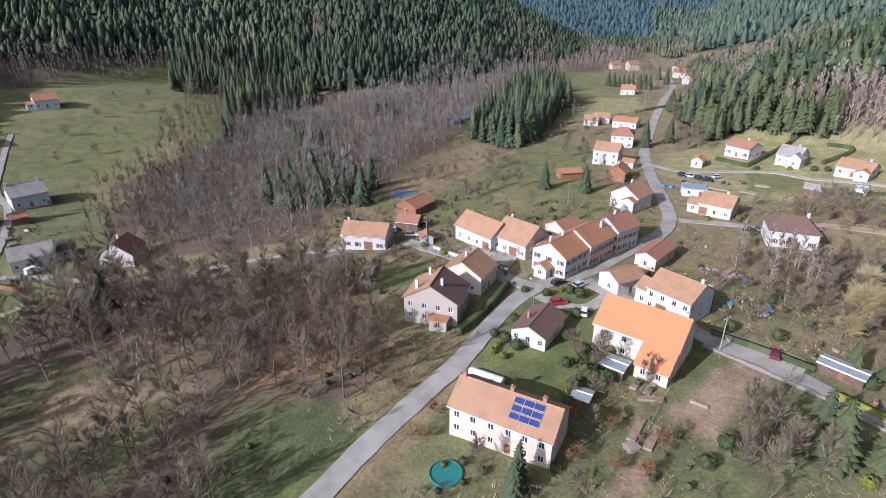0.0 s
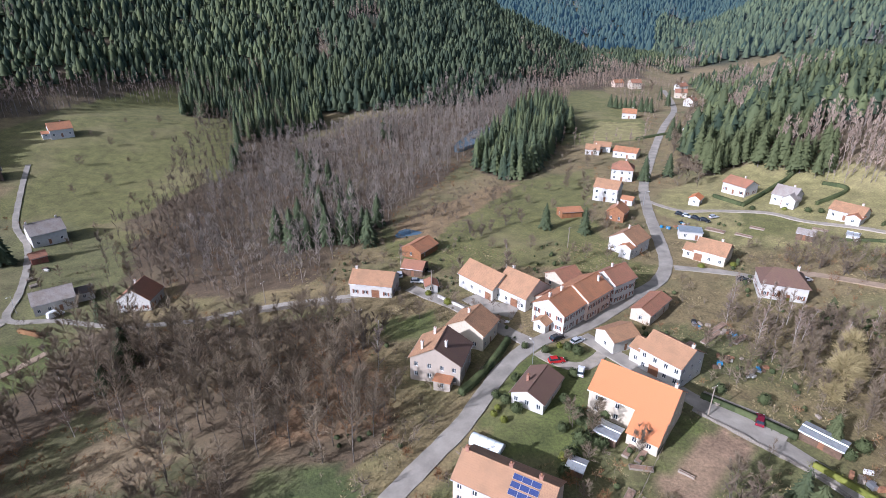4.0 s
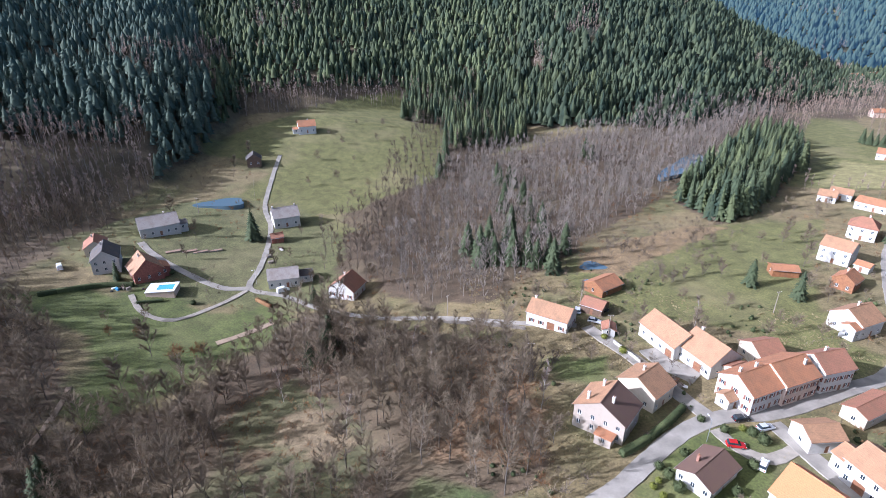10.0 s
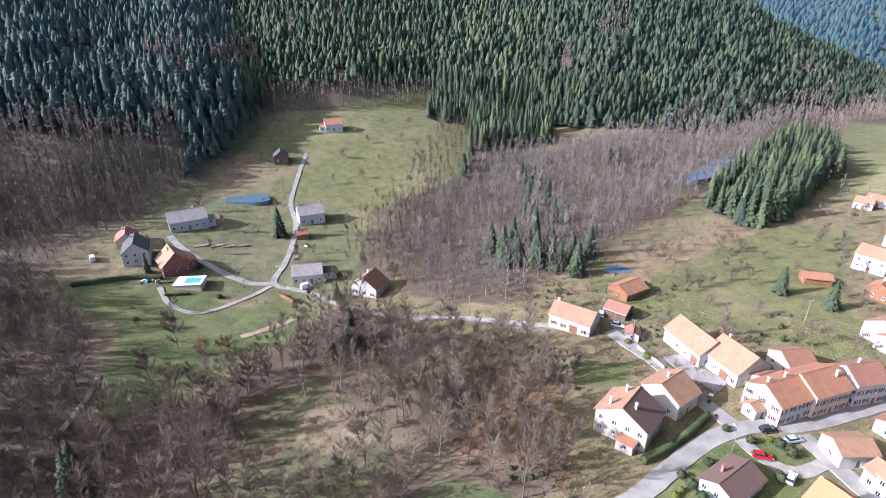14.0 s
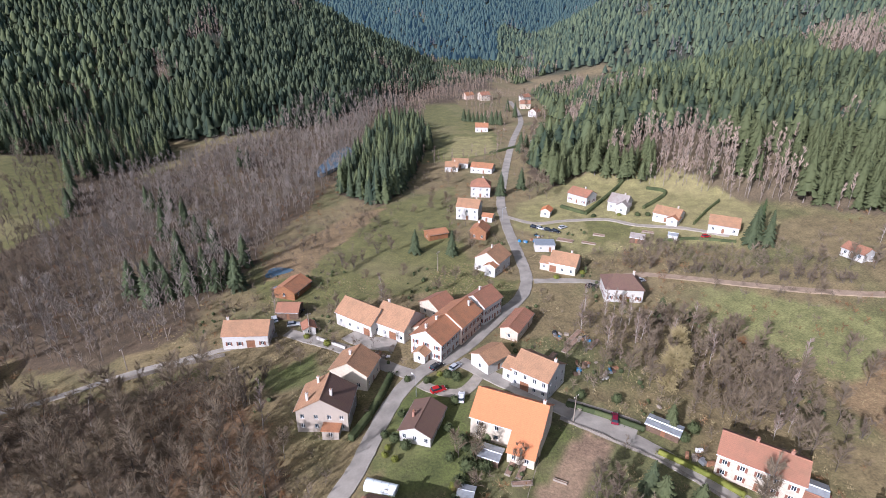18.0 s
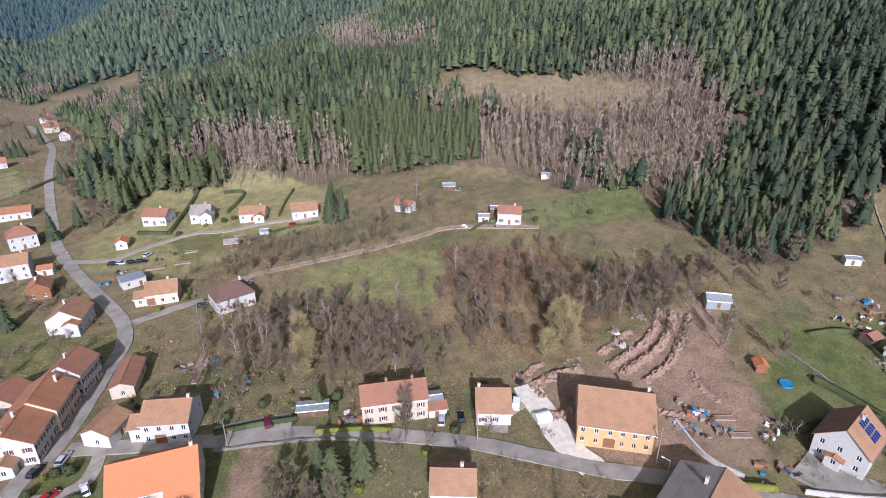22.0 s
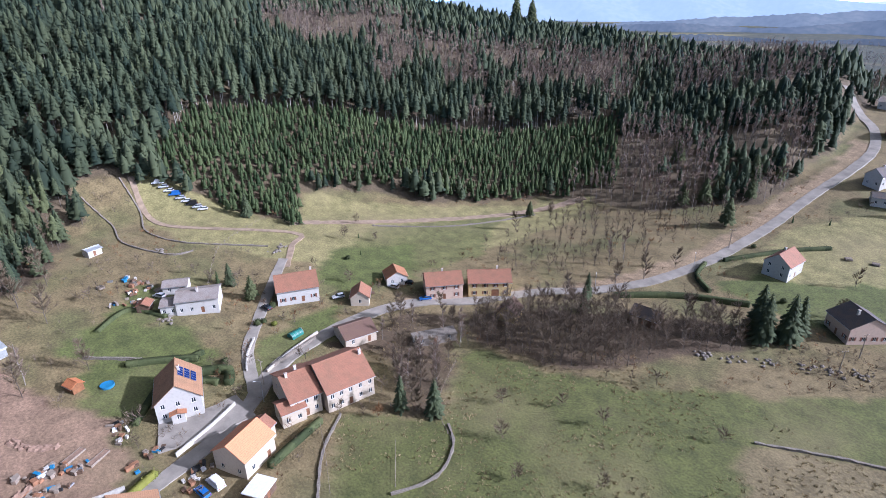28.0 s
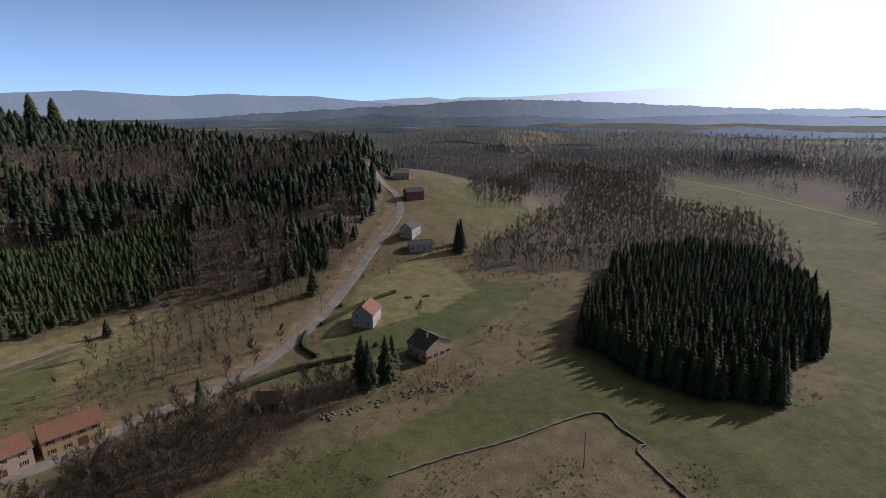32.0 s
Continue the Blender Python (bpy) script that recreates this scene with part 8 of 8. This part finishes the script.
wall_run([(110, -21), (114, -31), (117.5, -38)], 1.2, 0.3, "white", "white rendered wall round the asphalt yard")
wall_run([(128, -46), (134, -49), (140, -54)], 0.9, 0.35, "concrete", "pale concrete wall beside the climbing lane")
wall_run([(124, -50), (128, -60), (131, -70)], 1.0, 0.35, "stone", "old stone retaining wall above the road")
wall_run([(-60, 145), (-43, 146), (-30, 146.5)], 1.1, 0.4, "stone_grey", "grey stone wall along the lane", "garden_wall", False)
wall_run([(-3, 146), (1, 142), (5, 138)], 1.0, 0.35, "concrete", "low pale wall along the yard")
wall_run([(54, 93), (62, 84), (70, 74), (77, 61)], 0.7, 0.4, "stone_grey", "low rough stone wall along the lane", "garden_wall", False)
wall_run([(118, 6), (110, -2), (108, -10)], 1.1, 0.4, "concrete", "pale wall round the builder's yard")
for pts in ([(23, -120), (8, -129), (-8, -137), (-35, -153), (-41, -145), (-46, -138), (-43, -135), (-50, -118), (-60, -96)], [(76, -73), (70, -69), (66, -60), (69, -50)], [(260, -38), (242, -43), (223, -42), (204, -52), (202, -60)], [(263, -54), (246, -55), (228, -52), (210, -60), (190, -84)], [(78, -38), (89, -46), (97, -56)], [(150, -200), (165, -160), (185, -130)]):
    wall_run(pts, 0.5, 0.6, "stone_grey", "low tumbled field wall of grey stones", "field_wall", False)


def tunnel(x, y, rot, L, r, mat, label):
    top = new("polytunnel")
    top.matrix_basis = pose(x, y, gz(x, y), 0, 0, rot)
    bm = bmesh.new()
    n = 10
    arcs = [[bm.verts.new((px, r * math.cos(math.pi * i / n), 0.4 + r * 0.85 * math.sin(math.pi * i / n) if 0 < i < n else -0.2)) for i in range(n + 1)] for px in np.linspace(-L / 2, L / 2, 7)]
    for a, b in zip(arcs, arcs[1:]):
        for i in range(n):
            bm.faces.new((a[i], b[i], b[i + 1], a[i + 1]))
    bm.faces.new(arcs[0]), bm.faces.new(arcs[-1][::-1])
    part("cover", bm, mat, top)
    for px in np.linspace(-L / 2, L / 2, 5):
        bm = bmesh.new()
        pts = [(px, (r + 0.03) * math.cos(math.pi * i / n), 0.4 + (r * 0.85 + 0.03) * math.sin(math.pi * i / n)) for i in range(n + 1)]
        tube_path(bm, pts, 0.03, 5)
        part("hoop", bm, "steel", top)
    bm = bmesh.new()
    box(bm, L / 2 + 0.01, L / 2 + 0.05, -0.45, 0.45, 0, 1.6)
    part("door", bm, "frame", top)
    return tagged(top, label, "greenhouse", "greenhouses")


tunnel(8, 84.3, -30, 7.0, 1.4, "film", "white plastic polytunnel behind the farmhouse")
tunnel(134.5, -64.5, -80, 4.2, 1.3, "teal", "turquoise polytunnel on the lawn")
tunnel(103, 34, -40, 4.0, 1.6, "film", "stacked glassy tunnel covers beside the barn")


def round_pool(x, y, r, h, mat, label, name="paddling_pool"):
    top = new(name)
    top.matrix_basis = pose(x, y, gz(x, y), 0, 0, 0)
    n = 28
    bm = bmesh.new()
    rings = [[bm.verts.new((q * math.cos(2 * math.pi * i / n), q * math.sin(2 * math.pi * i / n), z)) for i in range(n)] for q, z in ((r, -0.3), (r, h), (r - 0.12, h), (r - 0.12, -0.3))]
    for a, b in zip(rings, rings[1:]):
        for i in range(n):
            bm.faces.new((a[i], a[(i + 1) % n], b[(i + 1) % n], b[i]))
    part("rim", bm, mat, top)
    bm = bmesh.new()
    bm.faces.new([bm.verts.new(((r - 0.12) * math.cos(2 * math.pi * i / n), (r - 0.12) * math.sin(2 * math.pi * i / n), h * 0.7)) for i in range(n)])
    part("water" if name == "paddling_pool" else "cover", bm, mat if name != "paddling_pool" else "blue", top)
    return tagged(top, label, "pool", "garden play things")


def terrace_pool(x, y, rot):
    top = new("terrace_pool")
    top.matrix_basis = pose(x, y, gz(x, y), 0, 0, rot)
    bm = bmesh.new()
    box(bm, -5.0, 5.0, -3.6, 3.6, -1.5, 2.0)
    part("retaining_wall", bm, "rose", top)
    for q in ((-5.2, 5.2, -3.8, -2.0), (-5.2, 5.2, 2.0, 3.8), (-5.2, -1.6, -1.998, 1.998), (4.2, 5.2, -1.998, 1.998)):
        bm = bmesh.new()
        box(bm, *q, 2.004, 2.2)
        part("deck", bm, "white_roof", top, "white paved pool deck")
    bm = bmesh.new()
    box(bm, -1.595, 4.195, -1.995, 1.995, 2.004, 2.12)
    part("water", bm, "pool_blue", top, "clear light blue water")
    return tagged(top, "raised swimming pool with white deck and pink retaining walls", "pool")


terrace_pool(-164.5, 128.5, 30)
round_pool(145, -16, 1.7, 0.5, "blue", "round blue paddling pool on the lawn")
round_pool(0.2, 61.8, 2.6, 0.55, "teal", "round garden pool under a dark teal cover", "covered_pool")


def raised_bed(x, y, rot, L, W):
    top = new("raised_bed")
    top.matrix_basis = pose(x, y, gz(x, y), 0, 0, rot)
    for q in ((-L / 2, L / 2, -W / 2, -W / 2 + 0.08), (-L / 2, L / 2, W / 2 - 0.08, W / 2), (-L / 2, -L / 2 + 0.08, -W / 2 + 0.082, W / 2 - 0.082), (L / 2 - 0.08, L / 2, -W / 2 + 0.082, W / 2 - 0.082)):
        bm = bmesh.new()
        box(bm, *q, -0.3, 0.45)
        part("board", bm, "post", top)
    bm = bmesh.new()
    box(bm, -L / 2 + 0.085, L / 2 - 0.085, -W / 2 + 0.085, W / 2 - 0.085, -0.3, 0.36)
    part("soil", bm, "soil", top)
    return tagged(top, "wooden raised vegetable bed filled with soil", "garden bed", "garden beds")


for x, y, r, L, W in ((36, 82, 50, 4.0, 1.3), (38, 80.5, 50, 4.2, 1.2), (37, 77.5, -10, 4.5, 1.2), (32, 70, 55, 6.0, 1.4), (34, 68, 55, 6.0, 1.4), (125, -4, -60, 5.0, 1.6), (121, -8, -60, 5.0, 1.6), (178, -46, 20, 4, 1.4), (-185, 154, 50, 6.0, 2.0), (-180, 158, 50, 6.0, 2.0), (45, 76, -40, 3.0, 0.5), (70, 122, 38, 9.0, 1.5), (73, 126, 38, 9.0, 1.5), (77, 121, 38, 6.0, 1.4), (62, 118, 38, 5.0, 1.5), (93, 190, 20, 6.0, 1.6), (104, 196, -40, 7.0, 3.0), (112, 190, -40, 6.0, 2.0), (120, 196, -40, 5.0, 2.0), (140, 190, -40, 5.0, 2.0), (-176, 160, 50, 6.0, 1.6), (-172, 164, 50, 6.0, 1.6)):
    raised_bed(x, y, r, L, W)


def pile(name, x, y, rot, kind, n, label, category):
    """A heap of logs, stones or boards, each piece its own part."""
    g = np.random.default_rng(int(abs(x * 7 + y * 3)))
    top = new(name)
    top.matrix_basis = pose(x, y, gz(x, y), 0, 0, rot)
    for i in range(n):
        bm = bmesh.new()
        if kind == "log":
            row = i // 6
            tube(bm, (-1.1 + g.normal(0, 0.08), (i % 6) * 0.32 - 0.8 + 0.16 * (row % 2), 0.1 + row * 0.27), (1.1 + g.normal(0, 0.08), (i % 6) * 0.32 - 0.8 + 0.16 * (row % 2), 0.1 + row * 0.27), 0.15, 0.14, 7)
            part("log", bm, "post", top)
        elif kind == "stone":
            bmesh.ops.create_icosphere(bm, subdivisions=1, radius=0.5)
            s = g.uniform(0.5, 1.3)
            for v in bm.verts:
                v.co = Vector((v.co.x * s * 1.3, v.co.y * s, v.co.z * s * 0.8)) * float(g.uniform(0.8, 1.15)) + Vector((0, 0, 0.12))
            bmesh.ops.transform(bm, matrix=pose(float(g.normal(0, 1.5)), float(g.normal(0, 1.1)), 0, float(g.uniform(0, 30)), 0, float(g.uniform(0, 360))), verts=bm.verts)
            part("boulder", bm, "stone_grey", top)
        else:
            mat = ("frame", "rusty", "blue", "steel", "post", "post", "concrete", "tyre", "post", "wood", "wood", "rusty")[int(g.integers(0, 12))]
            w, d, h = g.uniform(0.5, 2.0), g.uniform(0.4, 1.2), g.uniform(0.3, 1.0)
            box(bm, -w / 2, w / 2, -d / 2, d / 2, -0.1, h, pose(float(g.normal(0, 1.6)), float(g.normal(0, 1.1)), 0, 0, 0, float(g.uniform(0, 180))))
            bmesh.ops.bevel(bm, geom=list(bm.edges), offset=0.03, segments=1, affect="EDGES")
            part("crate", bm, mat, top)
    return tagged(top, label, category, name + "s")


for x, y, r in ((194, -27, 20), (190, -36, 40), (182, -41, 10), (-146, 168, 50), (-150, 172, 50), (33, -238, 30), (25, -240, 10), (60, 96, 20), (176, -36, 60), (30, 66, 20)):
    pile("woodpile", x, y, r, "log", 18, "stack of cut logs in the open", "woodpile")
for x, y in ((185, -85), (188, -88), (18, -163), (24, -160), (39, -150), (32, -155), (12, -167), (165, -38), (210, -50), (158, 24), (164, 12), (128, 34), (120, 38), (5, -172), (46, -146)):
    pile("stone_heap", x, y, 30, "stone", 12, "heap of grey field stones", "stone heap")
for x, y, n in ((146, 29, 9), (142, 26, 8), (123, 1, 16), (118, 5, 14), (121, -3, 12), (115, 46, 7), (113, -14, 6), (116, -18, 6), (186, -33, 10), (180, -33, 8), (78, 74, 8), (85, 68, 7), (-178, 122, 7), (-170, 126, 6), (-14, 186, 8), (12, 133, 8), (15, 131, 7), (101, -20, 8), (103, -24, 7), (70, 112, 8), (74, 108, 7), (66, 110, 6), (195, 93, 8), (188, 104, 7), (40, 88, 5), (143, -95, 6), (-150, 180, 6), (88, 200, 5), (93, 203, 6)):
    pile("clutter", x, y, 25, "crate", n, "loose heap of crates, boards and building scrap", "clutter")


wall_run([(160, -14), (155, -20), (150, -26)], 0.8, 0.6, "stone_grey", "rough stone retaining wall below the lawn", "garden_wall", False)
wall_run([(125, -52), (127, -60), (129, -68)], 1.3, 0.5, "stone_grey", "old stone retaining wall beside the lane", "garden_wall", False)
for x, y, n in ((195, -34, 9), (190, -37, 9), (185, -39, 8), (182, -28, 7), (117, 1, 10), (124, 4, 9), (128, -14, 7), (124, -13, 7), (69, 127, 6), (76, 123, 7), (80, 87, 5), (202, 86, 4), (192, 133, 4), (220, 128, 5)):
    pile("clutter", x, y, 60, "crate", n, "untidy stack of boards, crates and scrap", "clutter")


def spoil_ridge(points, w, h, label):
    line = smooth_line(points, 0.6)
    g = np.random.default_rng(int(points[0][0]))
    v, f = [], []
    for i, q in enumerate(line):
        d = (line[min(i + 1, len(line) - 1)] - line[max(i - 1, 0)]).normalized()
        s = Vector((-d.y, d.x))
        for k in range(7):
            u = k / 3 - 1
            e = q + s * u * w * g.uniform(0.6, 1.4)
            v.append((e.x, e.y, gz(e.x, e.y) - 0.25 + h * (1 - u * u) * g.uniform(0.25, 1.3) * min(1, i / 3, (len(line) - 1 - i) / 3) * 0.75))
    for i in range(len(line) - 1):
        for k in range(6):
            a = i * 7 + k
            f.append((a, a + 7, a + 8, a + 1))
    return tagged(raw_mesh("earth_bank", v, f, "soil"), label, "earth heap", "earthworks")


for pts, w, h in (([(164, 20), (152, 19), (142, 21), (130, 26)], 1.5, 2.2), ([(164, 16), (152, 15), (141, 17), (129, 22)], 1.5, 2.4), ([(166, 11), (152, 11), (139, 12), (128, 16)], 1.4, 1.9), ([(104, 33), (110, 28), (118, 30)], 1.8, 2.2), ([(126, 31), (120, 37), (112, 41)], 1.8, 2.2),
                  ([(134, 30), (142, 27), (150, 25)], 1.6, 1.6), ([(124, 16), (120, 9), (124, 2)], 1.5, 1.3), ([(140, 6), (134, 3), (130, -3)], 1.2, 1.0), ([(110, 36), (116, 44), (124, 42)], 1.4, 1.6)):
    spoil_ridge(pts, w, h, "ridge of freshly dug reddish earth")


def fence(points, gap=2.6, h=1.1):
    line = smooth_line(points, gap)
    top = new("fence")
    for q in line:
        bm = bmesh.new()
        z = gz(q.x, q.y)
        tube(bm, (q.x, q.y, z - 0.3), (q.x, q.y, z + h), 0.06, 0.05, 6)
        part("post", bm, "post", top)
    for k in (0.55, 0.95):
        bm = bmesh.new()
        tube_path(bm, [(a.x, a.y, gz(a.x, a.y) + h * k) for a in line], 0.025, 4)
        part("rail", bm, "post", top)
    return tagged(top, "post-and-rail fence of grey weathered wood", "fence", "fences")


for pts in ([(186, 112), (205, 118), (222, 108)], [(233, 121), (249, 109), (258, 94)], [(72, -70), (83, -76), (93, -92)], [(78, -41), (88, -46), (101, -52)], [(176, -55), (200, -70), (215, -95)], [(-150, 180), (-143, 162)], [(70, -52), (80, -60)], [(-25, 205), (-4, 230)], [(44, 84), (34, 70)], [(-212, 240), (-192, 216)], [(96, -64), (86, -70)], [(60, 172), (50, 164)]):
    fence(pts)


# the distance: wooded ridges one behind the other in the spring haze
def far_ridge(bearing0, bearing1, d, base, heights, veil, label, seed=0, rough=1.0):
    """heights: the skyline at even steps of bearing. veil: haze painted on the ridge as emission, brighter towards the
    sun.
    """
    m, n, l, p = shade("far_ridge", 1.0)
    p.inputs["Specular IOR Level"].default_value = 0.0
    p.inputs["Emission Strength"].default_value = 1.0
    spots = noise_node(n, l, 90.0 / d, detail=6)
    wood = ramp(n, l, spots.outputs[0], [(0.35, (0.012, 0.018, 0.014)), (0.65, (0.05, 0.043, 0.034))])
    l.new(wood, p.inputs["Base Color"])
    # the ridge's own surface emits the haze colour
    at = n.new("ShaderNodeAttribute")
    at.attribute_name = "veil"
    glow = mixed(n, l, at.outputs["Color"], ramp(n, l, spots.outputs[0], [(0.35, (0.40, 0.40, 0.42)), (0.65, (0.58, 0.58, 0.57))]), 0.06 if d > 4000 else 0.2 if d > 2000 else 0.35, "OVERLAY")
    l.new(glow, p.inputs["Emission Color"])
    k, rows = 420, 5
    span = np.linspace(0, 1, k)
    th = np.radians(bearing0 + (bearing1 - bearing0) * span)
    top_z = np.interp(span, np.linspace(0, 1, len(heights)), heights)
    g = np.random.default_rng(seed)
    top_z = top_z + rough * d / 900 * (np.convolve(g.normal(0, 1, k), np.ones(9) / 4, "same") + g.uniform(0, 1.6, k))
    v, f = [], []
    for q in range(rows):
        u = q / (rows - 1)
        r = d * (1 + 0.12 * u + 0.02 * np.sin(th * 40 + q))
        v.append(np.stack([np.sin(th) * r, np.cos(th) * r, base + (top_z - base) * u ** 0.8], -1))
    v = np.concatenate(v)
    i = np.arange(k - 1)
    f = np.concatenate([np.stack([i + q * k, i + 1 + q * k, i + 1 + (q + 1) * k, i + (q + 1) * k], -1) for q in range(rows - 1)])
    me = numpy_mesh("backdrop", v, f, [m])
    # painted haze grows brighter on the bearings nearer the sun
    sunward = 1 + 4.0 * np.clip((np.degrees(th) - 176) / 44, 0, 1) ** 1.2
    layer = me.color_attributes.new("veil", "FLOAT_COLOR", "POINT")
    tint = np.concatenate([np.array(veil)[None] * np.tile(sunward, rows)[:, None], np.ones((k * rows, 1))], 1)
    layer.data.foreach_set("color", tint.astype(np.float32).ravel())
    return tagged(new("backdrop", me), label, "hills", kind="structure")


far_ridge(120, 175, 4450, -120, [150, 170, 165, 150, 195, 215, 225, 200, 180, 195, 175, 168, 130, 95, 60], (0.36, 0.46, 0.575), "distant mountain ridge in painted blue haze", 1, 0.3)
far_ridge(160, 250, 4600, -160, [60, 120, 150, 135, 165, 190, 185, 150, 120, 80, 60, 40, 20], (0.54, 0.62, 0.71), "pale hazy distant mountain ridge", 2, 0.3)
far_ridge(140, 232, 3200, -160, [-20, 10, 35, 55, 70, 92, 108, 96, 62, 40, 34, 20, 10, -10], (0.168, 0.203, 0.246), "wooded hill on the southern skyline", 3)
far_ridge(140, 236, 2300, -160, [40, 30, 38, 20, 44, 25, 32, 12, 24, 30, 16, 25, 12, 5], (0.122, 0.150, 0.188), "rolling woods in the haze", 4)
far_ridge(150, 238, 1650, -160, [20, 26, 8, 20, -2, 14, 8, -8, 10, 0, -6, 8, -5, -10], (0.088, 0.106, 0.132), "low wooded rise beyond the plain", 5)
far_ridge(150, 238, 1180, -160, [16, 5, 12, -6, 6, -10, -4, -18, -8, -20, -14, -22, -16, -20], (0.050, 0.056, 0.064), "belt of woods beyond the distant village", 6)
far_ridge(-2, 40, 3300, -100, [330, 340, 330, 300, 250, 225, 205, 190, 240, 300, 330, 350, 340], (0.05, 0.095, 0.16), "wooded hills in painted blue haze closing the valley", 7)
